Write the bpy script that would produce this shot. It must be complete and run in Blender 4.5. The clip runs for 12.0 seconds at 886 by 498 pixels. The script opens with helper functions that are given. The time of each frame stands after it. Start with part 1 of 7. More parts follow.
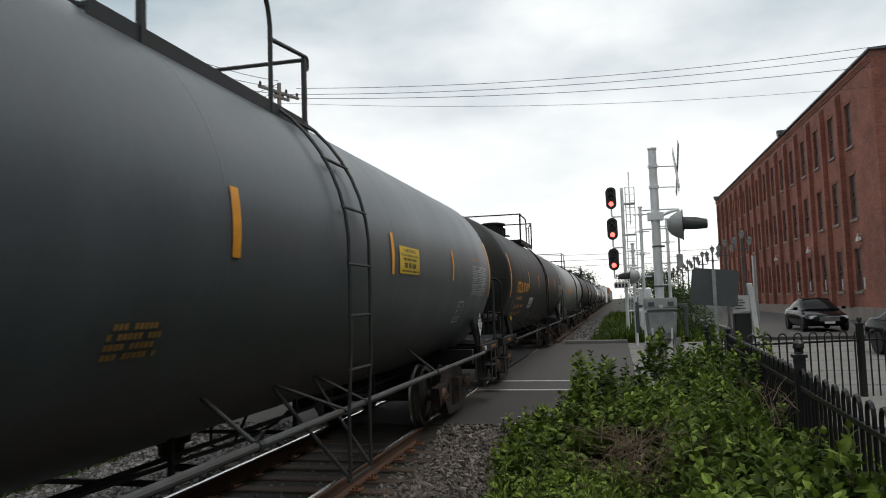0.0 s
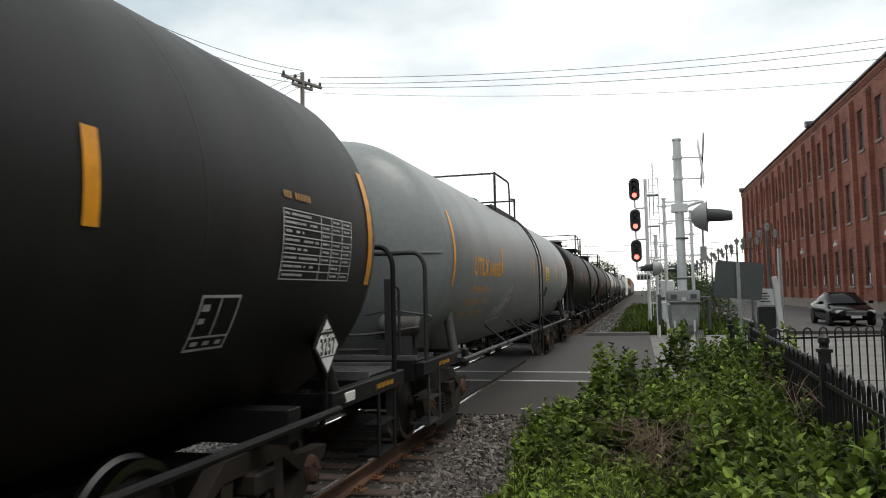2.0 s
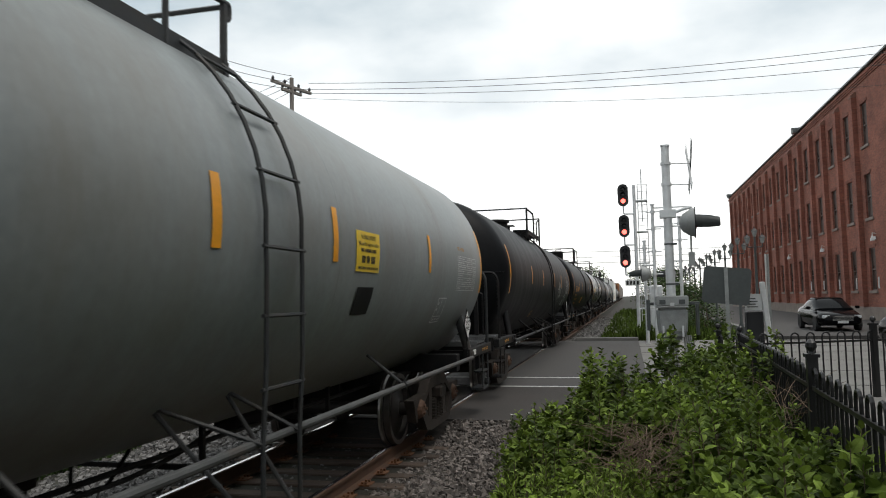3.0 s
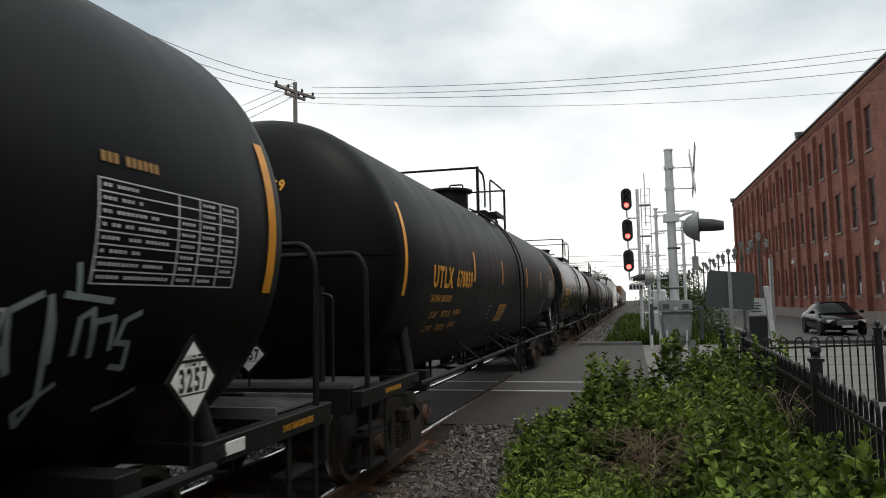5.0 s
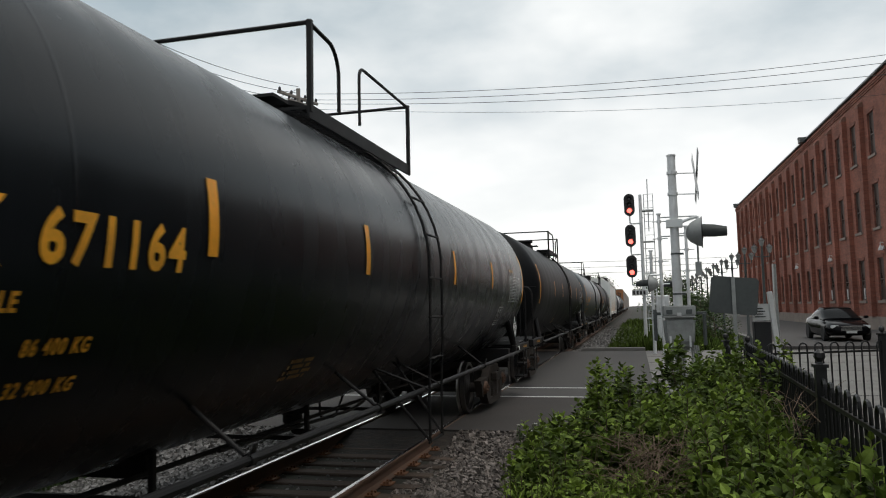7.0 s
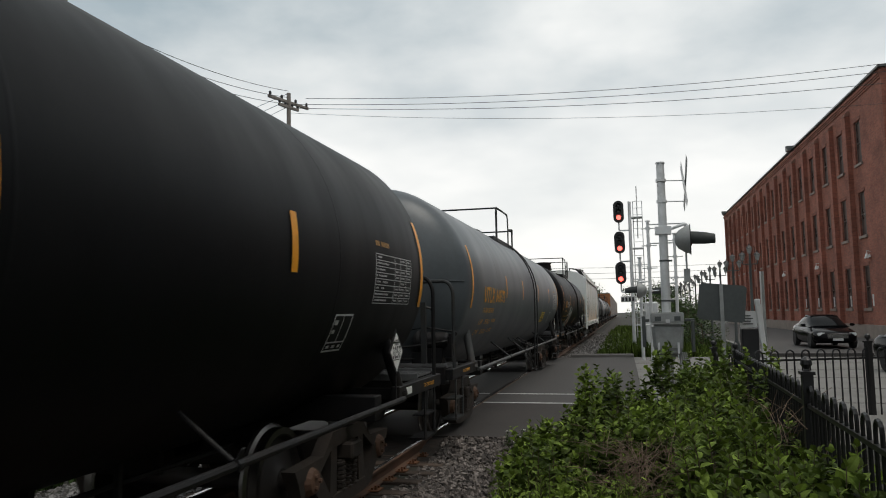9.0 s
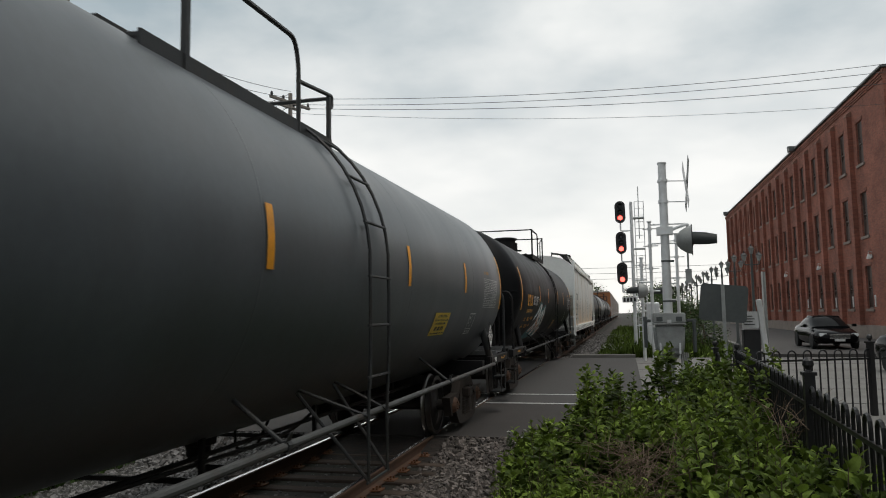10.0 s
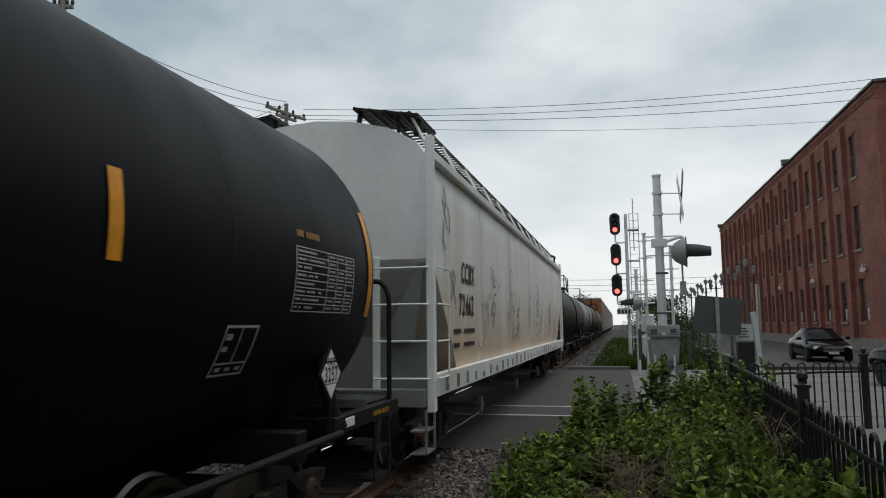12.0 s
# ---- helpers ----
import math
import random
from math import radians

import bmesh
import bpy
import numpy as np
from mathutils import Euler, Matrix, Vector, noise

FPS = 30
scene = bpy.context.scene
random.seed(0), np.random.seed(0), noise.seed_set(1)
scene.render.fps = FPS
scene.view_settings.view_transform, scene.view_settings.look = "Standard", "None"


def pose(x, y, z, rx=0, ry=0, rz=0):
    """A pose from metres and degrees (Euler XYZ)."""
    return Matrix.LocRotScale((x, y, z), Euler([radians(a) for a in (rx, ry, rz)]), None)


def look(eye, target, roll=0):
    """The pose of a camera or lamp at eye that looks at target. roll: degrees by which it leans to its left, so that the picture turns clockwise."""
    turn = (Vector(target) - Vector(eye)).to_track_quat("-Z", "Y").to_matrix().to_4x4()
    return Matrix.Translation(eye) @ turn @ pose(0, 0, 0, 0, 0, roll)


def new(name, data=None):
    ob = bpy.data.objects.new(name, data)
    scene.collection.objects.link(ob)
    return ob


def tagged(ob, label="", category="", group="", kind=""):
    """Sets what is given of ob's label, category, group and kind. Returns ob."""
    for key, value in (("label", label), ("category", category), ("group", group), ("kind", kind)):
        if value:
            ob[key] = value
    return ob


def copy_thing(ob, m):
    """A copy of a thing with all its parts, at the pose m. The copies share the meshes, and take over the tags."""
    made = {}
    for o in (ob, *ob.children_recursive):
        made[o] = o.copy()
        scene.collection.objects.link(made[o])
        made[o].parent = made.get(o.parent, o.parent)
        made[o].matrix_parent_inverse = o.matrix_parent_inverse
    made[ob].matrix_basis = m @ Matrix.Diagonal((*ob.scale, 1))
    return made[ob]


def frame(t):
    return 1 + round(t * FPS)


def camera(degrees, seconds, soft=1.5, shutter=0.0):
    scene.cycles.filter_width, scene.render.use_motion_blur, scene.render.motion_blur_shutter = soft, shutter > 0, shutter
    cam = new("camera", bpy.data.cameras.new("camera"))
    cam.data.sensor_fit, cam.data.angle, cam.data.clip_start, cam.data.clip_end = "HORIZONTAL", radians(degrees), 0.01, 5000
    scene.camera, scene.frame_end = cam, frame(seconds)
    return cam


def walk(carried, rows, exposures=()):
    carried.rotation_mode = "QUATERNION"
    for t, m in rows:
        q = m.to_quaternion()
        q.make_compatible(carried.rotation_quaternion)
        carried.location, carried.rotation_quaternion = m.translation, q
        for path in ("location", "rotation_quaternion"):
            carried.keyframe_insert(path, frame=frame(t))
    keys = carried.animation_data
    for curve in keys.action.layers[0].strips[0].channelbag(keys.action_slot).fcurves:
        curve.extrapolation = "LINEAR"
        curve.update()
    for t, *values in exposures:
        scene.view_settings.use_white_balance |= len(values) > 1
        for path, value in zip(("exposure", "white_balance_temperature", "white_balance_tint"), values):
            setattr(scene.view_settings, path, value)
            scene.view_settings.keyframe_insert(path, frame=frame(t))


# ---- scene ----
H = 1.88            # eye over the rail heads
XC = -3.79          # centre line of the track
SPEED = 12.62       # the train, towards -y
PITCH = 18.05       # one tank car over its couplers

cam = camera(62.6, 12.0, soft=1.05, shutter=0.06)
TURNS = [
    (0, 13.382, 4.260, 1.794),
    (0.5, 13.980, 3.423, 1.491),
    (1, 14.737, 3.571, 1.240),
    (1.5, 15.163, 3.402, 1.424),
    (2, 15.023, 3.527, 1.198),
    (2.5, 14.499, 3.816, 1.200),
    (3, 14.202, 3.950, 1.256),
    (5, 14.452, 4.285, 1.233),
    (5.5, 14.783, 4.337, 1.595),
    (6, 14.615, 4.733, 1.666),
    (6.5, 14.252, 4.546, 1.201),
    (7, 14.683, 4.739, 1.270),
    (7.5, 14.507, 5.072, 1.329),
    (9.5, 13.770, 5.164, 0.913),
    (10, 13.957, 5.183, 0.942),
    (10.5, 13.574, 5.283, 0.518),
    (11, 13.655, 6.238, 0.594),
    (11.5, 13.267, 6.004, 0.615),
    (12, 13.538, 6.041, 0.693),
]
walk(cam, [(t, pose(0, 0, H, 90 + p, r, a)) for t, a, p, r in TURNS],
     exposures=[(0, -0.26, 6680, 10), (1, -0.06, 6700, 10), (2, 0.05, 6800, 10), (2.5, 0.05, 6800, 10), (3, -0.07, 6720, 10), (5, -0.22, 6750, 10), (7.5, -0.34, 6720, 10), (9.5, -0.44, 6800, 10), (10.5, -0.46, 6800, 10), (11.0, -0.48, 6850, 10), (11.3, -0.58, 6470, 8), (12, -0.62, 6430, 8)])

# ---- sky and sun ----
world = bpy.data.worlds.new("sky")
scene.world = world
world.use_nodes = True
wn, wl = world.node_tree.nodes, world.node_tree.links
bg = wn["Background"]
nishita = wn.new("ShaderNodeTexSky")
nishita.sky_type, nishita.sun_disc = "NISHITA", False
nishita.sun_elevation, nishita.sun_rotation = radians(70.5), radians(109)
wc = wn.new("ShaderNodeTexCoord")
sep = wn.new("ShaderNodeSeparateXYZ")
wl.new(wc.outputs["Generated"], sep.inputs[0])
lift = wn.new("ShaderNodeMath"); lift.operation = "ADD"; lift.inputs[1].default_value = 0.22
top = wn.new("ShaderNodeMath"); top.operation = "MAXIMUM"; top.inputs[1].default_value = 0.0
wl.new(sep.outputs[2], top.inputs[0]); wl.new(top.outputs[0], lift.inputs[0])
flat = []
for i in (0, 1):
    d = wn.new("ShaderNodeMath"); d.operation = "DIVIDE"
    wl.new(sep.outputs[i], d.inputs[0]); wl.new(lift.outputs[0], d.inputs[1]); flat.append(d)
comb = wn.new("ShaderNodeCombineXYZ")
wl.new(flat[0].outputs[0], comb.inputs[0]); wl.new(flat[1].outputs[0], comb.inputs[1])
cloud = wn.new("ShaderNodeTexNoise")
cloud.inputs["Scale"].default_value, cloud.inputs["Detail"].default_value = 1.15, 6
cloud.inputs["Roughness"].default_value = 0.5
wl.new(comb.outputs[0], cloud.inputs["Vector"])
ramp = wn.new("ShaderNodeValToRGB")
ramp.color_ramp.elements[0].position, ramp.color_ramp.elements[0].color = 0.34, (0.37, 0.455, 0.505, 1)
ramp.color_ramp.elements[1].position, ramp.color_ramp.elements[1].color = 0.60, (0.90, 0.93, 0.935, 1)
wl.new(cloud.outputs["Fac"], ramp.inputs[0])
low = wn.new("ShaderNodeMapRange")
low.inputs["From Min"].default_value, low.inputs["From Max"].default_value = 0.0, 0.38
low.inputs["To Min"].default_value, low.inputs["To Max"].default_value = 1.0, 0.0
wl.new(sep.outputs[2], low.inputs["Value"])
haze = wn.new("ShaderNodeMix"); haze.data_type = "RGBA"
haze.inputs["B"].default_value = (1.03, 1.035, 1.03, 1)
wl.new(low.outputs[0], haze.inputs["Factor"]); wl.new(ramp.outputs[0], haze.inputs["A"])
veil = wn.new("ShaderNodeMapRange")   # the sky is set brighter ahead, dimmer behind the camera
veil.inputs["From Min"].default_value, veil.inputs["From Max"].default_value = -1.0, 0.75
veil.inputs["To Min"].default_value, veil.inputs["To Max"].default_value = 0.84, 1.12
wl.new(sep.outputs[1], veil.inputs["Value"])
side = wn.new("ShaderNodeMix"); side.data_type = "RGBA"; side.blend_type = "MULTIPLY"; side.inputs["Factor"].default_value = 1
wl.new(haze.outputs["Result"], side.inputs["A"]); wl.new(veil.outputs[0], side.inputs["B"])
thin = wn.new("ShaderNodeMix"); thin.data_type = "RGBA"; thin.blend_type = "ADD"
thin.inputs["Factor"].default_value = 0.015
wl.new(side.outputs["Result"], thin.inputs["A"]); wl.new(nishita.outputs[0], thin.inputs["B"])
wl.new(thin.outputs["Result"], bg.inputs["Color"])
bg.inputs["Strength"].default_value = 1.16

sun = new("sun", bpy.data.lights.new("sun", "SUN"))
sun.data.energy, sun.data.angle, sun.data.color = 1.45, radians(26), (1.0, 0.97, 0.92)
sun.matrix_world = look((10, -3.5, 30), (0, 0, 0))


# ---- materials ----
def mat(name, col, rough=0.6, metal=0.0, var=0.25, scale=6.0, fine=60.0, bump=0.0, stretch=(1, 1, 1), dirt=None, dirt_amount=0.4,
        spec=0.5, random_tint=0.0, island=False):
    """A painted, worn or raw surface: colour varied at two scales, dirt in patches, fine relief."""
    m = bpy.data.materials.new(name)
    m.use_nodes = True
    n, l = m.node_tree.nodes, m.node_tree.links
    b = n["Principled BSDF"]
    b.inputs["Metallic"].default_value = metal
    b.inputs["Specular IOR Level"].default_value = spec
    tc = n.new("ShaderNodeTexCoord")
    mp = n.new("ShaderNodeMapping"); mp.inputs["Scale"].default_value = stretch
    l.new(tc.outputs["Object"], mp.inputs[0])
    n1 = n.new("ShaderNodeTexNoise"); n1.inputs["Scale"].default_value = scale; n1.inputs["Detail"].default_value = 5
    n2 = n.new("ShaderNodeTexNoise"); n2.inputs["Scale"].default_value = fine; n2.inputs["Detail"].default_value = 3
    l.new(mp.outputs[0], n1.inputs["Vector"]); l.new(tc.outputs["Object"], n2.inputs["Vector"])
    add = n.new("ShaderNodeMath"); add.operation = "ADD"
    half = n.new("ShaderNodeMath"); half.operation = "MULTIPLY"; half.inputs[1].default_value = 0.5
    l.new(n1.outputs["Fac"], add.inputs[0]); l.new(n2.outputs["Fac"], half.inputs[0]); l.new(half.outputs[0], add.inputs[1])
    mr = n.new("ShaderNodeMapRange")
    mr.inputs["From Min"].default_value, mr.inputs["From Max"].default_value = 0.45, 1.05
    mr.inputs["To Min"].default_value, mr.inputs["To Max"].default_value = 1 - var, 1 + var
    l.new(add.outputs[0], mr.inputs["Value"])
    mul = n.new("ShaderNodeMix"); mul.data_type = "RGBA"; mul.blend_type = "MULTIPLY"; mul.inputs["Factor"].default_value = 1
    mul.inputs["A"].default_value = (*col, 1)
    l.new(mr.outputs[0], mul.inputs["B"])
    out = mul.outputs["Result"]
    if dirt:
        n3 = n.new("ShaderNodeTexNoise"); n3.inputs["Scale"].default_value = scale * 0.6; n3.inputs["Detail"].default_value = 8
        n3.inputs["Roughness"].default_value = 0.65
        l.new(mp.outputs[0], n3.inputs["Vector"])
        r3 = n.new("ShaderNodeMapRange")
        r3.inputs["From Min"].default_value, r3.inputs["From Max"].default_value = 0.47, 0.68
        r3.inputs["To Max"].default_value = dirt_amount
        l.new(n3.outputs["Fac"], r3.inputs["Value"])
        dm = n.new("ShaderNodeMix"); dm.data_type = "RGBA"
        dm.inputs["B"].default_value = (*dirt, 1)
        l.new(r3.outputs[0], dm.inputs["Factor"]); l.new(out, dm.inputs["A"])
        out = dm.outputs["Result"]
    if random_tint:
        src = n.new("ShaderNodeNewGeometry").outputs["Random Per Island"] if island else n.new("ShaderNodeObjectInfo").outputs["Random"]
        rr = n.new("ShaderNodeMapRange")
        rr.inputs["To Min"].default_value, rr.inputs["To Max"].default_value = 1 - random_tint, 1 + random_tint
        l.new(src, rr.inputs["Value"])
        rm = n.new("ShaderNodeMix"); rm.data_type = "RGBA"; rm.blend_type = "MULTIPLY"; rm.inputs["Factor"].default_value = 1
        l.new(out, rm.inputs["A"]); l.new(rr.outputs[0], rm.inputs["B"])
        out = rm.outputs["Result"]
    l.new(out, b.inputs["Base Color"])
    rg = n.new("ShaderNodeMapRange")
    rg.inputs["To Min"].default_value, rg.inputs["To Max"].default_value = max(0.02, rough - 0.12), min(1, rough + 0.12)
    l.new(n1.outputs["Fac"], rg.inputs["Value"]); l.new(rg.outputs[0], b.inputs["Roughness"])
    if bump:
        bp = n.new("ShaderNodeBump"); bp.inputs["Strength"].default_value = bump; bp.inputs["Distance"].default_value = 0.02
        l.new(add.outputs[0], bp.inputs["Height"]); l.new(bp.outputs[0], b.inputs["Normal"])
    return m


def leaf_mat(name, col, tint=0.7):
    m = mat(name, col, 0.55, var=0.3, scale=9, fine=70, random_tint=tint, island=True, spec=0.13)
    n, l = m.node_tree.nodes, m.node_tree.links
    b = n["Principled BSDF"]
    tr = n.new("ShaderNodeBsdfTranslucent")
    l.new(b.inputs["Base Color"].links[0].from_socket, tr.inputs["Color"])
    mx = n.new("ShaderNodeMixShader"); mx.inputs[0].default_value = 0.22
    l.new(b.outputs[0], mx.inputs[1]); l.new(tr.outputs[0], mx.inputs[2])
    l.new(mx.outputs[0], n["Material Output"].inputs["Surface"])
    return m


def brick_mat(name):
    m = bpy.data.materials.new(name)
    m.use_nodes = True
    n, l = m.node_tree.nodes, m.node_tree.links
    b = n["Principled BSDF"]; b.inputs["Roughness"].default_value = 0.9
    tc = n.new("ShaderNodeTexCoord")
    s = n.new("ShaderNodeSeparateXYZ"); l.new(tc.outputs["Object"], s.inputs[0])
    sm = n.new("ShaderNodeMath"); sm.operation = "ADD"
    l.new(s.outputs[0], sm.inputs[0]); l.new(s.outputs[1], sm.inputs[1])
    c = n.new("ShaderNodeCombineXYZ"); l.new(sm.outputs[0], c.inputs[0]); l.new(s.outputs[2], c.inputs[1])
    t = n.new("ShaderNodeTexBrick")
    t.inputs["Scale"].default_value = 1.0
    t.inputs["Brick Width"].default_value, t.inputs["Row Height"].default_value = 0.215, 0.075
    t.inputs["Mortar Size"].default_value, t.inputs["Mortar Smooth"].default_value = 0.006, 0.3
    t.inputs["Color1"].default_value, t.inputs["Color2"].default_value = (0.315, 0.113, 0.076, 1), (0.215, 0.075, 0.053, 1)
    t.inputs["Mortar"].default_value = (0.21, 0.115, 0.088, 1)
    l.new(c.outputs[0], t.inputs["Vector"])
    ns = n.new("ShaderNodeTexNoise"); ns.inputs["Scale"].default_value = 0.5; ns.inputs["Detail"].default_value = 9
    ns.inputs["Roughness"].default_value = 0.65
    l.new(tc.outputs["Object"], ns.inputs["Vector"])
    mr = n.new("ShaderNodeMapRange"); mr.inputs["From Min"].default_value, mr.inputs["From Max"].default_value = 0.3, 0.7
    mr.inputs["To Min"].default_value, mr.inputs["To Max"].default_value = 0.62, 1.3
    l.new(ns.outputs["Fac"], mr.inputs["Value"])
    mu = n.new("ShaderNodeMix"); mu.data_type = "RGBA"; mu.blend_type = "MULTIPLY"; mu.inputs["Factor"].default_value = 1
    l.new(t.outputs["Color"], mu.inputs["A"]); l.new(mr.outputs[0], mu.inputs["B"])
    l.new(mu.outputs["Result"], b.inputs["Base Color"])
    bp = n.new("ShaderNodeBump"); bp.inputs["Strength"].default_value = 0.5; bp.inputs["Distance"].default_value = 0.01
    bp.invert = True
    l.new(t.outputs["Fac"], bp.inputs["Height"]); l.new(bp.outputs[0], b.inputs["Normal"])
    return m


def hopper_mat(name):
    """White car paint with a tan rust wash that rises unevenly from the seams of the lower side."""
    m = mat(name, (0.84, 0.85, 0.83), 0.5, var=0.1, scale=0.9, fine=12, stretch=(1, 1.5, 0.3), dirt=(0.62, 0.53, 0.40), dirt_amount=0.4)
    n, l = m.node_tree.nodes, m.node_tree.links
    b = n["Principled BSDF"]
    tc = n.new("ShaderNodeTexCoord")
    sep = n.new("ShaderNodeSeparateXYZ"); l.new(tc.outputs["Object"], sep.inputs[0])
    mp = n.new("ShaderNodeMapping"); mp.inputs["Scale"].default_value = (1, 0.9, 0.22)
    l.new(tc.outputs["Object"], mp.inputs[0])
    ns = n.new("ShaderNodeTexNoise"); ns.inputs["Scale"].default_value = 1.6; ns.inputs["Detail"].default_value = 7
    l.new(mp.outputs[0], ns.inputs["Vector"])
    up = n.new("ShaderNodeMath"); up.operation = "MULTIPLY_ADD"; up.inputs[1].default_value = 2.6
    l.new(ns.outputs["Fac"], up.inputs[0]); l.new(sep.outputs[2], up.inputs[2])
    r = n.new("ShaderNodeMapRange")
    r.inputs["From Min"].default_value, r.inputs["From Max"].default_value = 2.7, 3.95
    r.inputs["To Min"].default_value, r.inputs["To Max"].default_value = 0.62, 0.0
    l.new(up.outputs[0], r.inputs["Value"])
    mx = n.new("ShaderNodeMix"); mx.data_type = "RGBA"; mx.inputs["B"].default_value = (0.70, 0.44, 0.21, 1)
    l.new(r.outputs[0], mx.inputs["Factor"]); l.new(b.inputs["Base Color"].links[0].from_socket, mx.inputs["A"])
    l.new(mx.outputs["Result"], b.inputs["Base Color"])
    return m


def lit(name, col, strength):
    m = bpy.data.materials.new(name)
    m.use_nodes = True
    b = m.node_tree.nodes["Principled BSDF"]
    b.inputs["Base Color"].default_value = (*col, 1)
    b.inputs["Emission Color"].default_value = (*col, 1)
    b.inputs["Emission Strength"].default_value = strength
    return m


def pane_mat(name, tint=(0.012, 0.014, 0.016), rough=0.12, spec=0.3):
    m = mat(name, tint, rough, var=0.3, scale=1.3, fine=9, spec=spec)
    return m


GREY = mat("grey_tank_paint", (0.090, 0.104, 0.115), 0.38, var=0.16, scale=1.2, fine=14, stretch=(1, 1.6, 0.35), dirt=(0.075, 0.08, 0.082), dirt_amount=0.45, spec=0.44)
PALE = mat("pale_grey_tank_paint", (0.235, 0.258, 0.26), 0.40, var=0.2, scale=1.1, fine=14, stretch=(1, 1.6, 0.35), dirt=(0.17, 0.145, 0.11), dirt_amount=0.5, spec=0.5)
BLACK = mat("black_tank_paint", (0.0068, 0.0074, 0.0086), 0.46, var=0.3, scale=1.4, fine=16, stretch=(1, 1.8, 0.35), dirt=(0.012, 0.0118, 0.0115), dirt_amount=0.35, spec=0.11)
DUSTY = mat("dusty_black_tank_paint", (0.019, 0.0185, 0.0178), 0.5, var=0.3, scale=1.4, fine=16, stretch=(1, 1.8, 0.35), dirt=(0.032, 0.028, 0.025), dirt_amount=0.4, spec=0.24)
GLOSS = mat("glossy_black_tank_paint", (0.006, 0.0085, 0.011), 0.27, var=0.25, scale=1.4, fine=16, stretch=(1, 1.8, 0.35), dirt=(0.014, 0.014, 0.015), dirt_amount=0.3, spec=0.22)
IRON = mat("black_ironwork", (0.012, 0.012, 0.013), 0.55, var=0.3, scale=5, fine=50, bump=0.1, dirt=(0.03, 0.023, 0.019), dirt_amount=0.4, spec=0.22)
GIRON = mat("grey_ironwork", (0.036, 0.039, 0.041), 0.55, var=0.25, scale=5, fine=50, bump=0.1, dirt=(0.05, 0.04, 0.03), dirt_amount=0.5, spec=0.3)
STRUTM = mat("dusty_grey_pipe_steel", (0.075, 0.078, 0.078), 0.6, var=0.3, scale=5, fine=50, bump=0.15, dirt=(0.09, 0.06, 0.045), dirt_amount=0.5, spec=0.35)
TRUCKM = mat("dusty_cast_steel", (0.026, 0.020, 0.016), 0.75, var=0.35, scale=5, fine=40, bump=0.25, dirt=(0.05, 0.033, 0.023), dirt_amount=0.5)
WHEELM = mat("worn_wheel_steel", (0.035, 0.031, 0.029), 0.6, metal=0.2, var=0.3, scale=5, fine=40, dirt=(0.06, 0.04, 0.03))
TREAD = mat("bright_worn_steel", (0.75, 0.75, 0.76), 0.22, metal=1.0, var=0.1, scale=8, fine=80)
TREADW = mat("wheel_tread_steel", (0.22, 0.21, 0.2), 0.35, metal=1.0, var=0.25, scale=8, fine=80)
ORANGE = mat("orange_reflective_tape", (0.95, 0.40, 0.02), 0.4, var=0.15, scale=4, fine=40, dirt=(0.4, 0.16, 0.03), dirt_amount=0.5)
STENCIL = mat("orange_stencil_paint", (0.92, 0.42, 0.03), 0.5, var=0.2, scale=5, fine=40, dirt=(0.35, 0.16, 0.04), dirt_amount=0.35)
FADED = mat("faded_orange_stencil_paint", (0.42, 0.23, 0.07), 0.6, var=0.3, scale=6, fine=40)
YELLOW = mat("yellow_notice_film", (0.90, 0.62, 0.03), 0.4, var=0.1, scale=5, fine=30)
WHITE = mat("white_stencil_paint", (0.84, 0.84, 0.82), 0.5, var=0.15, scale=6, fine=40)
DULLW = mat("dull_white_marking", (0.66, 0.67, 0.67), 0.6, var=0.3, scale=7, fine=40)
INK = mat("black_ink", (0.015, 0.015, 0.015), 0.5, var=0.1)
REDM = mat("red_band_paint", (0.5, 0.06, 0.03), 0.5, var=0.2)
HOPW = mat("weathered_white_hopper_paint", (0.84, 0.85, 0.83), 0.5, var=0.1, scale=0.9, fine=12, stretch=(1, 1.5, 0.3), dirt=(0.62, 0.53, 0.40), dirt_amount=0.4)
# shade of the hopper's ends and underside put into this grey; dirt on top
HOPG = mat("shade_toned_steel", (0.21, 0.215, 0.21), 0.6, var=0.2, scale=2, fine=20, dirt=(0.2, 0.16, 0.12), dirt_amount=0.5)
GRATE = mat("galvanised_grating", (0.22, 0.225, 0.23), 0.5, metal=0.5, var=0.3, scale=6, fine=60)
GALV = mat("galvanised_mast_steel", (0.76, 0.78, 0.79), 0.45, metal=0.2, var=0.15, scale=3, fine=40, dirt=(0.35, 0.34, 0.32), dirt_amount=0.4)
GALVD = mat("dull_aluminium_casting", (0.33, 0.345, 0.34), 0.5, metal=0.1, var=0.2, scale=4, fine=40, dirt=(0.16, 0.15, 0.14), dirt_amount=0.5)
SBLACK = mat("black_signal_paint", (0.018, 0.018, 0.02), 0.5, var=0.3)
SIGNB = mat("dark_sign_back", (0.075, 0.085, 0.085), 0.5, var=0.2, scale=2, fine=20)
SIGNW = mat("white_sign_face", (0.62, 0.63, 0.63), 0.45, var=0.12, scale=3, fine=20, dirt=(0.4, 0.38, 0.34))
RAILS = mat("rusty_rail_steel", (0.105, 0.056, 0.036), 0.75, var=0.3, scale=5, fine=60, bump=0.2, dirt=(0.13, 0.065, 0.035), dirt_amount=0.6)
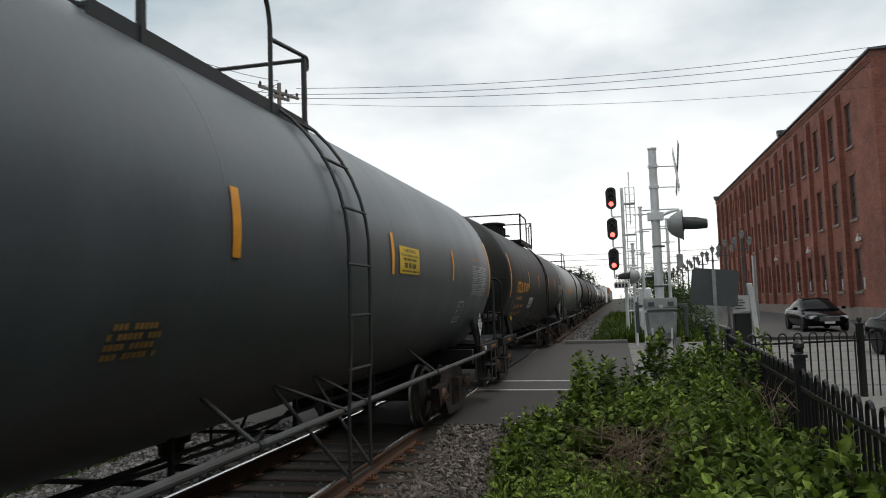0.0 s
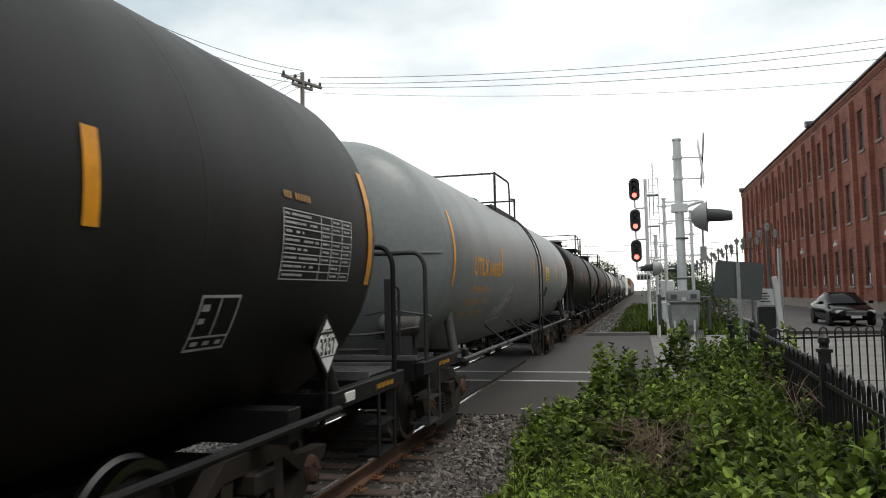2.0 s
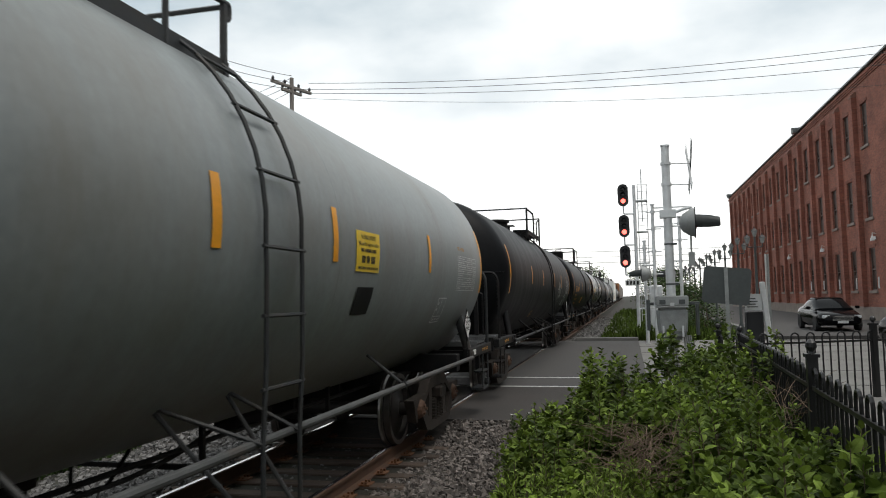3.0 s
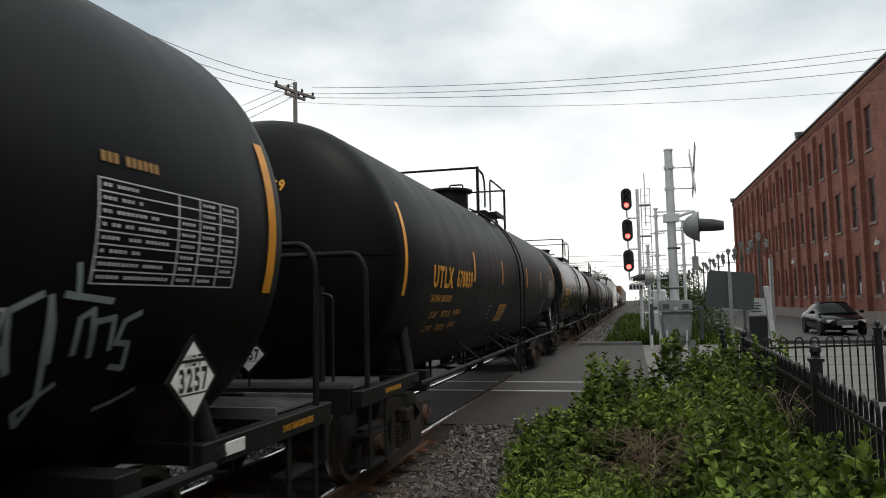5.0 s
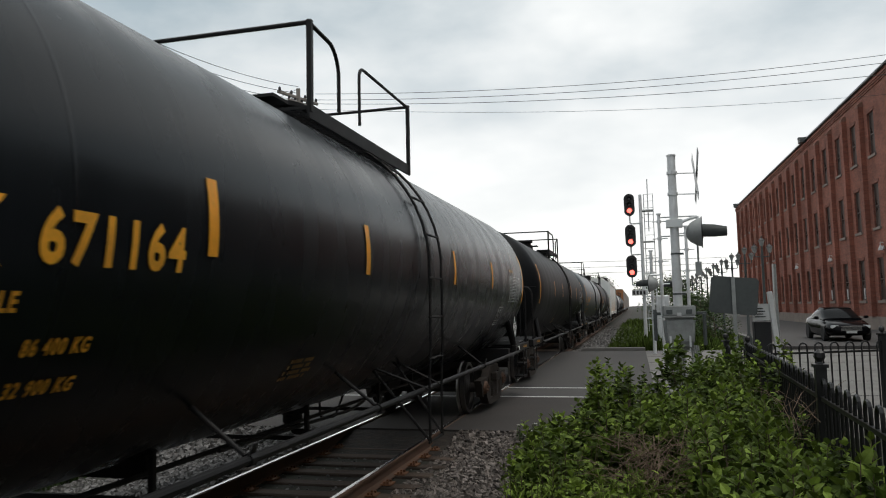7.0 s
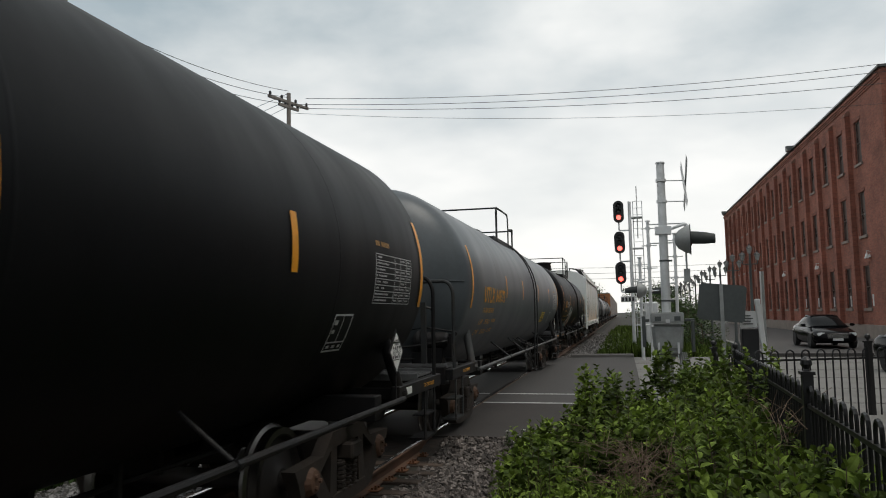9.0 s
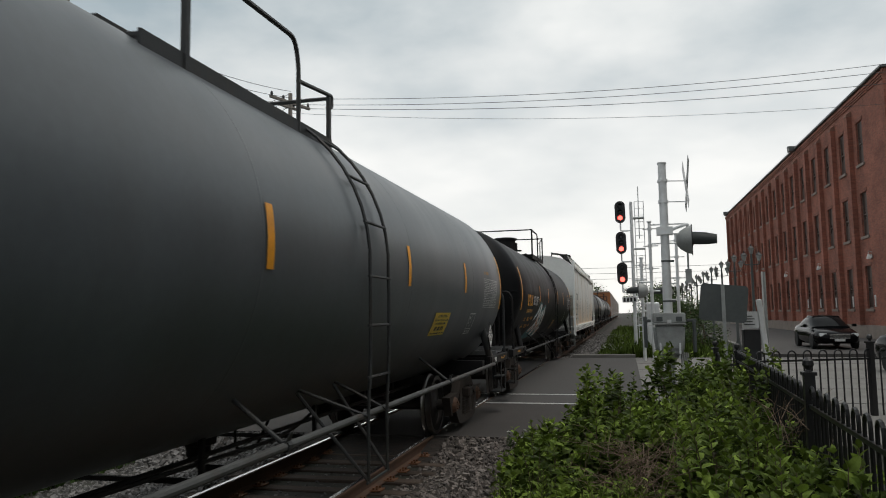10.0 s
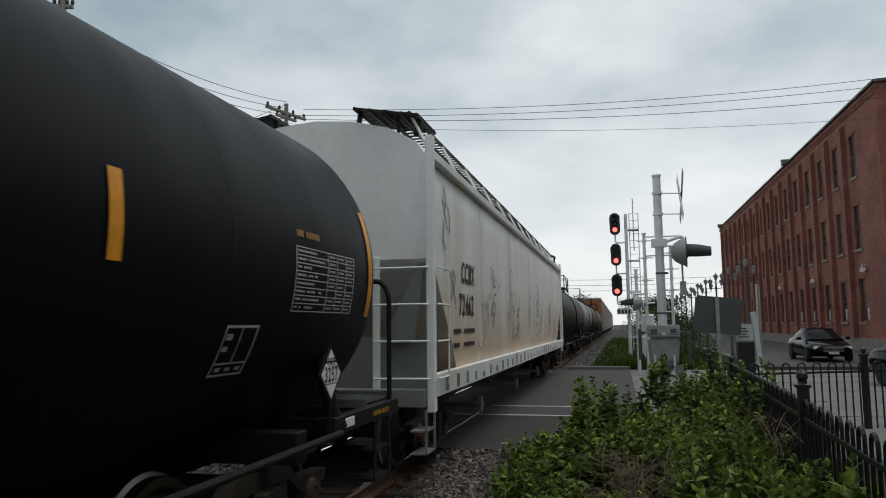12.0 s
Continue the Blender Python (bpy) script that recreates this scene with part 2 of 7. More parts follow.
TIE = mat("creosoted_tie_wood", (0.058, 0.042, 0.032), 0.9, var=0.4, scale=5, fine=60, bump=0.6, stretch=(0.4, 4, 4), dirt=(0.085, 0.052, 0.032), dirt_amount=0.7, random_tint=0.3)
PLATE = mat("rusty_tie_plate", (0.17, 0.075, 0.035), 0.8, var=0.4, scale=10, fine=80, bump=0.3)
STONE = mat("ballast_stone", (0.135, 0.13, 0.126), 0.9, var=0.3, scale=12, fine=80, bump=0.2, random_tint=0.6, island=True)
RSTONE = mat("rust_stained_stone", (0.125, 0.108, 0.098), 0.9, var=0.4, scale=12, fine=80, bump=0.3, random_tint=0.75, island=True)
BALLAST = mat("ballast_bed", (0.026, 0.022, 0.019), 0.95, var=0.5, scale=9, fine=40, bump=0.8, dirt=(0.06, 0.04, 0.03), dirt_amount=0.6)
EARTH = mat("weedy_earth", (0.026, 0.024, 0.018), 0.95, var=0.5, scale=2, fine=30, bump=0.6, dirt=(0.024, 0.030, 0.015), dirt_amount=0.7)
ASPH = mat("worn_asphalt", (0.064, 0.060, 0.058), 0.88, var=0.16, scale=0.8, fine=55, bump=0.15, dirt=(0.058, 0.054, 0.052), dirt_amount=0.5)
ASPHB = mat("brownish_patched_asphalt", (0.042, 0.036, 0.033), 0.9, var=0.25, scale=1.1, fine=55, bump=0.2, dirt=(0.03, 0.026, 0.024), dirt_amount=0.6)
CONC = mat("weathered_concrete", (0.185, 0.18, 0.17), 0.85, var=0.14, scale=1.2, fine=50, bump=0.1, dirt=(0.12, 0.114, 0.105), dirt_amount=0.6)
LINE = mat("worn_road_paint", (0.62, 0.62, 0.60), 0.7, var=0.2, scale=4, fine=40, dirt=(0.3, 0.3, 0.29), dirt_amount=0.5)
BRICK = brick_mat("red_factory_brick")
LIMEST = mat("pale_stone_base", (0.24, 0.20, 0.175), 0.85, var=0.25, scale=1.5, fine=20, bump=0.2, dirt=(0.18, 0.14, 0.12))
FRAME = mat("dark_window_frame", (0.10, 0.075, 0.066), 0.6, var=0.2)
GLASS = pane_mat("dark_window_glass", (0.055, 0.037, 0.032), 0.3, 0.08)
FENCE = mat("black_fence_paint", (0.012, 0.012, 0.013), 0.4, var=0.3, scale=8, fine=60)
CARP = mat("black_car_paint", (0.004, 0.004, 0.005), 0.12, var=0.1, scale=2, fine=20, spec=0.1)
CARG = pane_mat("car_glass", (0.008, 0.009, 0.010), 0.05, 0.07)
RUBBER = mat("tyre_rubber", (0.02, 0.02, 0.02), 0.8, var=0.2)
CHROME = mat("chrome_trim", (0.7, 0.7, 0.7), 0.15, metal=1.0, var=0.08)
LAMPG = mat("headlamp_lens", (0.82, 0.84, 0.86), 0.12, metal=0.2, var=0.1)
WOODP = mat("weathered_pole_wood", (0.21, 0.19, 0.17), 0.9, var=0.3, scale=3, fine=40, bump=0.4, stretch=(4, 4, 0.4))
WIRE = mat("dark_cable", (0.03, 0.03, 0.032), 0.6, var=0.1)
LEAF = leaf_mat("shrub_leaf", (0.073, 0.110, 0.021))
LEAF2 = leaf_mat("fresh_shrub_leaf", (0.155, 0.22, 0.038))
LEAF3 = leaf_mat("feathery_weed_leaf", (0.14, 0.21, 0.028))
TREEL = leaf_mat("tree_leaf", (0.05, 0.085, 0.025))
STEM = mat("woody_stem", (0.10, 0.075, 0.05), 0.9, var=0.3, scale=8, fine=50)
DRY = mat("dry_twig", (0.17, 0.12, 0.085), 0.9, var=0.3, scale=8, fine=50)
PETAL = mat("white_petal", (0.7, 0.7, 0.66), 0.6, var=0.1)
AUTOR = mat("rusty_orange_car_side", (0.38, 0.15, 0.05), 0.7, var=0.3, scale=1.2, fine=14, dirt=(0.2, 0.09, 0.05), dirt_amount=0.6)
AUTOG = mat("galvanised_car_side", (0.36, 0.36, 0.35), 0.6, var=0.2, scale=1.2, fine=14, dirt=(0.25, 0.2, 0.16), dirt_amount=0.5)
REDON = lit("lit_red_lens", (1.0, 0.10, 0.08), 5.0)
REDOFF = mat("unlit_red_lens", (0.20, 0.012, 0.012), 0.25, var=0.1)
DARKLENS = mat("unlit_lens", (0.05, 0.05, 0.055), 0.15, var=0.1)
TEAL = mat("teal_spray_paint", (0.045, 0.17, 0.18), 0.6, var=0.25, scale=3, fine=30)
SPRAYW = mat("pale_spray_paint", (0.72, 0.76, 0.75), 0.6, var=0.25, scale=4, fine=20, dirt=(0.45, 0.25, 0.15), dirt_amount=0.6)
SCRAWL = mat("white_paint_marker", (0.62, 0.65, 0.60), 0.6, var=0.3, scale=6, fine=40)
DULLRED = mat("faded_red_spray", (0.20, 0.06, 0.055), 0.6, var=0.3)
CREAM = mat("cream_paint", (0.55, 0.50, 0.36), 0.6, var=0.2)
PALESP = mat("faint_grey_spray", (0.50, 0.49, 0.46), 0.6, var=0.3, scale=3, fine=30)
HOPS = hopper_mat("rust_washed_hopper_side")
SPRAYO = mat("orange_spray_paint", (0.48, 0.17, 0.06), 0.6, var=0.3, scale=4, fine=30)
HAZE = mat("brown_overspray", (0.11, 0.065, 0.05), 0.7, var=0.4, scale=6, fine=30)
SPRAYT = mat("pale_teal_scrawl_paint", (0.36, 0.42, 0.42), 0.6, var=0.3, scale=4, fine=30)
SPRAYG = mat("grey_spray_paint", (0.20, 0.22, 0.23), 0.6, var=0.3, scale=3, fine=30)


# ---- building blocks ----
def part(name, bm, material, parent=None, label="", smooth=False):
    """One mesh object from a bmesh, or from a mesh that others share."""
    if isinstance(bm, bmesh.types.BMesh):
        me = bpy.data.meshes.new(name)
        bm.normal_update()
        bm.to_mesh(me)
        bm.free()
        if smooth:
            me.shade_smooth()
            me.set_sharp_from_angle(angle=radians(35))
        me.materials.append(material)
    else:
        me = bm
    ob = new(name, me)
    if parent:
        ob.parent = parent
    if me.materials and me.materials[0] != material:
        ob.material_slots[0].link = "OBJECT"
        ob.material_slots[0].material = material
    if label:
        ob["label"] = label
    if name == "lettering_bar":
        ob["kind"] = "stuff"      # unreadable print, too small to tell apart
    return ob


def empty(name, m, label, category, group="", kind=""):
    ob = new(name)
    ob.empty_display_size = 0.2
    ob.matrix_basis = m
    return tagged(ob, label, category, group, kind)


def box(bm, x0, x1, y0, y1, z0, z1, m=None):
    v = [bm.verts.new(Vector(p) if m is None else m @ Vector(p)) for p in
         ((x0, y0, z0), (x1, y0, z0), (x1, y1, z0), (x0, y1, z0), (x0, y0, z1), (x1, y0, z1), (x1, y1, z1), (x0, y1, z1))]
    for f in ((3, 2, 1, 0), (4, 5, 6, 7), (0, 1, 5, 4), (1, 2, 6, 5), (2, 3, 7, 6), (3, 0, 4, 7)):
        bm.faces.new([v[i] for i in f])
    return v


def bevelled(bm, w=0.01, seg=1):
    bmesh.ops.bevel(bm, geom=bm.edges[:] + bm.verts[:], offset=w, segments=seg, affect="EDGES", clamp_overlap=True)
    return bm


def tube(bm, pts, r, n=8, close=True):
    """A round bar through the points; r is a radius or one for each point."""
    pts = [Vector(p) for p in pts]
    rs = r if isinstance(r, (list, tuple)) else [r] * len(pts)
    rings, prev = [], None
    for i, p in enumerate(pts):
        d = (pts[min(i + 1, len(pts) - 1)] - pts[max(i - 1, 0)]).normalized()
        if prev is None:
            prev = d.orthogonal().normalized()
        a = prev - d * prev.dot(d)
        a = a.normalized() if a.length > 1e-5 else d.orthogonal().normalized()
        prev = a
        b = d.cross(a)
        rings.append([bm.verts.new(p + (a * math.cos(k * math.tau / n) + b * math.sin(k * math.tau / n)) * rs[i]) for k in range(n)])
    for u, v in zip(rings, rings[1:]):
        for k in range(n):
            bm.faces.new((u[k], u[(k + 1) % n], v[(k + 1) % n], v[k]))
    if close:
        bm.faces.new(rings[0][::-1]); bm.faces.new(rings[-1])


def bend(points, r=0.08, n=4):
    """Rounds the inner corners of a path."""
    ps = [Vector(p) for p in points]
    out = [ps[0]]
    for a, b, c in zip(ps, ps[1:], ps[2:]):
        u, w = (a - b), (c - b)
        k = min(r, u.length * 0.45, w.length * 0.45)
        p, q = b + u.normalized() * k, b + w.normalized() * k
        for i in range(n + 1):
            s = i / n
            out.append(p * (1 - s) ** 2 + b * 2 * s * (1 - s) + q * s * s)
    return out + [ps[-1]]


def lathe(bm, profile, axis="Z", n=24, at=(0, 0, 0), cap=True):
    """Turns (radius, height) pairs about an axis through at."""
    o = Vector(at)
    rings = []
    for r, h in profile:
        ring = []
        for k in range(n):
            c, s = r * math.cos(k * math.tau / n), r * math.sin(k * math.tau / n)
            p = {"Z": (c, s, h), "Y": (s, h, c), "X": (h, c, s)}[axis]
            ring.append(bm.verts.new(o + Vector(p)))
        rings.append(ring)
    for u, v in zip(rings, rings[1:]):
        for k in range(n):
            bm.faces.new((u[k], u[(k + 1) % n], v[(k + 1) % n], v[k]))
    if cap:
        bm.faces.new(rings[0][::-1]); bm.faces.new(rings[-1])


def prism(bm, pts, m, depth):
    """A flat outline (x, y) pulled out along z, set by the matrix m."""
    lo = [bm.verts.new(m @ Vector((x, y, 0))) for x, y in pts]
    hi = [bm.verts.new(m @ Vector((x, y, depth))) for x, y in pts]
    bm.faces.new(lo[::-1]); bm.faces.new(hi)
    for i in range(len(pts)):
        j = (i + 1) % len(pts)
        bm.faces.new((lo[i], lo[j], hi[j], hi[i]))


def thing_of(name, bm, material, label, category, group="", kind="", smooth=False):
    return tagged(part(name, bm, material, smooth=smooth), label, category, group, kind)


MESHES = {}


def cached(key, build, material, smooth=False):
    """The shared mesh of a part that many things have."""
    if key not in MESHES:
        bm = bmesh.new()
        build(bm)
        bm.normal_update()
        me = bpy.data.meshes.new(key)
        bm.to_mesh(me)
        bm.free()
        if smooth:
            me.shade_smooth()
            me.set_sharp_from_angle(angle=radians(35))
        me.materials.append(material)
        MESHES[key] = me
    return MESHES[key]


def lettering(body, size, width=0.0):
    """The outline faces of a line of text, from its lower left corner."""
    cu = bpy.data.curves.new("text", "FONT")
    cu.body, cu.size, cu.resolution_u, cu.offset = body, size, 3, size * 0.034
    cu.space_character = 1.22
    ob = bpy.data.objects.new("text", cu)
    me = ob.to_mesh()
    vs = [v.co.copy() for v in me.vertices]
    fs = [tuple(p.vertices) for p in me.polygons]
    ob.to_mesh_clear()
    bpy.data.objects.remove(ob)
    bpy.data.curves.remove(cu)
    x0, x1 = min(v.x for v in vs), max(v.x for v in vs)
    k = width / (x1 - x0) if width else 1
    return [((v.x - x0) * k, v.y) for v in vs], fs

# dark finish of the added walls that keep low sky light out
PLAINW = mat("shade_wall_render", (0.07, 0.062, 0.055), 0.9, var=0.2, scale=0.6, fine=10)
CAPBR = mat("weathered_brick_cap", (0.24, 0.13, 0.10), 0.85, var=0.25, scale=4, fine=30)


# ---- ground, track, road ----
def ground_sheet():
    """One sheet to the horizon; a shallow bed along the track, falling off to both sides."""
    bm = bmesh.new()
    xs = [-1500, -300, -60, -20, -12, -8.5, -6.6, -5.6, -5.0, -2.4, -1.7, -1.0, 0, 1.2, 2.5, 5, 10, 20, 60, 300, 1500]
    zs = [-0.6, -0.6, -0.55, -0.5, -0.45, -0.42, -0.40, -0.32, -0.2, -0.2, -0.34, -0.40, -0.36, -0.3, -0.2, -0.14, -0.1, -0.1, -0.3, -0.6, -0.6]
    ys = [-1500, -300, -60, -20, 0, 6, 11.0, 11.3, 31.4, 31.7, 45, 70, 120, 300, 1500]
    rows = [[bm.verts.new((x, y, min(z, -0.12) if 11.2 < y < 31.5 else z)) for x, z in zip(xs, zs)] for y in ys]
    for a, b in zip(rows, rows[1:]):
        for i in range(len(xs) - 1):
            bm.faces.new((a[i], a[i + 1], b[i + 1], b[i]))
    return thing_of("ground", bm, EARTH, "weedy earth beside the railway track", "ground", kind="structure", smooth=True)


def bed_height(x, y):
    """Top of the ballast: flat under the ties, falling at the shoulders, brought up to the road at the crossing."""
    prof = [(-7.6, -0.46), (-6.3, -0.33), (-5.35, -0.17), (-5.05, -0.215), (-2.45, -0.215), (-2.2, -0.175), (-1.55, -0.28), (-0.8, -0.40), (0.6, -0.42)]
    z = prof[-1][1]
    for (xa, za), (xb, zb) in zip(prof, prof[1:]):
        if xa <= x <= xb:
            z = za + (zb - za) * (x - xa) / (xb - xa)
    if x < prof[0][0]:
        z = prof[0][1]
    near = max(0.0, 1 - min(abs(y - 11.3), abs(y - 31.4)) / 1.5)
    return z + (-0.035 - z) * near ** 1.5


def ballast_bed():
    bm = bmesh.new()
    xs = [-7.6, -7.0, -6.3, -5.8, -5.35, -5.05, -2.45, -2.2, -1.9, -1.55, -1.2, -0.8, 0.0, 0.6]
    for ys in ([-30, 0, 8, 9.8, 10.2, 10.6, 10.9, 11.1, 11.296], [31.404, 31.6, 32, 32.6, 33, 60, 400]):
        rows = [[bm.verts.new((x, y, bed_height(x, y))) for x in xs] for y in ys]
        for a, b in zip(rows, rows[1:]):
            for i in range(len(xs) - 1):
                bm.faces.new((a[i], a[i + 1], b[i + 1], b[i]))
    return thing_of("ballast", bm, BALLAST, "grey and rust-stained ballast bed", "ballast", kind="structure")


def stones():
    """Loose crushed stone along both shoulders and between the ties."""
    rnd = random.Random(5)
    verts, faces = [], []
    spots = []
    for _ in range(7500):
        x, y = rnd.uniform(-2.75, -0.75), rnd.uniform(4.2, 11.28)
        spots.append((x, y, bed_height(x, y), rnd.uniform(0.016, 0.042)))
    for _ in range(5600):
        x, y = rnd.uniform(-7.6, -5.0), rnd.uniform(5.0, 11.3)
        spots.append((x, y, bed_height(x, y), rnd.uniform(0.018, 0.05)))
    for _ in range(3600):
        x = -7.5 - 2.4 * rnd.random() ** 1.5
        spots.append((x, rnd.uniform(3.0, 11.3), -0.455 if x > -8.5 else -0.44, rnd.uniform(0.02, 0.055)))
    for _ in range(1500):
        spots.append((rnd.uniform(-5.0, -2.5), rnd.uniform(4.5, 11.2), -0.222, rnd.uniform(0.014, 0.032)))
    for _ in range(3600):
        x, y = rnd.uniform(-2.7, -1.0), 31.5 + 40 * rnd.random() ** 1.7
        spots.append((x, y, bed_height(x, y), rnd.uniform(0.03, 0.075)))
    cube = [(-1, -1, -1), (1, -1, -1), (1, 1, -1), (-1, 1, -1), (-1, -1, 1), (1, -1, 1), (1, 1, 1), (-1, 1, 1)]
    quads = ((3, 2, 1, 0), (4, 5, 6, 7), (0, 1, 5, 4), (1, 2, 6, 5), (2, 3, 7, 6), (3, 0, 4, 7))
    for x, y, z, r in spots:
        m = Euler((rnd.random() * 6, rnd.random() * 6, rnd.random() * 6)).to_matrix()
        k = len(verts)
        sx, sy, sz = r * rnd.uniform(0.7, 1.2), r * rnd.uniform(0.6, 1.1), r * rnd.uniform(0.45, 0.8)
        for c in cube:
            v = m @ Vector((c[0] * sx * rnd.uniform(0.5, 1.1), c[1] * sy * rnd.uniform(0.5, 1.1), c[2] * sz * rnd.uniform(0.5, 1.1)))
            verts.append((x + v.x, y + v.y, z + v.z + r * 0.35))
        faces += [tuple(k + i for i in q) for q in quads]
    # the stones beside the fence-side rail are stained with rust
    for name, lo, hi, mm, label in (("stained_stones", 0, 7500, RSTONE, "rust-stained dark ballast stones beside the rail"), ("ballast_stones", 7500, len(spots), STONE, "loose crushed grey ballast stones")):
        me = bpy.data.meshes.new(name)
        me.from_pydata(verts[lo * 8:hi * 8], [], [tuple(i - lo * 8 for i in q) for q in faces[lo * 6:hi * 6]])
        me.materials.append(mm)
        tagged(new(name, me), label, "gravel", kind="stuff")


def rail_profile():
    return [(-0.075, -0.175), (0.075, -0.175), (0.075, -0.16), (0.014, -0.14), (0.010, -0.05), (0.036, -0.038), (0.037, -0.010),
            (-0.037, -0.010), (-0.036, -0.038), (-0.010, -0.05), (-0.014, -0.14), (-0.075, -0.16)]


def track():
    root = empty("railway_track", pose(XC, 0, 0), "single railway track on wooden ties and ballast", "railway track", kind="structure")
    for s in (-1, 1):
        bm = bmesh.new()
        prism(bm, rail_profile(), Matrix(((1, 0, 0, s * 0.755), (0, 0, 1, -30), (0, 1, 0, 0), (0, 0, 0, 1))), 430)
        rail = part("rail", bm, RAILS, root, "rusty steel rail")
        bm = bmesh.new()
        box(bm, s * 0.755 - 0.030 - s * 0.006, s * 0.755 + 0.018 - s * 0.006, -30, 400, -0.0095, 0.0)
        part("rail_head", bm, TREAD, rail, "bright worn running surface")

    def one_tie(bm):
        box(bm, -1.3, 1.3, -0.11, 0.11, -0.36, -0.165)
        bevelled(bm, 0.012)

    def one_plate(bm):
        box(bm, -0.19, 0.19, -0.09, 0.09, -0.165, -0.150)
        for sx in (-0.14, -0.10, 0.10, 0.14):
            for sy in (-0.06, 0.06):
                box(bm, sx - 0.012, sx + 0.012, sy - 0.012, sy + 0.012, -0.150, -0.125)
    rnd = random.Random(3)
    y = 2.0
    while y < 75:
        if not 11.0 < y < 31.7:
            tie = part("tie", cached("tie", one_tie, TIE), TIE, root)
            tie.matrix_basis = pose(rnd.uniform(-0.05, 0.05), y, rnd.uniform(-0.012, 0.004), 0, 0, rnd.uniform(-1.2, 1.2))
            if y < 12:
                for s in (-1, 1):
                    p = part("tie_plate", cached("tie_plate", one_plate, PLATE), PLATE, root)
                    p.matrix_basis = pose(s * 0.755, y, 0.0)
        y += 0.53
    return root


def slab(name, x0, x1, y0, y1, z0, z1, material, label, category):
    bm = bmesh.new()
    box(bm, x0, x1, y0, y1, z0, z1)
    return thing_of(name, bm, material, label, category, kind="structure")


def road():
    g = 0.755
    # asphalt in strips that leave the flangeways open beside the rail heads
    edges = [(-40, XC - g - 0.04), (XC - g + 0.11, XC + g - 0.11), (XC + g + 0.04, 0.36)]
    for a, b in edges:
        slab("road", a, b, 15.5, 31.4, -0.3, -0.008, ASPH, "worn dark asphalt road over the level crossing", "road")
        slab("road", a, b, 11.3, 15.496, -0.3, -0.008, ASPHB, "brownish patched asphalt along the crossing's edge", "road")
    slab("pavement", 0.364, 60, 16.2, 31.4, -0.3, -0.004, CONC, "pale weathered concrete roadway", "road")
    slab("pavement", 2.2, 60, 11.3, 16.196, -0.3, -0.008, CONC, "pale weathered concrete roadway", "road")
    for y, w in ((15.62, 0.11), (17.35, 0.11)):
        for a, b in ((-30, XC - g - 0.05), (XC - g + 0.12, XC + g - 0.12), (XC + g + 0.05, -0.2)):
            slab("road_marking", a, b, y - w / 2, y + w / 2, -0.007, -0.003, LINE, "worn white painted line on the road", "road marking")
    # kerb and low rail on the far side
    bm = bmesh.new()
    box(bm, -2.2, 0.36, 31.42, 31.7, -0.3, 0.13)
    thing_of("kerb", bevelled(bm, 0.02), CONC, "pale concrete kerb at the road's far side", "kerb", kind="structure")
    bm = bmesh.new()
    for i in range(6):
        box(bm, 0.37, 9, 16.2 + i * 2.9, 16.23 + i * 2.9, -0.0035, 0.0005)
    thing_of("pavement_joint", bm, ASPH, "dark joints between the concrete slabs", "joint", kind="structure")


ground_sheet(), ballast_bed(), stones(), track(), road()


# ---- the train ----
TR, TZ = 1.535, 2.375      # tank radius, and height of its axis
HALF = 7.58              # end stripes, from the middle of the car


def tank_shape(bm):
    prof = [(0.02, -8.36)]
    for i in range(1, 9):
        a = i / 8 * math.pi / 2
        prof.append((TR * math.sin(a), -7.64 - 0.72 * math.cos(a)))
    body = [(-7.64 + k * 15.28 / 12) for k in range(13)]
    prof += [(TR, y) for y in body[1:]]
    for i in range(1, 9):
        a = (8 - i) / 8 * math.pi / 2
        prof.append((max(0.02, TR * math.sin(a)), 7.64 + 0.72 * math.cos(a)))
    lathe(bm, prof, "Y", 72, (0, 0, TZ))


def seam_shape(y):
    def build(bm):
        lathe(bm, [(TR - 0.004, y - 0.024), (TR + 0.0012, y - 0.008), (TR + 0.0012, y + 0.008), (TR - 0.004, y + 0.024)], "Y", 72, (0, 0, TZ), False)
    return build


def wrap(vs, fs, y0, z0, slant=0.0):
    """Lays flat faces on the flank of the tank: x runs along the car, y up the shell from height z0."""
    bm = bmesh.new()
    bv = [bm.verts.new((x + slant * y, y, 0)) for x, y in vs]
    for f in fs:
        try:
            bm.faces.new([bv[i] for i in f])
        except ValueError:
            pass
    if any(len(f) > 4 for f in fs):
        bmesh.ops.triangulate(bm, faces=bm.faces[:])
    lo, hi = min(v[1] for v in vs), max(v[1] for v in vs)
    k = math.floor(lo / 0.07) + 1
    while k * 0.07 < hi:
        bmesh.ops.bisect_plane(bm, geom=bm.verts[:] + bm.edges[:] + bm.faces[:], plane_co=(0, k * 0.07, 0), plane_no=(0, 1, 0))
        k += 1
    a0 = math.asin(max(-1, min(1, (z0 - TZ) / TR)))
    r = TR + 0.007
    for v in bm.verts:
        a = a0 + v.co.y / TR
        v.co = Vector((r * math.cos(a), y0 + v.co.x, TZ + r * math.sin(a)))
    return bm


def rect(x0, x1, y0, y1):
    return [(x0, y0), (x1, y0), (x1, y1), (x0, y1)], [(0, 1, 2, 3)]


def rects(rs):
    vs, fs = [], []
    for r in rs:
        v, f = rect(*r)
        fs += [tuple(i + len(vs) for i in f[0])]
        vs += v
    return vs, fs


def decal(car, name, vs, fs, y, z, material, label="", slant=0.0):
    return part(name, wrap(vs, fs, y, z, slant), material, car, label)


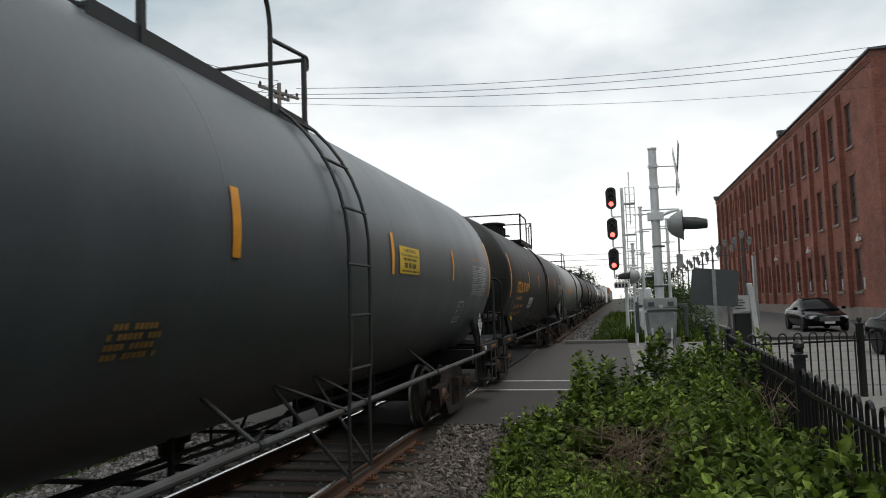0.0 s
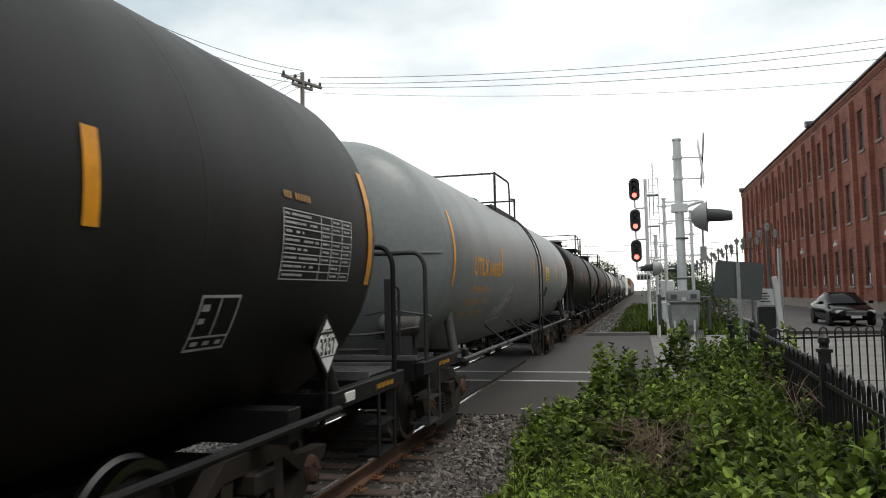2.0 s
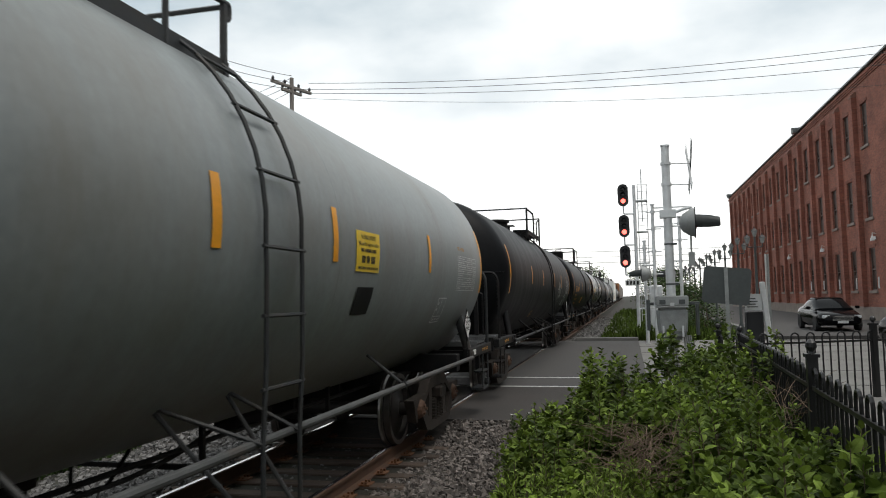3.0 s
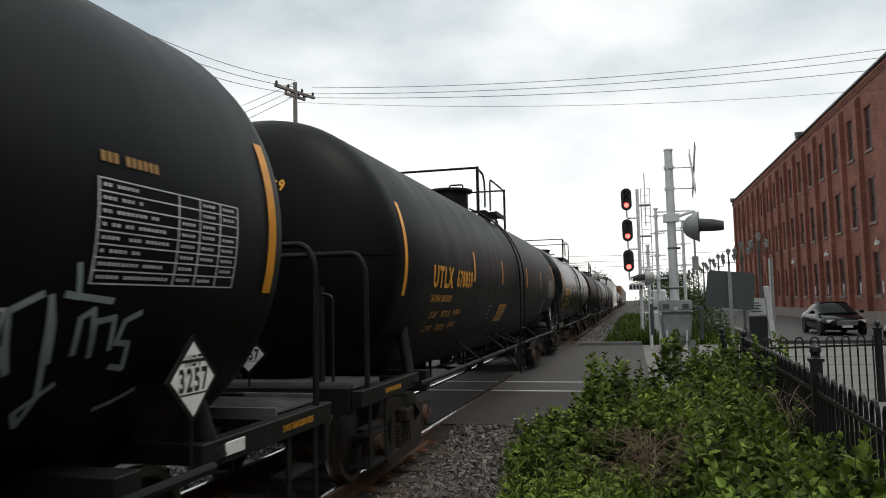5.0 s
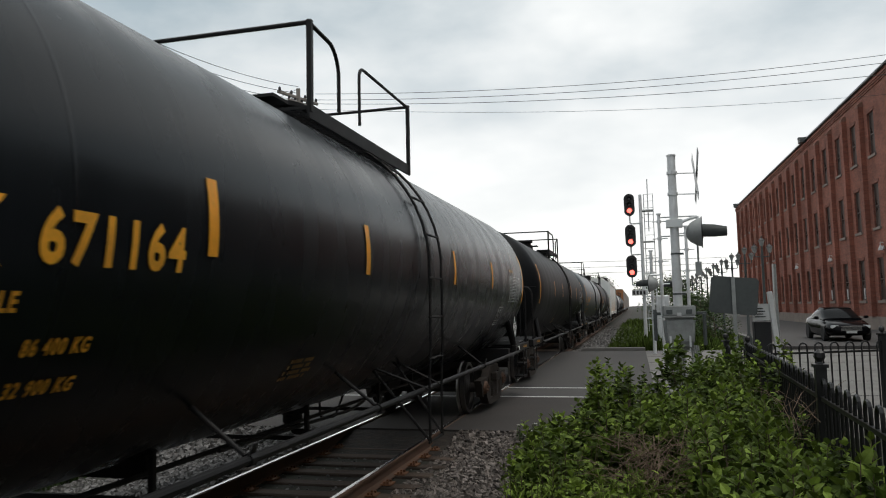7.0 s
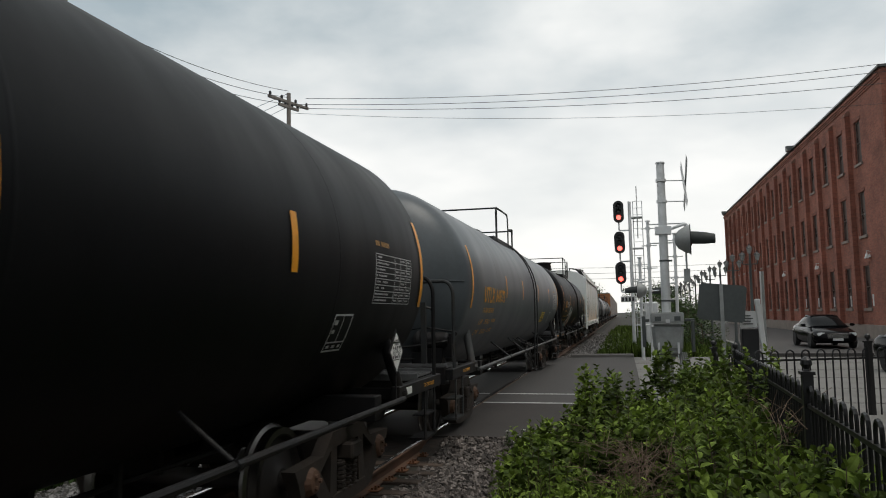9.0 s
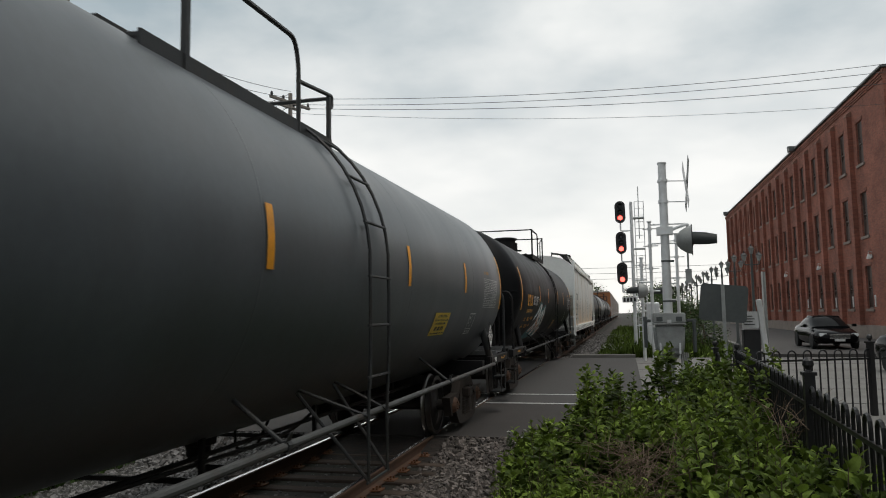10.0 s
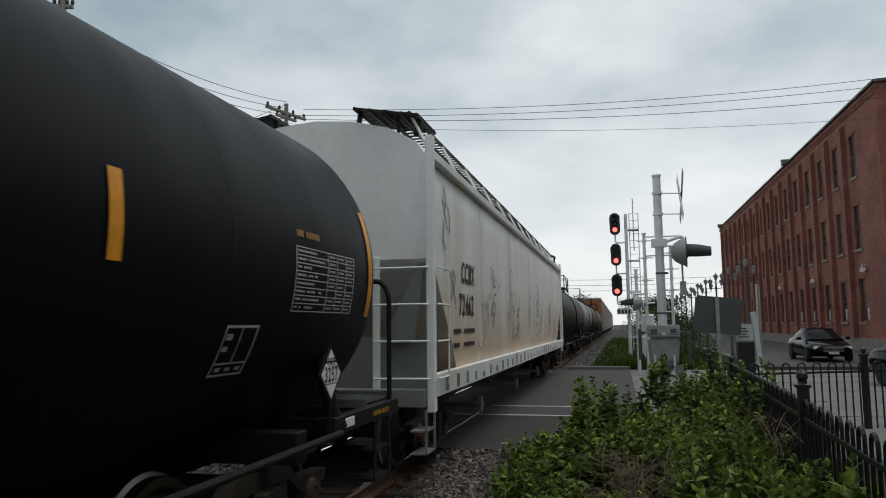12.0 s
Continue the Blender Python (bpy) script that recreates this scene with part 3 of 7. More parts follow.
def on_head(car, vs, fs, x0, z0, material, name="lettering"):
    """Lays flat faces on the rounded leading head."""
    bm = bmesh.new()
    bv = []
    for a, c in vs:
        x, z = x0 + a, z0 + c - TZ
        q = max(0.0, 1 - (x * x + z * z) / (TR * TR))
        bv.append(bm.verts.new((x, -7.64 - 0.72 * math.sqrt(q) - 0.010, z0 + c)))
    for f in fs:
        bm.faces.new([bv[i] for i in f])
    return part(name, bm, material, car)


def stroke(pts, w):
    """A brush stroke through points, as quads."""
    vs, fs = [], []
    for (x0, y0), (x1, y1) in zip(pts, pts[1:]):
        d = Vector((x1 - x0, y1 - y0))
        if d.length < 1e-6:
            continue
        nrm = Vector((-d.y, d.x)).normalized() * w / 2
        e = d.normalized() * w * 0.3
        k = len(vs)
        vs += [(x0 - e.x + nrm.x, y0 - e.y + nrm.y), (x0 - e.x - nrm.x, y0 - e.y - nrm.y), (x1 + e.x - nrm.x, y1 + e.y - nrm.y), (x1 + e.x + nrm.x, y1 + e.y + nrm.y)]
        fs.append((k, k + 1, k + 2, k + 3))
    return vs, fs


def strokes(lines, w):
    vs, fs = [], []
    for ln in lines:
        v, f = stroke(ln, w)
        fs += [tuple(i + len(vs) for i in q) for q in f]
        vs += v
    return vs, fs


def side_frame(bm):
    """One cast side frame of a truck, from the outside, with its window openings."""
    m = Matrix(((0, 0, 1, 0.98), (1, 0, 0, 0), (0, 1, 0, 0), (0, 0, 0, 1)))
    prism(bm, [(-1.22, 0.60), (-0.62, 0.62), (-0.40, 0.80), (0.40, 0.80), (0.62, 0.62), (1.22, 0.60), (1.16, 0.50), (0.72, 0.48), (0.42, 0.66), (-0.42, 0.66), (-0.72, 0.48), (-1.16, 0.50)], m, 0.13)
    prism(bm, [(-0.98, 0.50), (-0.72, 0.50), (-0.46, 0.22), (0.46, 0.22), (0.72, 0.50), (0.98, 0.50), (0.62, 0.14), (0.42, 0.10), (-0.42, 0.10), (-0.62, 0.14)], m, 0.14)
    for s in (-1, 1):
        prism(bm, [(s * 0.30, 0.2), (s * 0.46, 0.2), (s * 0.42, 0.7), (s * 0.28, 0.7)][::s], m, 0.12)
        prism(bm, [(s * 0.74, 0.30), (s * 0.80, 0.30), (s * 0.80, 0.56), (s * 0.74, 0.56)][::s], m, 0.12)
        prism(bm, [(s * 1.00, 0.30), (s * 1.06, 0.30), (s * 1.16, 0.56), (s * 1.0, 0.56)][::s], m, 0.12)


def spring(bm):
    for dy in (-0.15, 0.0, 0.15):
        prof = [(0.05, 0.20)]
        for i in range(7):
            z = 0.21 + i * 0.042
            prof += [(0.072, z), (0.072, z + 0.022), (0.055, z + 0.026), (0.055, z + 0.040)]
        lathe(bm, prof, "Z", 10, (1.06, dy, 0))


def bearing(bm):
    lathe(bm, [(0.13, 0.96), (0.13, 1.10), (0.10, 1.15), (0.06, 1.16)], "X", 14)
    for k in range(3):
        a = k * math.tau / 3
        lathe(bm, [(0.02, 1.15), (0.02, 1.185)], "X", 6, (0, 0.055 * math.cos(a), 0.055 * math.sin(a)))


def wheel_shape(bm):
    for s in (-1, 1):
        prof = [(0.10, 0.60), (0.12, 0.64), (0.34, 0.70), (0.39, 0.685), (0.495, 0.685), (0.485, 0.715), (0.457, 0.73), (0.452, 0.82), (0.39, 0.82), (0.36, 0.76), (0.15, 0.80), (0.11, 0.83)]
        lathe(bm, [(r, h * s) for r, h in (prof if s > 0 else prof[::-1])], "X", 36)
    lathe(bm, [(0.085, -1.1), (0.085, 1.1)], "X", 12)


def tread_shape(bm):
    for s in (-1, 1):
        prof = [(0.40, 0.823), (0.456, 0.823), (0.456, 0.735), (0.488, 0.715), (0.497, 0.687)]
        lathe(bm, [(r, h * s) for r, h in (prof if s > 0 else prof[::-1])], "X", 36, cap=False)


def bolster(bm):
    box(bm, -0.95, 0.95, -0.2, 0.2, 0.42, 0.72)
    box(bm, -1.2, 1.2, -0.14, 0.14, 0.5, 0.66)
    bevelled(bm, 0.02)


WHEELSETS = []


def truck(car, y, rolling, iron=None):
    t = part("truck", cached("bolster", bolster, TRUCKM), TRUCKM, car, "dusty cast steel two-axle truck")
    t.matrix_basis = pose(0, y, 0)
    for s in (0, 180):
        f = part("side_frame", cached("side_frame", side_frame, TRUCKM), TRUCKM, t)
        f.matrix_basis = pose(0, 0, 0, 0, 0, s)
        f = part("coil_spring", cached("coil_spring", spring, TRUCKM), TRUCKM, t)
        f.matrix_basis = pose(0, 0, 0, 0, 0, s)
    for dy in (-0.89, 0.89):
        for s in (0, 180):
            b = part("bearing", cached("bearing", bearing, RAILS), RAILS, t, "rusty bearing end cap")
            b.matrix_basis = pose(0, dy, 0.457, 0, 0, s)
        w = part("wheelset", wheel_mesh(), WHEELM, t, "steel wheelset with bright worn treads")
        w.matrix_basis = pose(0, dy, 0.457)
        if rolling:
            WHEELSETS.append((w, dy))
    return t


def wheel_mesh():
    if "wheelset" not in MESHES:
        bm = bmesh.new()
        wheel_shape(bm)
        k = len(bm.faces)
        tread_shape(bm)
        bm.normal_update()
        bm.faces.ensure_lookup_table()
        for f in bm.faces[k:]:
            f.material_index = 1
        me = bpy.data.meshes.new("wheelset")
        bm.to_mesh(me); bm.free()
        me.shade_smooth(); me.set_sharp_from_angle(angle=radians(30))
        me.materials.append(WHEELM); me.materials.append(TREADW)
        MESHES["wheelset"] = me
    return MESHES["wheelset"]


def bar(x0, x1, y0, y1, z0, z1):
    def build(bm):
        box(bm, x0, x1, y0, y1, z0, z1)
        bevelled(bm, 0.008)
    return build


END_BARS = (("side_sill", bar(1.37, 1.47, 6.9, 8.68, 0.98, 1.13)), ("side_sill_b", bar(-1.47, -1.37, 6.9, 8.68, 0.98, 1.13)),
            ("draught_sill", bar(-0.33, 0.33, 4.6, 8.75, 0.72, 1.05)), ("end_beam", bar(-1.36, 1.36, 8.60, 8.70, 0.92, 1.16)),
            ("body_bolster", bar(-1.42, 1.42, 6.25, 6.45, 0.86, 1.10)), ("cross_beam", bar(-1.36, 1.36, 7.02, 7.10, 0.98, 1.10)))


END_PARTS = tuple((n, f, False) for n, f in END_BARS)


def coupler(bm):
    box(bm, -0.13, 0.13, 8.70, 8.86, 0.72, 0.98)
    box(bm, -0.2, 0.16, 8.84, 9.02, 0.70, 1.0)
    bevelled(bm, 0.03)
    tube(bm, bend([(0.5, 8.72, 0.95), (0.5, 8.86, 0.5), (0.25, 9.0, 0.45)], 0.1), 0.03)


def deck(bm):
    """Open bar grating across the end of the car."""
    for i in range(13):
        y = 7.98 + i * 0.05
        box(bm, -1.36, 1.36, y - 0.006, y + 0.006, 1.135, 1.165)
    for i in range(15):
        x = -1.35 + i * 0.193
        box(bm, x - 0.005, x + 0.005, 7.97, 8.59, 1.14, 1.16)
    box(bm, -1.37, 1.37, 7.94, 7.965, 1.10, 1.18)
    box(bm, -1.37, 1.37, 8.605, 8.63, 1.165, 1.2)


def grab(bm):
    """Tall bent hand rail at one corner of the end platform."""
    tube(bm, bend([(1.44, 8.46, 1.08), (1.44, 8.46, 2.22), (1.36, 8.46, 2.36), (-1.36, 8.46, 2.36), (-1.44, 8.46, 2.22), (-1.44, 8.46, 1.08)], 0.16, 5), 0.026, 8)


def post(bm):
    tube(bm, [(1.44, 7.75, 1.08), (1.44, 7.74, 1.78)], 0.05, 8)


def step(bm):
    for y in (7.98, 8.42):
        box(bm, 1.44, 1.455, y - 0.03, y + 0.03, 0.42, 1.12)
    box(bm, 1.25, 1.46, 7.95, 8.45, 0.40, 0.425)
    box(bm, 1.30, 1.46, 7.95, 8.45, 0.68, 0.70)


def strut(bm):
    """Slanting leg from the side sill to the shell."""
    tube(bm, [(1.42, 7.06, 1.04), (1.25, 6.90, 1.80)], 0.062, 14)
    tube(bm, [(1.425, 7.065, 1.02), (1.415, 7.055, 1.07)], 0.085, 14)


def side_pipe(bm):
    tube(bm, [(1.50, -6.95, 1.0), (1.50, 6.95, 1.0)], 0.03, 10)


def pipe_brace(bm):
    tube(bm, [(1.50, 0, 1.0), (1.08, -0.02, 1.33)], 0.017, 8)
    prism(bm, [(-0.05, 0), (0.05, 0), (0.02, 0.14), (-0.02, 0.14)], Matrix(((0, 0, 0.62, 1.49), (1, 0, 0, 0), (0, 1, 0, 0.99), (0, 0, 0, 1))) @ pose(0, 0, 0, 35, 0, 0), 0.012)
    lathe(bm, [(0.034, -0.03), (0.042, -0.03), (0.042, 0.03), (0.034, 0.03)], "Y", 10, (1.50, 0, 1.0))


def ladder_side(dy):
    """One side bar: hugs the shell, then hangs free to the stirrup under the car, with its braces."""
    def build(bm):
        pts = []
        for i in range(11):
            a = radians(70 - i * 7.4)
            pts.append(((TR + 0.055) * math.cos(a), dy, TZ + (TR + 0.055) * math.sin(a)))
        pts += [(1.59, dy, 2.1), (1.585, dy, 1.5), (1.56, dy, 1.0), (1.56, dy, 0.42)]
        tube(bm, pts, 0.017, 6)
        tube(bm, [(1.56, dy, 0.44), (1.0, dy * 1.6 - 0.2, 1.28)], 0.016, 6)
        tube(bm, [(1.56, dy, 1.0), (1.0, dy * 1.6 - 0.2, 1.28)], 0.016, 6)
    return build


def rung(bm):
    tube(bm, [(0, -0.30, 0), (0, 0.30, 0)], 0.014, 6)


def ladder(car, y, turn, iron):
    lad = part("ladder", cached("ladder_a", ladder_side(-0.26), IRON, True), iron, car)
    lad.matrix_basis = pose(0, y, 0, 0, 0, turn)
    part("ladder_rail", cached("ladder_b", ladder_side(0.26), IRON, True), iron, lad)
    spots = [((TR + 0.055) * math.cos(radians(a)), TZ + (TR + 0.055) * math.sin(radians(a))) for a in (64, 47, 30, 13)]
    for x, z in spots + [(1.59, 2.24), (1.585, 1.80), (1.575, 1.34), (1.56, 0.43)]:
        r = part("rung", cached("rung", rung, IRON, True), iron, lad)
        r.matrix_basis = pose(x, 0, z)


def platform(bm):
    """Grating walkways high on both flanks, joined by cross walks beside the manway."""
    for s in (-1, 1):
        for x in (0.74, 1.12):
            box(bm, s * x - 0.012, s * x + 0.012, -1.68, 1.34, 3.66, 3.79)
        for x in (0.83, 0.92, 1.02):
            box(bm, s * x - 0.006, s * x + 0.006, -1.66, 1.32, 3.752, 3.785)
        for i in range(31):
            y = -1.65 + i * 0.099
            box(bm, min(s * 0.74, s * 1.12), max(s * 0.74, s * 1.12), y - 0.008, y + 0.008, 3.75, 3.78)
        for y in (-1.5, -0.1, 1.2):
            box(bm, s * 0.95 - 0.03, s * 0.95 + 0.03, y - 0.03, y + 0.03, 3.48, 3.67)
    for y0, y1 in ((-1.66, -1.36), (1.02, 1.32)):
        box(bm, -0.74, 0.74, y0, y1, 3.90, 3.93)


def short_platform(bm):
    for s in (-1, 1):
        for x in (0.74, 0.92, 1.12):
            box(bm, s * x - 0.012, s * x + 0.012, 0.2, 1.34, 3.70, 3.79)
        for i in range(12):
            y = 0.22 + i * 0.1
            box(bm, min(s * 0.74, s * 1.12), max(s * 0.74, s * 1.12), y - 0.008, y + 0.008, 3.75, 3.78)
        for y in (0.3, 1.2):
            box(bm, s * 0.95 - 0.03, s * 0.95 + 0.03, y - 0.03, y + 0.03, 3.48, 3.70)
    box(bm, -0.74, 0.74, 1.04, 1.32, 3.90, 3.93)


def top_rail(bm):
    """Hand rails round the manway."""
    z0, z1 = 3.72, 4.40
    for s in (-1, 1):
        box(bm, s * 1.12 - 0.025, s * 1.12 + 0.025, -1.67, -1.62, 3.55, z1)
        tube(bm, bend([(s * 1.12, -1.645, z1 - 0.03), (s * 1.12, -1.12, z1 - 0.06), (s * 1.12, -0.98, z0 + 0.45), (s * 1.12, -0.98, z0)], 0.14), 0.021, 6)
        tube(bm, bend([(s * 1.12, -0.42, z0), (s * 1.12, -0.42, z1 - 0.04), (s * 1.12, 1.3, z1 - 0.03)], 0.14), 0.019, 6)
        box(bm, s * 1.12 - 0.022, s * 1.12 + 0.022, 1.28, 1.325, 3.5, z1)
    tube(bm, [(-1.12, -1.645, z1 - 0.02), (1.12, -1.645, z1 - 0.02)], 0.022, 6)
    tube(bm, [(-1.12, 1.30, z1 - 0.02), (1.12, 1.30, z1 - 0.02)], 0.019, 6)


def bent_rail(bm):
    """Long rail bent down before the ladder, and a narrow frame behind it."""
    z0, z1 = 3.72, 4.40
    for s in (-1, 1):
        x = s * 1.12
        box(bm, x - 0.025, x + 0.025, -1.67, -1.62, 3.55, z1)
        tube(bm, bend([(x, -1.645, z1 - 0.03), (x, -0.18, z1 - 0.03), (x, -0.12, z1 - 0.4), (x, -0.12, 3.58)], 0.2), 0.024, 6)
        tube(bm, bend([(x, 0.58, 3.58), (x, 0.58, z1 - 0.22), (x, 1.3, z1 - 0.03)], 0.12), 0.02, 6)
        tube(bm, [(x, -0.12, z1 - 0.3), (x, 0.58, z1 - 0.26)], 0.012, 6)
        box(bm, x - 0.022, x + 0.022, 1.28, 1.325, 3.5, z1)
    for y in (-1.645, 1.30):
        tube(bm, [(-1.12, y, z1 - 0.02), (1.12, y, z1 - 0.02)], 0.02, 6)


def hoop_rail(bm):
    """Tall rails bent down beside the ladder, and a low end post."""
    for s in (-1, 1):
        x = s * 1.12
        box(bm, x - 0.025, x + 0.025, -1.22, -1.17, 3.55, 4.68)
        tube(bm, bend([(x, -1.195, 4.68), (x, 0.50, 4.72), (x, 0.58, 4.5), (x, 0.58, 3.58)], 0.22), 0.024, 6)
        tube(bm, bend([(x, 0.56, 4.34), (x, 1.3, 4.42), (x, 1.36, 4.42), (x, 1.36, 4.3), (x, 1.28, 4.3)], 0.04), 0.022, 6)
        box(bm, x - 0.022, x + 0.022, 1.26, 1.305, 3.55, 4.40)
    for y, z in ((-1.195, 4.67), (1.28, 4.38)):
        tube(bm, [(-1.12, y, z), (1.12, y, z)], 0.02, 6)


def manway(bm):
    lathe(bm, [(0.36, 3.80), (0.36, 4.14), (0.42, 4.15), (0.42, 4.20), (0.36, 4.22), (0.1, 4.24)], "Z", 24, (0, -0.3, 0))
    box(bm, 0.2, 0.34, 0.15, 0.33, 3.84, 4.10)
    lathe(bm, [(0.09, 3.86), (0.09, 4.08), (0.05, 4.16)], "Z", 10, (-0.2, 0.5, 0))


def wide_manway(bm):
    lathe(bm, [(0.40, 3.80), (0.40, 4.30), (0.50, 4.31), (0.50, 4.36), (0.2, 4.40)], "Z", 28, (0, 0.75, 0))
    tube(bm, bend([(0.3, 0.75, 4.38), (0.3, 0.75, 4.48), (0.0, 0.75, 4.48), (0.0, 0.75, 4.38)], 0.05), 0.018, 6)


def valve(bm):
    lathe(bm, [(0.08, 0.62), (0.11, 0.66), (0.11, 0.74), (0.16, 0.76), (0.17, 0.86)], "Z", 12, (0, 0, 0))
    tube(bm, bend([(0, 0, 0.66), (0, 0, 0.55), (0.2, 0.1, 0.52)], 0.06), 0.035, 8)
    tube(bm, bend([(0.2, 0.3, 0.86), (0.2, 0.3, 0.66), (0.3, 0.5, 0.64), (0.3, 0.8, 0.9)], 0.06), 0.014, 6)


def pipe_hanger(bm):
    box(bm, -0.6, 0.6, -0.02, 0.02, 0.62, 0.66)
    for s in (-1, 1):
        box(bm, s * 0.6 - 0.02, s * 0.6 + 0.02, -0.02, 0.02, 0.62, 1.15)


def brake_rod(bm):
    for y in (-4.75, 4.75):
        box(bm, -0.33, 0.33, y - 0.25, y + 0.25, 0.80, 1.06)
    tube(bm, [(0.5, -5.2, 0.80), (0.5, 5.2, 0.80)], 0.02, 6)
    tube(bm, [(-0.45, -5.2, 0.9), (-0.45, 5.2, 0.9)], 0.03, 6)
    for y in (-3.2, 3.0, 4.2):
        box(bm, -0.5, 0.5, y - 0.025, y + 0.025, 0.76, 0.99)
    lathe(bm, [(0.12, -0.34), (0.15, -0.3), (0.15, 0.26), (0.1, 0.34)], "Y", 12, (0.28, 2.4, 0.86))
    tube(bm, bend([(0.28, 2.1, 0.86), (0.4, 1.2, 0.74), (0.55, 0.4, 0.74), (0.55, -2.4, 0.80)], 0.2), 0.018, 6)


def brake_gear(bm):
    """Brake cylinder, valve block and pipes on the end platform."""
    lathe(bm, [(0.10, -0.30), (0.13, -0.26), (0.13, 0.10), (0.16, 0.11), (0.16, 0.16), (0.10, 0.22)], "X", 14, (-1.0, 8.18, 1.50))
    box(bm, -1.22, -0.98, 8.08, 8.30, 1.17, 1.40)
    box(bm, -1.36, -1.24, 8.10, 8.26, 1.26, 1.56)
    box(bm, -0.94, -0.76, 8.10, 8.28, 1.17, 1.34)
    for x in (-1.18, -1.02, -0.86):
        lathe(bm, [(0.05, 1.38), (0.05, 1.46), (0.03, 1.49)], "Z", 8, (x, 8.2, 0))
    for k in range(4):
        lathe(bm, [(0.022, 1.55), (0.022, 1.60)], "Z", 6, (-1.33 + 0.05 * (k % 2), 8.13 + 0.07 * (k // 2), 0))
    tube(bm, bend([(-1.3, 8.3, 1.5), (-1.3, 8.42, 1.5), (-0.7, 8.42, 1.42), (0.2, 8.4, 1.42), (0.9, 8.3, 1.36)], 0.1), 0.018, 6)
    tube(bm, bend([(-0.8, 8.28, 1.24), (-0.5, 8.34, 1.24), (0.9, 8.34, 1.22)], 0.1), 0.016, 6)
    tube(bm, bend([(-1.3, 8.1, 1.5), (-1.42, 8.1, 1.62), (-0.9, 8.12, 1.70), (-0.6, 8.2, 1.64)], 0.05), 0.014, 6)


def tank_car(y, body, iron, number, letter, rolling=True, k_car=0):
    car = empty("tank_car", pose(XC, y, 0), "", "tank car", "tank cars of the freight train")
    tank = part("tank", cached("tank", tank_shape, BLACK, True), body, car)
    for sy in (-5.1, -1.7, 1.75, 5.1):
        part("weld_seam", cached("seam%d" % (sy * 10), seam_shape(sy), BLACK, True), body, tank)
    part("brake_rod", cached("brake_rod", brake_rod, IRON), IRON, car)
    part("bottom_valve", cached("valve", valve, IRON, True), IRON, car)
    for yy in (-3.3, -0.9, 1.2, 3.6):
        p = part("pipe_hanger", cached("pipe_hanger", pipe_hanger, IRON), IRON, car)
        p.matrix_basis = pose(0, yy, 0)
    for nm, fn, sm in (("platform", platform, False), ("hand_rail", top_rail, True), ("manway", manway, True)):
        if nm == "manway" and number == "678859":
            part(nm, cached("wide_manway", wide_manway, IRON, True), iron, car, "wide round manway cover")
        else:
            if nm == "hand_rail" and number not in ("678859", "671164"):
                kind = bool(body in (GREY, PALE))
                p = part(nm, cached("hoop_rail" if kind else "bent_rail", hoop_rail if kind else bent_rail, IRON, sm), iron, car)
            elif nm == "platform" and number == "678859":
                p = part(nm, cached("short_platform", short_platform, IRON, sm), iron, car)
            else:
                p = part(nm, cached(nm, fn, IRON, sm), iron, car)
            if body in (GREY, PALE):
                p.matrix_basis = pose(0, -0.38 if body is PALE else -0.55, -0.22 if nm == "manway" else -0.3 if number and nm == "hand_rail" else -0.12) @ Matrix.Diagonal((0.86, 1, 1, 1))
            elif number in ("671158", "671157", "671164"):
                p.matrix_basis = pose(0, 0.22 if number == "671157" else -0.1, 0.18 if nm == "manway" and number in ("671158", "671157") else 0.12 if nm == "hand_rail" else -0.05) @ Matrix.Diagonal((0.94, 1, 1, 1))
    for s in (0, 180):
        ladder(car, (0.62 if body is PALE else 0.45) * (1 if s == 0 else -1), s, iron)
        p = part("side_pipe", cached("side_pipe", side_pipe, IRON, True), STRUTM if body in (GREY, PALE) else iron, car)
        p.matrix_basis = pose(0, 0, 0, 0, 0, s)
        for yy in (-3.6, -1.3, 3.5):
            p = part("pipe_brace", cached("pipe_brace", pipe_brace, IRON, True), iron, car)
            p.matrix_basis = pose(0, yy if s == 0 else -yy, 0, 0, 0, s)
        for nm, fn, sm in END_PARTS + (("coupler", coupler, True), ("end_deck", deck, False), ("grab_rail", grab, True)):
            p = part(nm.removesuffix("_b"), cached(nm, fn, IRON, sm), GRATE if nm == "end_deck" else iron if nm == "grab_rail" else IRON, car)
            p.matrix_basis = pose(0, 0, 0, 0, 0, s)
        for mir in (1, -1):
            for nm, fn in (("step", step), ("strut", strut)):
                key = nm + ("_l" if mir < 0 else "")
                p = part(nm, cached(key, (lambda bm, f=fn, k=mir: mirrored(bm, f, k)), IRON, nm == "strut"), STRUTM if nm == "strut" and body in (GREY, PALE) else iron, car)
                p.matrix_basis = pose(0, 0, 0, 0, 0, s)
    p = part("brake_gear", cached("brake_gear", brake_gear, TRUCKM, True), STRUTM if k_car == 1 else IRON, car)
    p.matrix_basis = pose(0, 0, 0, 0, 0, 180 if k_car in (0, 1, 6) else 0)
    p = part("hand_brake_post", cached("hand_brake", hand_brake, IRON, True), iron, car)
    for yy in (-6.35, 6.35):
        truck(car, yy, rolling)
    # markings on the flank towards the fence
    f = -HALF
    grey = body in (GREY, PALE)
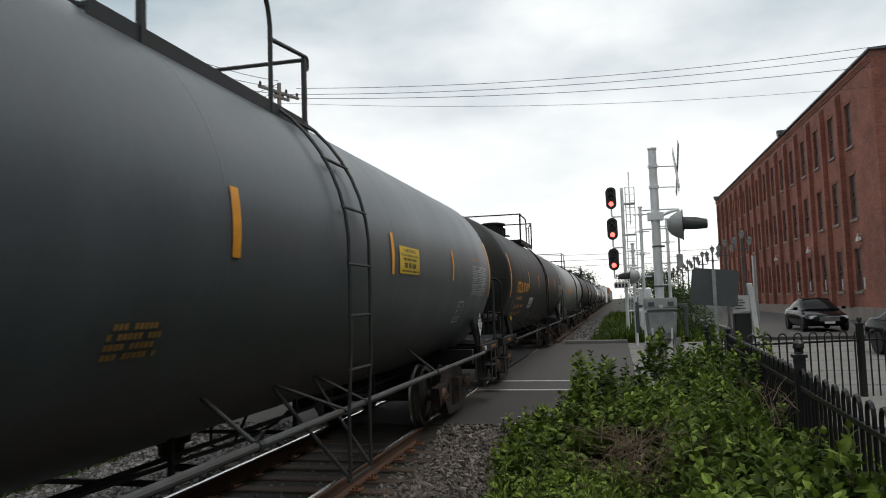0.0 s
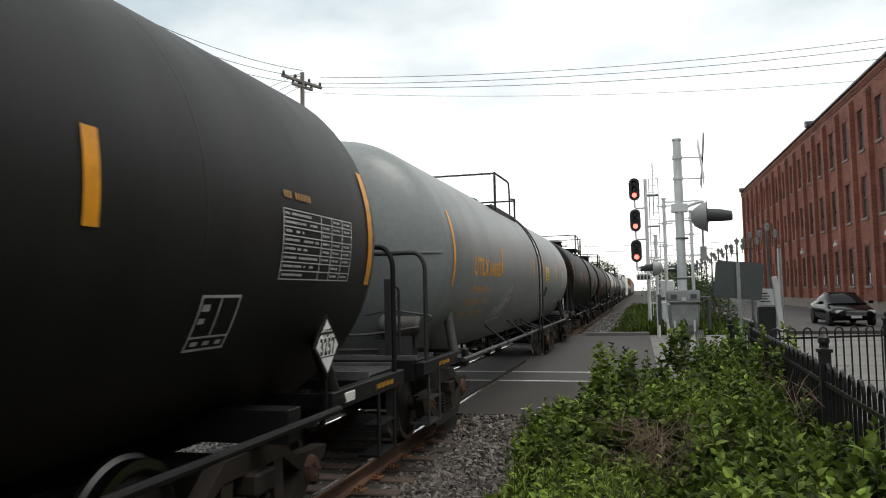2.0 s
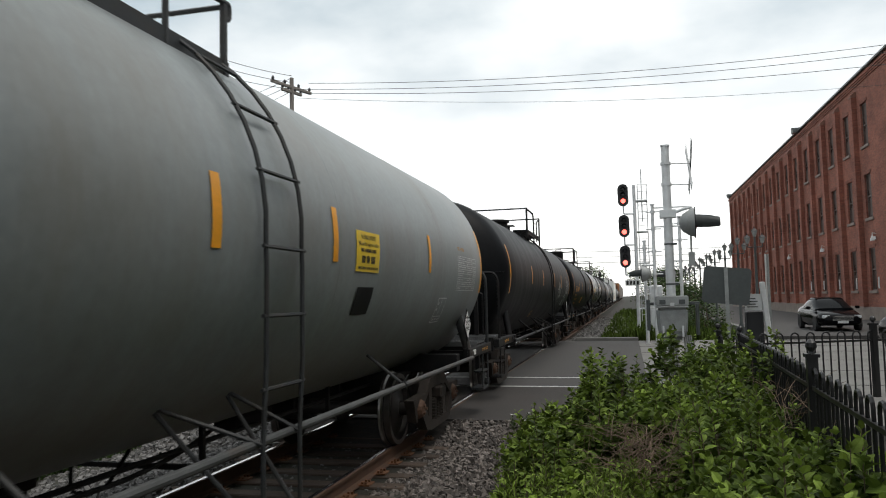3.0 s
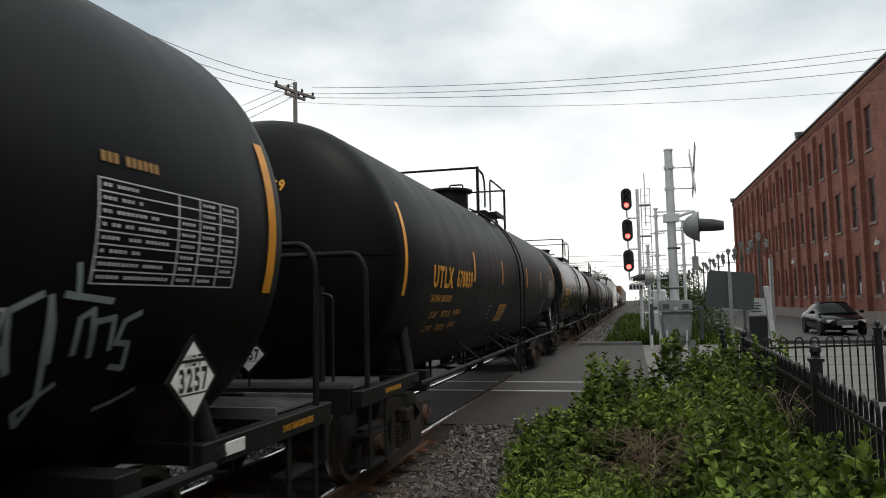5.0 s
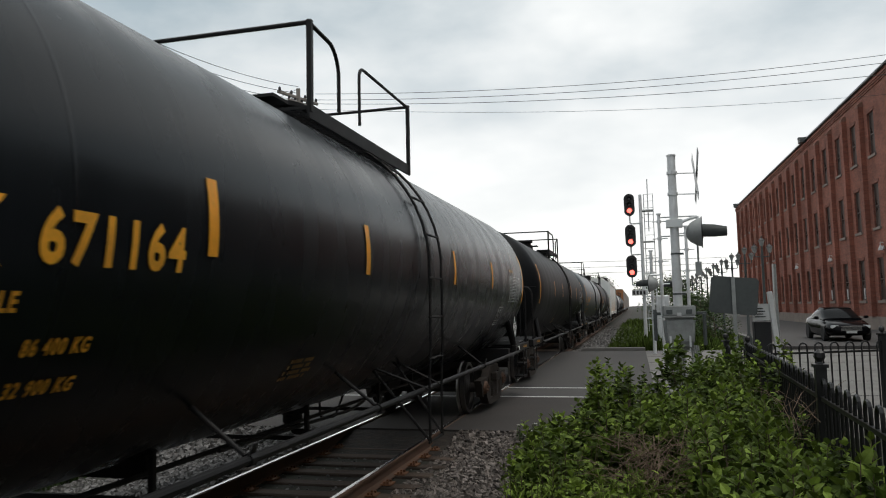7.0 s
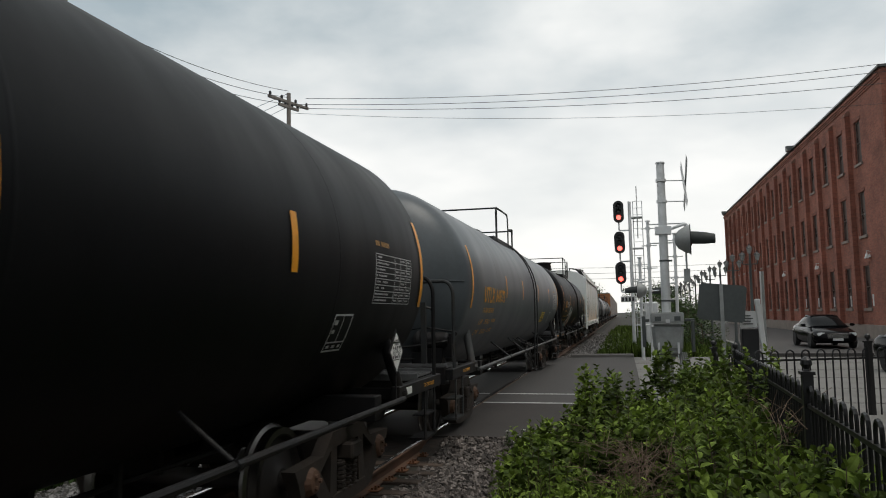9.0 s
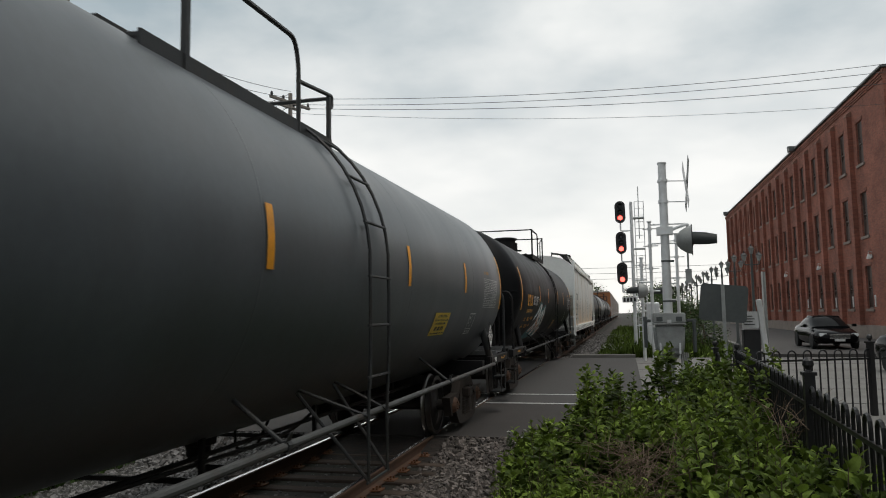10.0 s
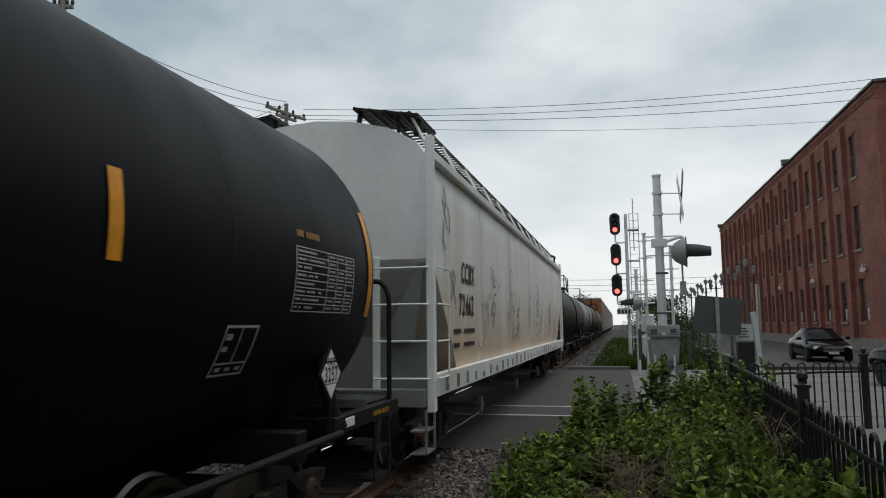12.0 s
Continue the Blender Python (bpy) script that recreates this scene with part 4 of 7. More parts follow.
    for k, off in enumerate((0.15 if body is PALE else 0.1, 3.52, 7.45 if number == "646353" else 5.97, 9.20, 12.08, 15.16) if grey else (0.07, 3.70 if number == "671157" else 3.52, 6.03 if number == "671157" else 5.97, 9.20, 11.60 if k_car in (2, 7) else 11.8, 15.16)):
        h = 0.5 if k in (0, 5) else 0.22
        decal(car, "stripe", *rect(-0.05, 0.05, -h, h), f + off, 2.47 if k in (0, 5) else 2.42, ORANGE, "orange reflective stripe")
    if number:
        g = 0.22 if number == "646353" else 0.0
        v, fc = lettering("UTLX", 0.36, 0.99)
        decal(car, "lettering", v, fc, f + 1.14 + g + (0.05 if number == "678859" else 0), 2.15 if body is PALE else 2.09, letter)
        v, fc = lettering(number, 0.31, 0.97)
        decal(car, "lettering", v, fc, f + 2.30 + g * 0.8 + (0.10 if number == "678859" else 0), 2.16 if body is PALE else 2.11, DULLW if number == "671157" else letter)
        v, fc = lettering("THE TANK CAR PEOPLE", 0.115, 1.05)
        decal(car, "lettering", v, fc, f + 1.20 + g, 1.91, letter)
        for z, a, b, c in ((1.60, "LD LMT", "1857 00 LB", "84 200 KG"), (1.40, "LT WT", "773 00 LB", "35 100 KG")) if number == "678859" else ((1.60, "LD LMT", "190 500 LB", "86 400 KG"), (1.40, "LT WT", "72 500 LB", "32 900 KG")):
            z, o = 1.54 + (z - 1.40) * 0.85, 0.0 if number == "678859" else -0.26
            decal(car, "lettering", *lettering(a, 0.125, 0.33), f + o + 1.40, z, letter)
            decal(car, "lettering", *lettering(b, 0.125, 0.47), f + o + 1.95, z, letter)
            decal(car, "lettering", *lettering(c, 0.105, 0.38), f + o + 2.60, z + 0.02, letter)
        for body_, sz, w, x, z in (("UTLX", 0.15, 0.30, -0.27, 3.03), (number, 0.15, 0.42, 0.10, 3.03), ("CAPY 23486 GAL US", 0.062, 0.46, -0.17, 2.90), ("88 894 LITERS", 0.062, 0.33, -0.10, 2.81)):
            on_head(car, *lettering(body_, sz, w), x + (0.1 if number == "646372" else 0), z + (0.2 if number == "671157" else 0), letter)
        for line, chars in ((0.0, (0, 1, 3, 4, 5, 6, 8, 9, 10)), (-0.09, (0, 1, 2, 3, 5, 7, 9, 10, 11, 12, 13, 15)), (-0.18, (0, 1, 3, 4, 5, 6)), (-0.27, (0, 1, 2, 4, 5, 6, 7, 9, 10, 11, 12))):
            on_head(car, *rects([(q * 0.036, q * 0.036 + 0.024, line, line + 0.05) for q in chars]), -0.20, 2.71, letter, "lettering_bar")
    bm = bmesh.new()
    tube(bm, [(TR * 0.98 * math.sin(radians(a)), -7.64 - 0.728 * math.sqrt(max(0, 1 - (TR * 0.98 * math.sin(radians(a)) / TR) ** 2)), TZ + 0.01) for a in range(-80, 81, 8)], 0.008, 5)
    part("head_seam", bm, body, tank)
    # inspection table
    ink = DULLW
    rows = [(0, 1.0, 0.8 - 0.012 - i * 0.0985, 0.8 - i * 0.0985) for i in range(9)]
    rows += [(x, x + 0.010, 0.0, 0.8) for x in (0, 0.50, 0.66, 0.83, 0.99)]
    rnd = random.Random(len(number or "x") + int(y * 10))
    for i in range(8):
        zz = 0.8 - 0.073 - i * 0.0985
        for q in range(rnd.randint(8, 17)):
            if rnd.random() < 0.85:
                rows.append((0.03 + q * 0.026, 0.047 + q * 0.026, zz + 0.006, zz + 0.034))
        for x in (0.53, 0.69, 0.86):
            if rnd.random() < 0.8:
                for q in range(4):
                    rows.append((x + q * 0.026, x + 0.017 + q * 0.026, zz + 0.006, zz + 0.034))
    decal(car, "inspection_table", *rects([(p * 1.18, q * 1.18, u * 0.6, v * 0.6) for p, q, u, v in rows]), 5.97, 2.0, ink, "white ruled table with unreadable entries")
    decal(car, "lettering_bar", *rects([(q * 0.042, q * 0.042 + 0.028, 0, 0.05) for q in (0, 1, 2, 4, 5, 6, 7, 8, 9)]), 6.0, 2.55, FADED, "small orange marking")
    # square consolidated stencil low on the shell
    fr = [(0, 0.62, 0, 0.025), (0, 0.62, 0.475, 0.5), (0, 0.025, 0, 0.5), (0.595, 0.62, 0, 0.5), (0.30, 0.32, 0.14, 0.48), (0.02, 0.6, 0.12, 0.14),
          (0.05, 0.16, 0.36, 0.42), (0.05, 0.14, 0.25, 0.30), (0.08, 0.18, 0.05, 0.09), (0.26, 0.36, 0.05, 0.09), (0.45, 0.54, 0.05, 0.09)]
    decal(car, "stencil_box", *rects([(p * 0.66, q * 0.66, u * 0.7, v * 0.7) for p, q, u, v in fr]), HALF - 2.42, 1.585, ink, "white stencilled box with small markings", 0.0)
    bars = [(rnd.uniform(0, 0.06), rnd.uniform(0.3, 0.6), -i * 0.09, -i * 0.09 + 0.045) for i in range(4)]
    if number not in ("646372", "678859"):
        decal(car, "lettering_bar", *rects([(p * 0.6 + 0.04 * c, p * 0.6 + 0.04 * c + 0.027, u * 0.6, v * 0.6 + 0.008) for p, q, u, v in bars for c in range(8 + int((q - p) * 8)) if (c * 7 + int(q * 90)) % 6]), f + 4.95, 1.8 if grey else 1.5, FADED)
    # sill markings, end plates
    for y_ in (7.55, -8.35):
        part("lettering", cached("sill_text%d" % (y_ > 0), sill_text(y_), STENCIL), STENCIL, car, "small orange sill lettering")
    part("sill_plate", cached("sill_plate", bar(1.471, 1.478, 7.12, 7.34, 1.02, 1.10), WHITE), WHITE, car, "small pale plate")
    # placards: one faces the side, one the end
    placard(car, pose(1.47, 6.80, 1.50, 90, 0, 90))
    placard(car, pose(0.35, -8.64, 1.45, 90, 0, 0) @ Matrix.Scale(0.78, 4))
    return car


def sill_text(y):
    def build(bm):
        vs, fs = lettering("2 INCH TREAD COND SHOES", 0.06, 0.48)
        bv = [bm.verts.new((1.474, y + 0.3 + a, 1.035 + b)) for a, b in vs]
        for q in fs:
            bm.faces.new([bv[i] for i in q])
    return build


def mirrored(bm, fn, k):
    fn(bm)
    if k < 0:
        for v in bm.verts:
            v.co.x = -v.co.x
        bmesh.ops.reverse_faces(bm, faces=bm.faces[:])


def hand_brake(bm):
    box(bm, 1.0, 1.07, -8.62, -8.55, 0.5, 2.06)
    tube(bm, bend([(1.06, -8.58, 1.99), (1.16, -8.58, 1.97), (1.16, -8.58, 1.2)], 0.06), 0.018, 6)


def placard(car, m):
    """Diamond hazard plate in a frame on a stalk."""
    key = "placard_frame"
    d = 0.2

    def frame_shape(bm):
        prism(bm, [(0, -d - 0.04), (d + 0.04, 0), (0, d + 0.04), (-d - 0.04, 0)], Matrix.Translation((0, 0, -0.012)), 0.012)
        box(bm, -0.012, 0.012, -0.55, -0.2, -0.02, -0.006)
    fr = part("placard", cached(key, frame_shape, IRON), IRON, car, "diamond hazard placard on a stalk")
    fr.matrix_basis = m

    def face_shape(bm):
        prism(bm, [(0, -d), (d, 0), (0, d), (-d, 0)], Matrix.Translation((0, 0, 0.001)), 0.003)

    def ink_shape(bm):
        for body, size, w, x, y in (("3257", 0.17, 0.27, -0.135, -0.06), ("HOT", 0.085, 0.15, -0.075, 0.072)):
            vs, fs = lettering(body, size, w)
            bv = [bm.verts.new((x + a, y + b, 0.0055)) for a, b in vs]
            for q in fs:
                bm.faces.new([bv[i] for i in q])
        box(bm, -0.12, 0.12, 0.092, 0.108, 0.0045, 0.0058)
        box(bm, -0.12, 0.12, -0.082, -0.074, 0.0045, 0.0055)
    part("placard_face", cached("placard_face", face_shape, WHITE), WHITE, fr, "white placard face")
    part("lettering", cached("placard_ink", ink_shape, INK), INK, fr)


def notice(car, y, z, w=0.55, h=0.32, material=None):
    """Emergency notice; its small print and number are plain bars."""
    decal(car, "notice", *rect(0, w, 0, h), y, z, material or YELLOW, "white emergency notice with dark bars of print" if material is DULLW else "yellow emergency notice with dark bars of print")
    def raised(vs, fs, x, up, name):
        bm = wrap([(a + x, b + up) for a, b in vs], fs, y, z)
        for v in bm.verts:
            v.co += Vector((v.co.x, 0, v.co.z - TZ)).normalized() * 0.003
        part(name, bm, INK, car)
    if material is None:
        raised(*lettering("For CHEMICAL EMERGENCY", h * 0.15, w * 0.62), w * 0.19, h * 0.81, "lettering")
        raised(*lettering("Spill, Leak, Fire, Exposure or Accident", h * 0.13, w * 0.86), w * 0.07, h * 0.65, "lettering")
        raised(*rects([(w * 0.17 + q * w * 0.033, w * 0.17 + (q + 0.7) * w * 0.033, 0, h * 0.085) for q in range(20) if q not in (4, 13)]), 0, h * 0.49, "lettering_bar")
        raised(*rects([(w * 0.22 + q * w * 0.048, w * 0.22 + (q + 0.72) * w * 0.048, 0, h * 0.18) for q in range(12) if q not in (3, 7)]), 0, h * 0.22, "lettering_bar")
        raised(*rects([(w * 0.06 + q * w * 0.026, w * 0.06 + (q + 0.7) * w * 0.026, 0, h * 0.06) for q in range(34) if q % 7]), 0, h * 0.07, "lettering_bar")
    else:
        for i in range(5):
            raised(*rects([(w * 0.08 + q * w * 0.042, w * 0.08 + (q + 0.7) * w * 0.042, 0, h * (0.16 if i == 3 else 0.08)) for q in range(20) if (q + i) % 6]), 0, h * (0.78 - 0.17 * i + (0.0 if i != 3 else -0.04)), "lettering_bar")


def graffiti(car, name, lines, w, y, z, material, label):
    vs, fs = strokes(lines, w)
    bm = wrap(vs, fs, y, z)
    for i, v in enumerate(bm.verts):
        v.co.x += 0.001
    return part(name, bm, material, car, label)


FIRST = 23.63        # middle of the second car at the start
CARS = []
specs = [
    (-1, GREY, GIRON, "", STENCIL, "grey tank car with orange stripes and a yellow notice"),
    (0, DUSTY, IRON, "671158", STENCIL, "dull black tank car with orange stencilled lettering"),
    (1, PALE, GIRON, "646353", STENCIL, "pale grey tank car with orange lettering and white scribbles"),
    (2, BLACK, IRON, "", FADED, "dull black tank car covered in white scrawled graffiti"),
    (3, BLACK, IRON, "678859", STENCIL, "black tank car with orange lettering and an orange notice"),
    (4, GLOSS, IRON, "671164", STENCIL, "glossy clean black tank car with orange lettering"),
    (5, BLACK, IRON, "", FADED, "plain dull black tank car with orange stripes"),
    (6, GREY, GIRON, "646372", STENCIL, "grey tank car with orange lettering and a yellow notice"),
    (7, BLACK, IRON, "671157", STENCIL, "black tank car with large teal and white graffiti"),
    (9, BLACK, IRON, "", FADED, "dark tank car with scrawled markings behind the hopper"),
    (10, GREY, IRON, "", FADED, "grey tank car far down the train"),
    (11, BLACK, IRON, "", FADED, "dull black tank car far down the train"),
    (12, BLACK, IRON, "", FADED, "dull black tank car far down the train"),
]
NUDGE = {-1: 0.08, 2: 0.1, 3: 0.08, 4: 0.16, 5: 0.25, 6: 0.26, 7: 0.34}
HOPPER_LEN = 22.6
for k, body, iron, number, letter, label in specs:
    y0 = FIRST + PITCH * k + NUDGE.get(k, 0)
    if k >= 9:
        y0 = FIRST + PITCH * 7.5 + HOPPER_LEN + PITCH * (k - 8.5)
    car = tank_car(y0, body, iron, number, letter, rolling=k < 8, k_car=k)
    car["label"] = label
    CARS.append((car, y0))
    f = -HALF
    if k == -1:
        notice(car, 1.86, 2.22, 0.8, 0.30)
    if k == 0:
        notice(car, -3.72, 1.69, 0.86, 0.29, DULLW)
        decal(car, "patch", *rect(0, 0.36, 0, 0.24), f + 0.54, 1.70, INK, "dark square patch")
        tag = part("tag", cached("strut_tag", bar(1.395, 1.425, -7.02, -6.96, 1.44, 1.53), YELLOW), YELLOW, car, "small yellow tag")
    if k == 1:
        notice(car, 2.08, 2.14, 0.6, 0.36)
        graffiti(car, "graffiti", [[(-0.45, -0.30), (-0.20, -0.12), (-0.05, -0.20), (-0.25, -0.34), (0.10, -0.05), (0.0, -0.28)], [(0.05, 0.08), (0.16, -0.30), (0.30, 0.02), (0.22, -0.26), (0.38, -0.12)],
            [(0.42, 0.18), (0.36, -0.22), (0.52, 0.04), (0.50, -0.24)], [(0.62, 0.26), (0.54, -0.02), (0.70, -0.20), (0.58, -0.34)], [(0.82, 0.30), (0.72, -0.02), (0.88, 0.06), (0.80, -0.28)],
            [(-0.35, -0.42), (0.30, -0.34), (0.85, -0.40)], [(-0.15, -0.5), (0.12, -0.40)], [(0.24, -0.44), (0.36, -0.36), (0.44, -0.46)]], 0.030, -3.62, 1.74, SPRAYW, "white sprayed scribble")
        decal(car, "patch", *rect(0, 0.42, 0, 0.26), 2.2, 1.76, BLACK, "dark overpainted patch")
    if k == 2:
        graffiti(car, "graffiti", [
            [(3.19, -0.06), (3.10, -0.19), (2.98, -0.31), (3.17, -0.28), (3.05, -0.54), (2.96, -0.66)], [(3.25, -0.08), (3.217, -0.28), (3.19, -0.68)],
            [(3.42, -0.08), (3.32, -0.18), (3.25, -0.27), (3.33, -0.33), (3.38, -0.31), (3.37, -0.22)], [(3.25, -0.27), (3.34, -0.43), (3.34, -0.60)],
            [(3.51, -0.11), (3.485, -0.32), (3.46, -0.62)], [(3.615, -0.13), (3.587, -0.34), (3.57, -0.645), (3.74, -0.465)],
            [(3.83, -0.14), (3.79, -0.37), (3.765, -0.60), (4.02, -0.415)], [(4.09, -0.28), (4.135, -0.26)]], 0.032, 0.0, 2.44, SCRAWL, "large white scrawled graffiti letters")
        graffiti(car, "graffiti", [
            [(5.90, -0.36), (5.93, -0.50), (5.86, -0.49)], [(5.95, -0.50), (6.15, -0.52)], [(5.73, -0.49), (5.58, -0.56), (5.62, -0.70), (5.68, -0.83), (5.60, -0.72)],
            [(5.88, -0.80), (5.83, -0.62), (5.78, -0.50), (5.84, -0.76), (5.92, -0.98), (5.90, -1.13), (5.84, -1.05), (5.98, -0.92)],
            [(6.01, -0.77), (5.98, -0.60), (6.05, -0.56), (6.12, -0.79), (6.08, -0.62), (6.20, -0.60), (6.24, -0.76)],
            [(6.38, -0.58), (6.28, -0.62), (6.27, -0.73), (6.36, -0.74), (6.40, -0.88), (6.30, -0.86)], [(6.37, -1.12), (6.48, -1.09), (6.60, -1.03)]], 0.032, 0.0, 2.44, SPRAYT, "pale scrawled graffiti signature")
        graffiti(car, "graffiti", [[(3.35, -0.76), (3.43, -0.74)], [(3.52, -0.73), (3.60, -0.76), (3.50, -0.90), (3.62, -0.92), (3.70, -0.78), (3.66, -0.96), (3.74, -0.88)],
            [(3.60, -1.02), (3.76, -1.0), (3.72, -0.93)], [(3.68, -0.67), (3.78, -0.86), (3.88, -0.72), (3.88, -0.86), (4.05, -0.66)], [(3.56, -0.98), (3.68, -1.06)], [(3.90, -0.66), (4.0, -0.64)]], 0.013, 0.0, 2.44, SPRAYG, "faint grey scribble")
        graffiti(car, "graffiti", [[(4.46, -0.56), (4.52, -0.73), (4.60, -0.82), (4.70, -0.84), (4.82, -0.81), (4.90, -0.72), (4.93, -0.55)], [(4.46, -0.56), (4.55, -0.50), (4.64, -0.56), (4.72, -0.49), (4.80, -0.56), (4.93, -0.52)],
            [(4.56, -0.62), (4.62, -0.62)], [(4.76, -0.60), (4.82, -0.60)], [(4.58, -0.74), (4.68, -0.76), (4.80, -0.72)], [(4.49, -0.75), (4.46, -0.90), (4.45, -1.06), (4.53, -1.06), (4.56, -0.87)],
            [(4.93, -0.75), (4.91, -0.90), (4.92, -1.08), (4.98, -1.02)], [(4.36, -1.10), (4.44, -1.14), (4.56, -1.10), (4.66, -1.15)]] +
            [[(4.42 + 0.055 * i, -0.47 + 0.008 * i), (4.43 + 0.055 * i, -0.42 + 0.008 * i), (4.455 + 0.055 * i, -0.43 + 0.008 * i)] for i in range(9)], 0.011, 0.0, 2.44, SPRAYG, "faint grey drawn scribble")
    if k == 3:
        notice(car, f + 6.08, 1.54, 0.75, 0.34, STENCIL)
        car_bars = [(0.02 * (i % 2), 0.3 - 0.04 * (i % 3), -i * 0.07, -i * 0.07 + 0.03) for i in range(4)]
        decal(car, "lettering_bar", *rects(car_bars), f + 5.1, 1.80, SPRAYG)
    if k == 6:
        notice(car, 3.0, 1.62, 0.80, 0.32)
    if k == 7:
        notice(car, f + 9.0, 1.36, 0.6, 0.36, FADED)
        # sprayed letters: brown haze, teal ground, pale fills, rust-coloured shading, black overspray
        ground = [(-0.6, -1.32), (-0.5, -1.05), (-0.28, -0.95), (0.1, -0.85), (0.25, -0.75), (-0.35, -0.72), (-0.33, -0.62), (0.12, -0.46), (0.23, -0.38), (0.45, -0.24), (0.5, -0.32),
                  (0.57, -0.22), (1.0, -0.28), (0.96, -0.45), (1.18, -0.44), (1.23, -0.37), (1.57, -0.38), (1.56, -0.32), (1.9, -0.31), (1.9, -0.45), (2.06, -0.61),
                  (2.16, -0.9), (2.36, -1.08), (2.5, -1.42), (1.9, -1.44), (1.3, -1.32), (1.0, -1.4), (0.7, -1.42), (0.3, -1.45), (-0.3, -1.45)]
        cx, cy = 1.0, -0.9
        halo = [(cx + (u - cx) * 1.035, cy + (v - cy) * 1.06) for u, v in ground]
        shapes = [(halo, HAZE), (ground, TEAL),
                  ([(-0.3, -0.68), (0.13, -0.53), (0.44, -0.32), (0.48, -0.38), (0.51, -0.63), (0.51, -0.73), (0.47, -0.76), (0.36, -0.52), (0.17, -0.62), (-0.32, -0.78)], SPRAYW),
                  ([(0.61, -0.29), (0.96, -0.32), (0.86, -0.63), (0.85, -0.73), (1.0, -0.78), (1.08, -1.0), (1.27, -1.26), (0.72, -1.27), (0.75, -0.96), (0.66, -0.9), (0.54, -1.05), (0.2, -1.12), (-0.1, -1.16), (-0.2, -1.05), (0.3, -0.87), (0.46, -0.76), (0.52, -0.64), (0.64, -0.49)], SPRAYW),
                  ([(0.9, -0.63), (0.93, -0.54), (1.07, -0.51), (1.14, -0.56), (1.13, -0.66), (1.05, -0.72), (0.96, -0.70)], SPRAYW),
                  ([(1.26, -0.46), (1.52, -0.47), (1.56, -0.56), (1.53, -0.68), (1.4, -0.71), (1.49, -0.81), (1.62, -0.84), (1.69, -1.02), (1.57, -1.15), (1.29, -1.08), (1.11, -0.99), (1.09, -0.89), (1.21, -0.81), (1.23, -0.73), (1.25, -0.56)], SPRAYW),
                  ([(1.63, -0.39), (1.85, -0.38), (1.84, -0.52), (1.96, -0.56), (2.01, -0.79), (2.11, -0.96), (1.98, -0.9), (1.88, -0.83), (1.95, -1.0), (2.29, -1.02), (2.39, -1.18), (2.26, -1.32), (1.91, -1.41), (1.7, -1.2), (1.77, -1.03), (1.73, -0.8)], SPRAYW),
                  ([(1.0, -0.61), (1.04, -0.56), (1.09, -0.62), (1.05, -0.65)], SPRAYO), ([(0.6, -0.85), (0.78, -0.68), (0.84, -0.72), (0.8, -0.9), (0.66, -0.92)], SPRAYO),
                  ([(0.84, -0.86), (0.98, -0.84), (1.02, -1.02), (0.92, -1.2), (0.86, -1.05)], SPRAYO), ([(-0.1, -1.14), (0.1, -0.98), (0.3, -0.9), (0.26, -1.02), (0.05, -1.13)], SPRAYO),
                  ([(1.42, -0.98), (1.6, -0.87), (1.64, -0.95), (1.5, -1.09), (1.38, -1.07)], SPRAYO), ([(1.82, -0.66), (1.94, -0.6), (1.97, -0.72), (2.02, -0.88), (1.95, -0.8), (1.88, -0.74)], SPRAYO),
                  ([(2.05, -1.12), (2.3, -1.05), (2.34, -1.16), (2.12, -1.25), (1.95, -1.22)], SPRAYO), ([(0.42, -0.7), (0.5, -0.7), (0.52, -0.82), (0.44, -0.84)], SPRAYO),
                  ([(1.43, -0.75), (1.8, -0.8), (1.8, -0.85), (1.46, -0.79)], INK), ([(-0.34, -0.79), (0.16, -0.64), (0.35, -0.54), (0.46, -0.76), (0.3, -0.87), (-0.22, -1.04), (-0.45, -1.0)], INK)]
        for i, (ps, mm) in enumerate(shapes):
            bm = wrap(ps, [tuple(range(len(ps)))], f + 3.42, 2.44)
            for v in bm.verts:
                v.co += Vector((v.co.x, 0, v.co.z - TZ)).normalized() * 0.0012 * (0 if i == 0 else 1 if i == 1 else 2 if mm is SPRAYW else 3)
            part("graffiti", bm, mm, car, "teal, white and rust-coloured sprayed letters" if i == 1 else "")
        graffiti(car, "graffiti", [[(-3.80, 0.04), (-3.76, -0.02), (-3.74, -0.10), (-3.69, -0.10)], [(-3.95, -0.14), (-3.93, -0.06), (-3.84, -0.03), (-3.82, -0.16)], [(-4.15, -0.10), (-4.12, -0.10)], [(-4.08, -0.10), (-4.05, -0.08)]], 0.022, 0.0, 2.44, DULLRED, "dull red scribble")
        graffiti(car, "graffiti", [[(-4.12, -0.18), (-3.97, -0.18)], [(-4.0, -0.22), (-4.10, -0.38)]], 0.035, 0.0, 2.44, CREAM, "cream painted strokes")


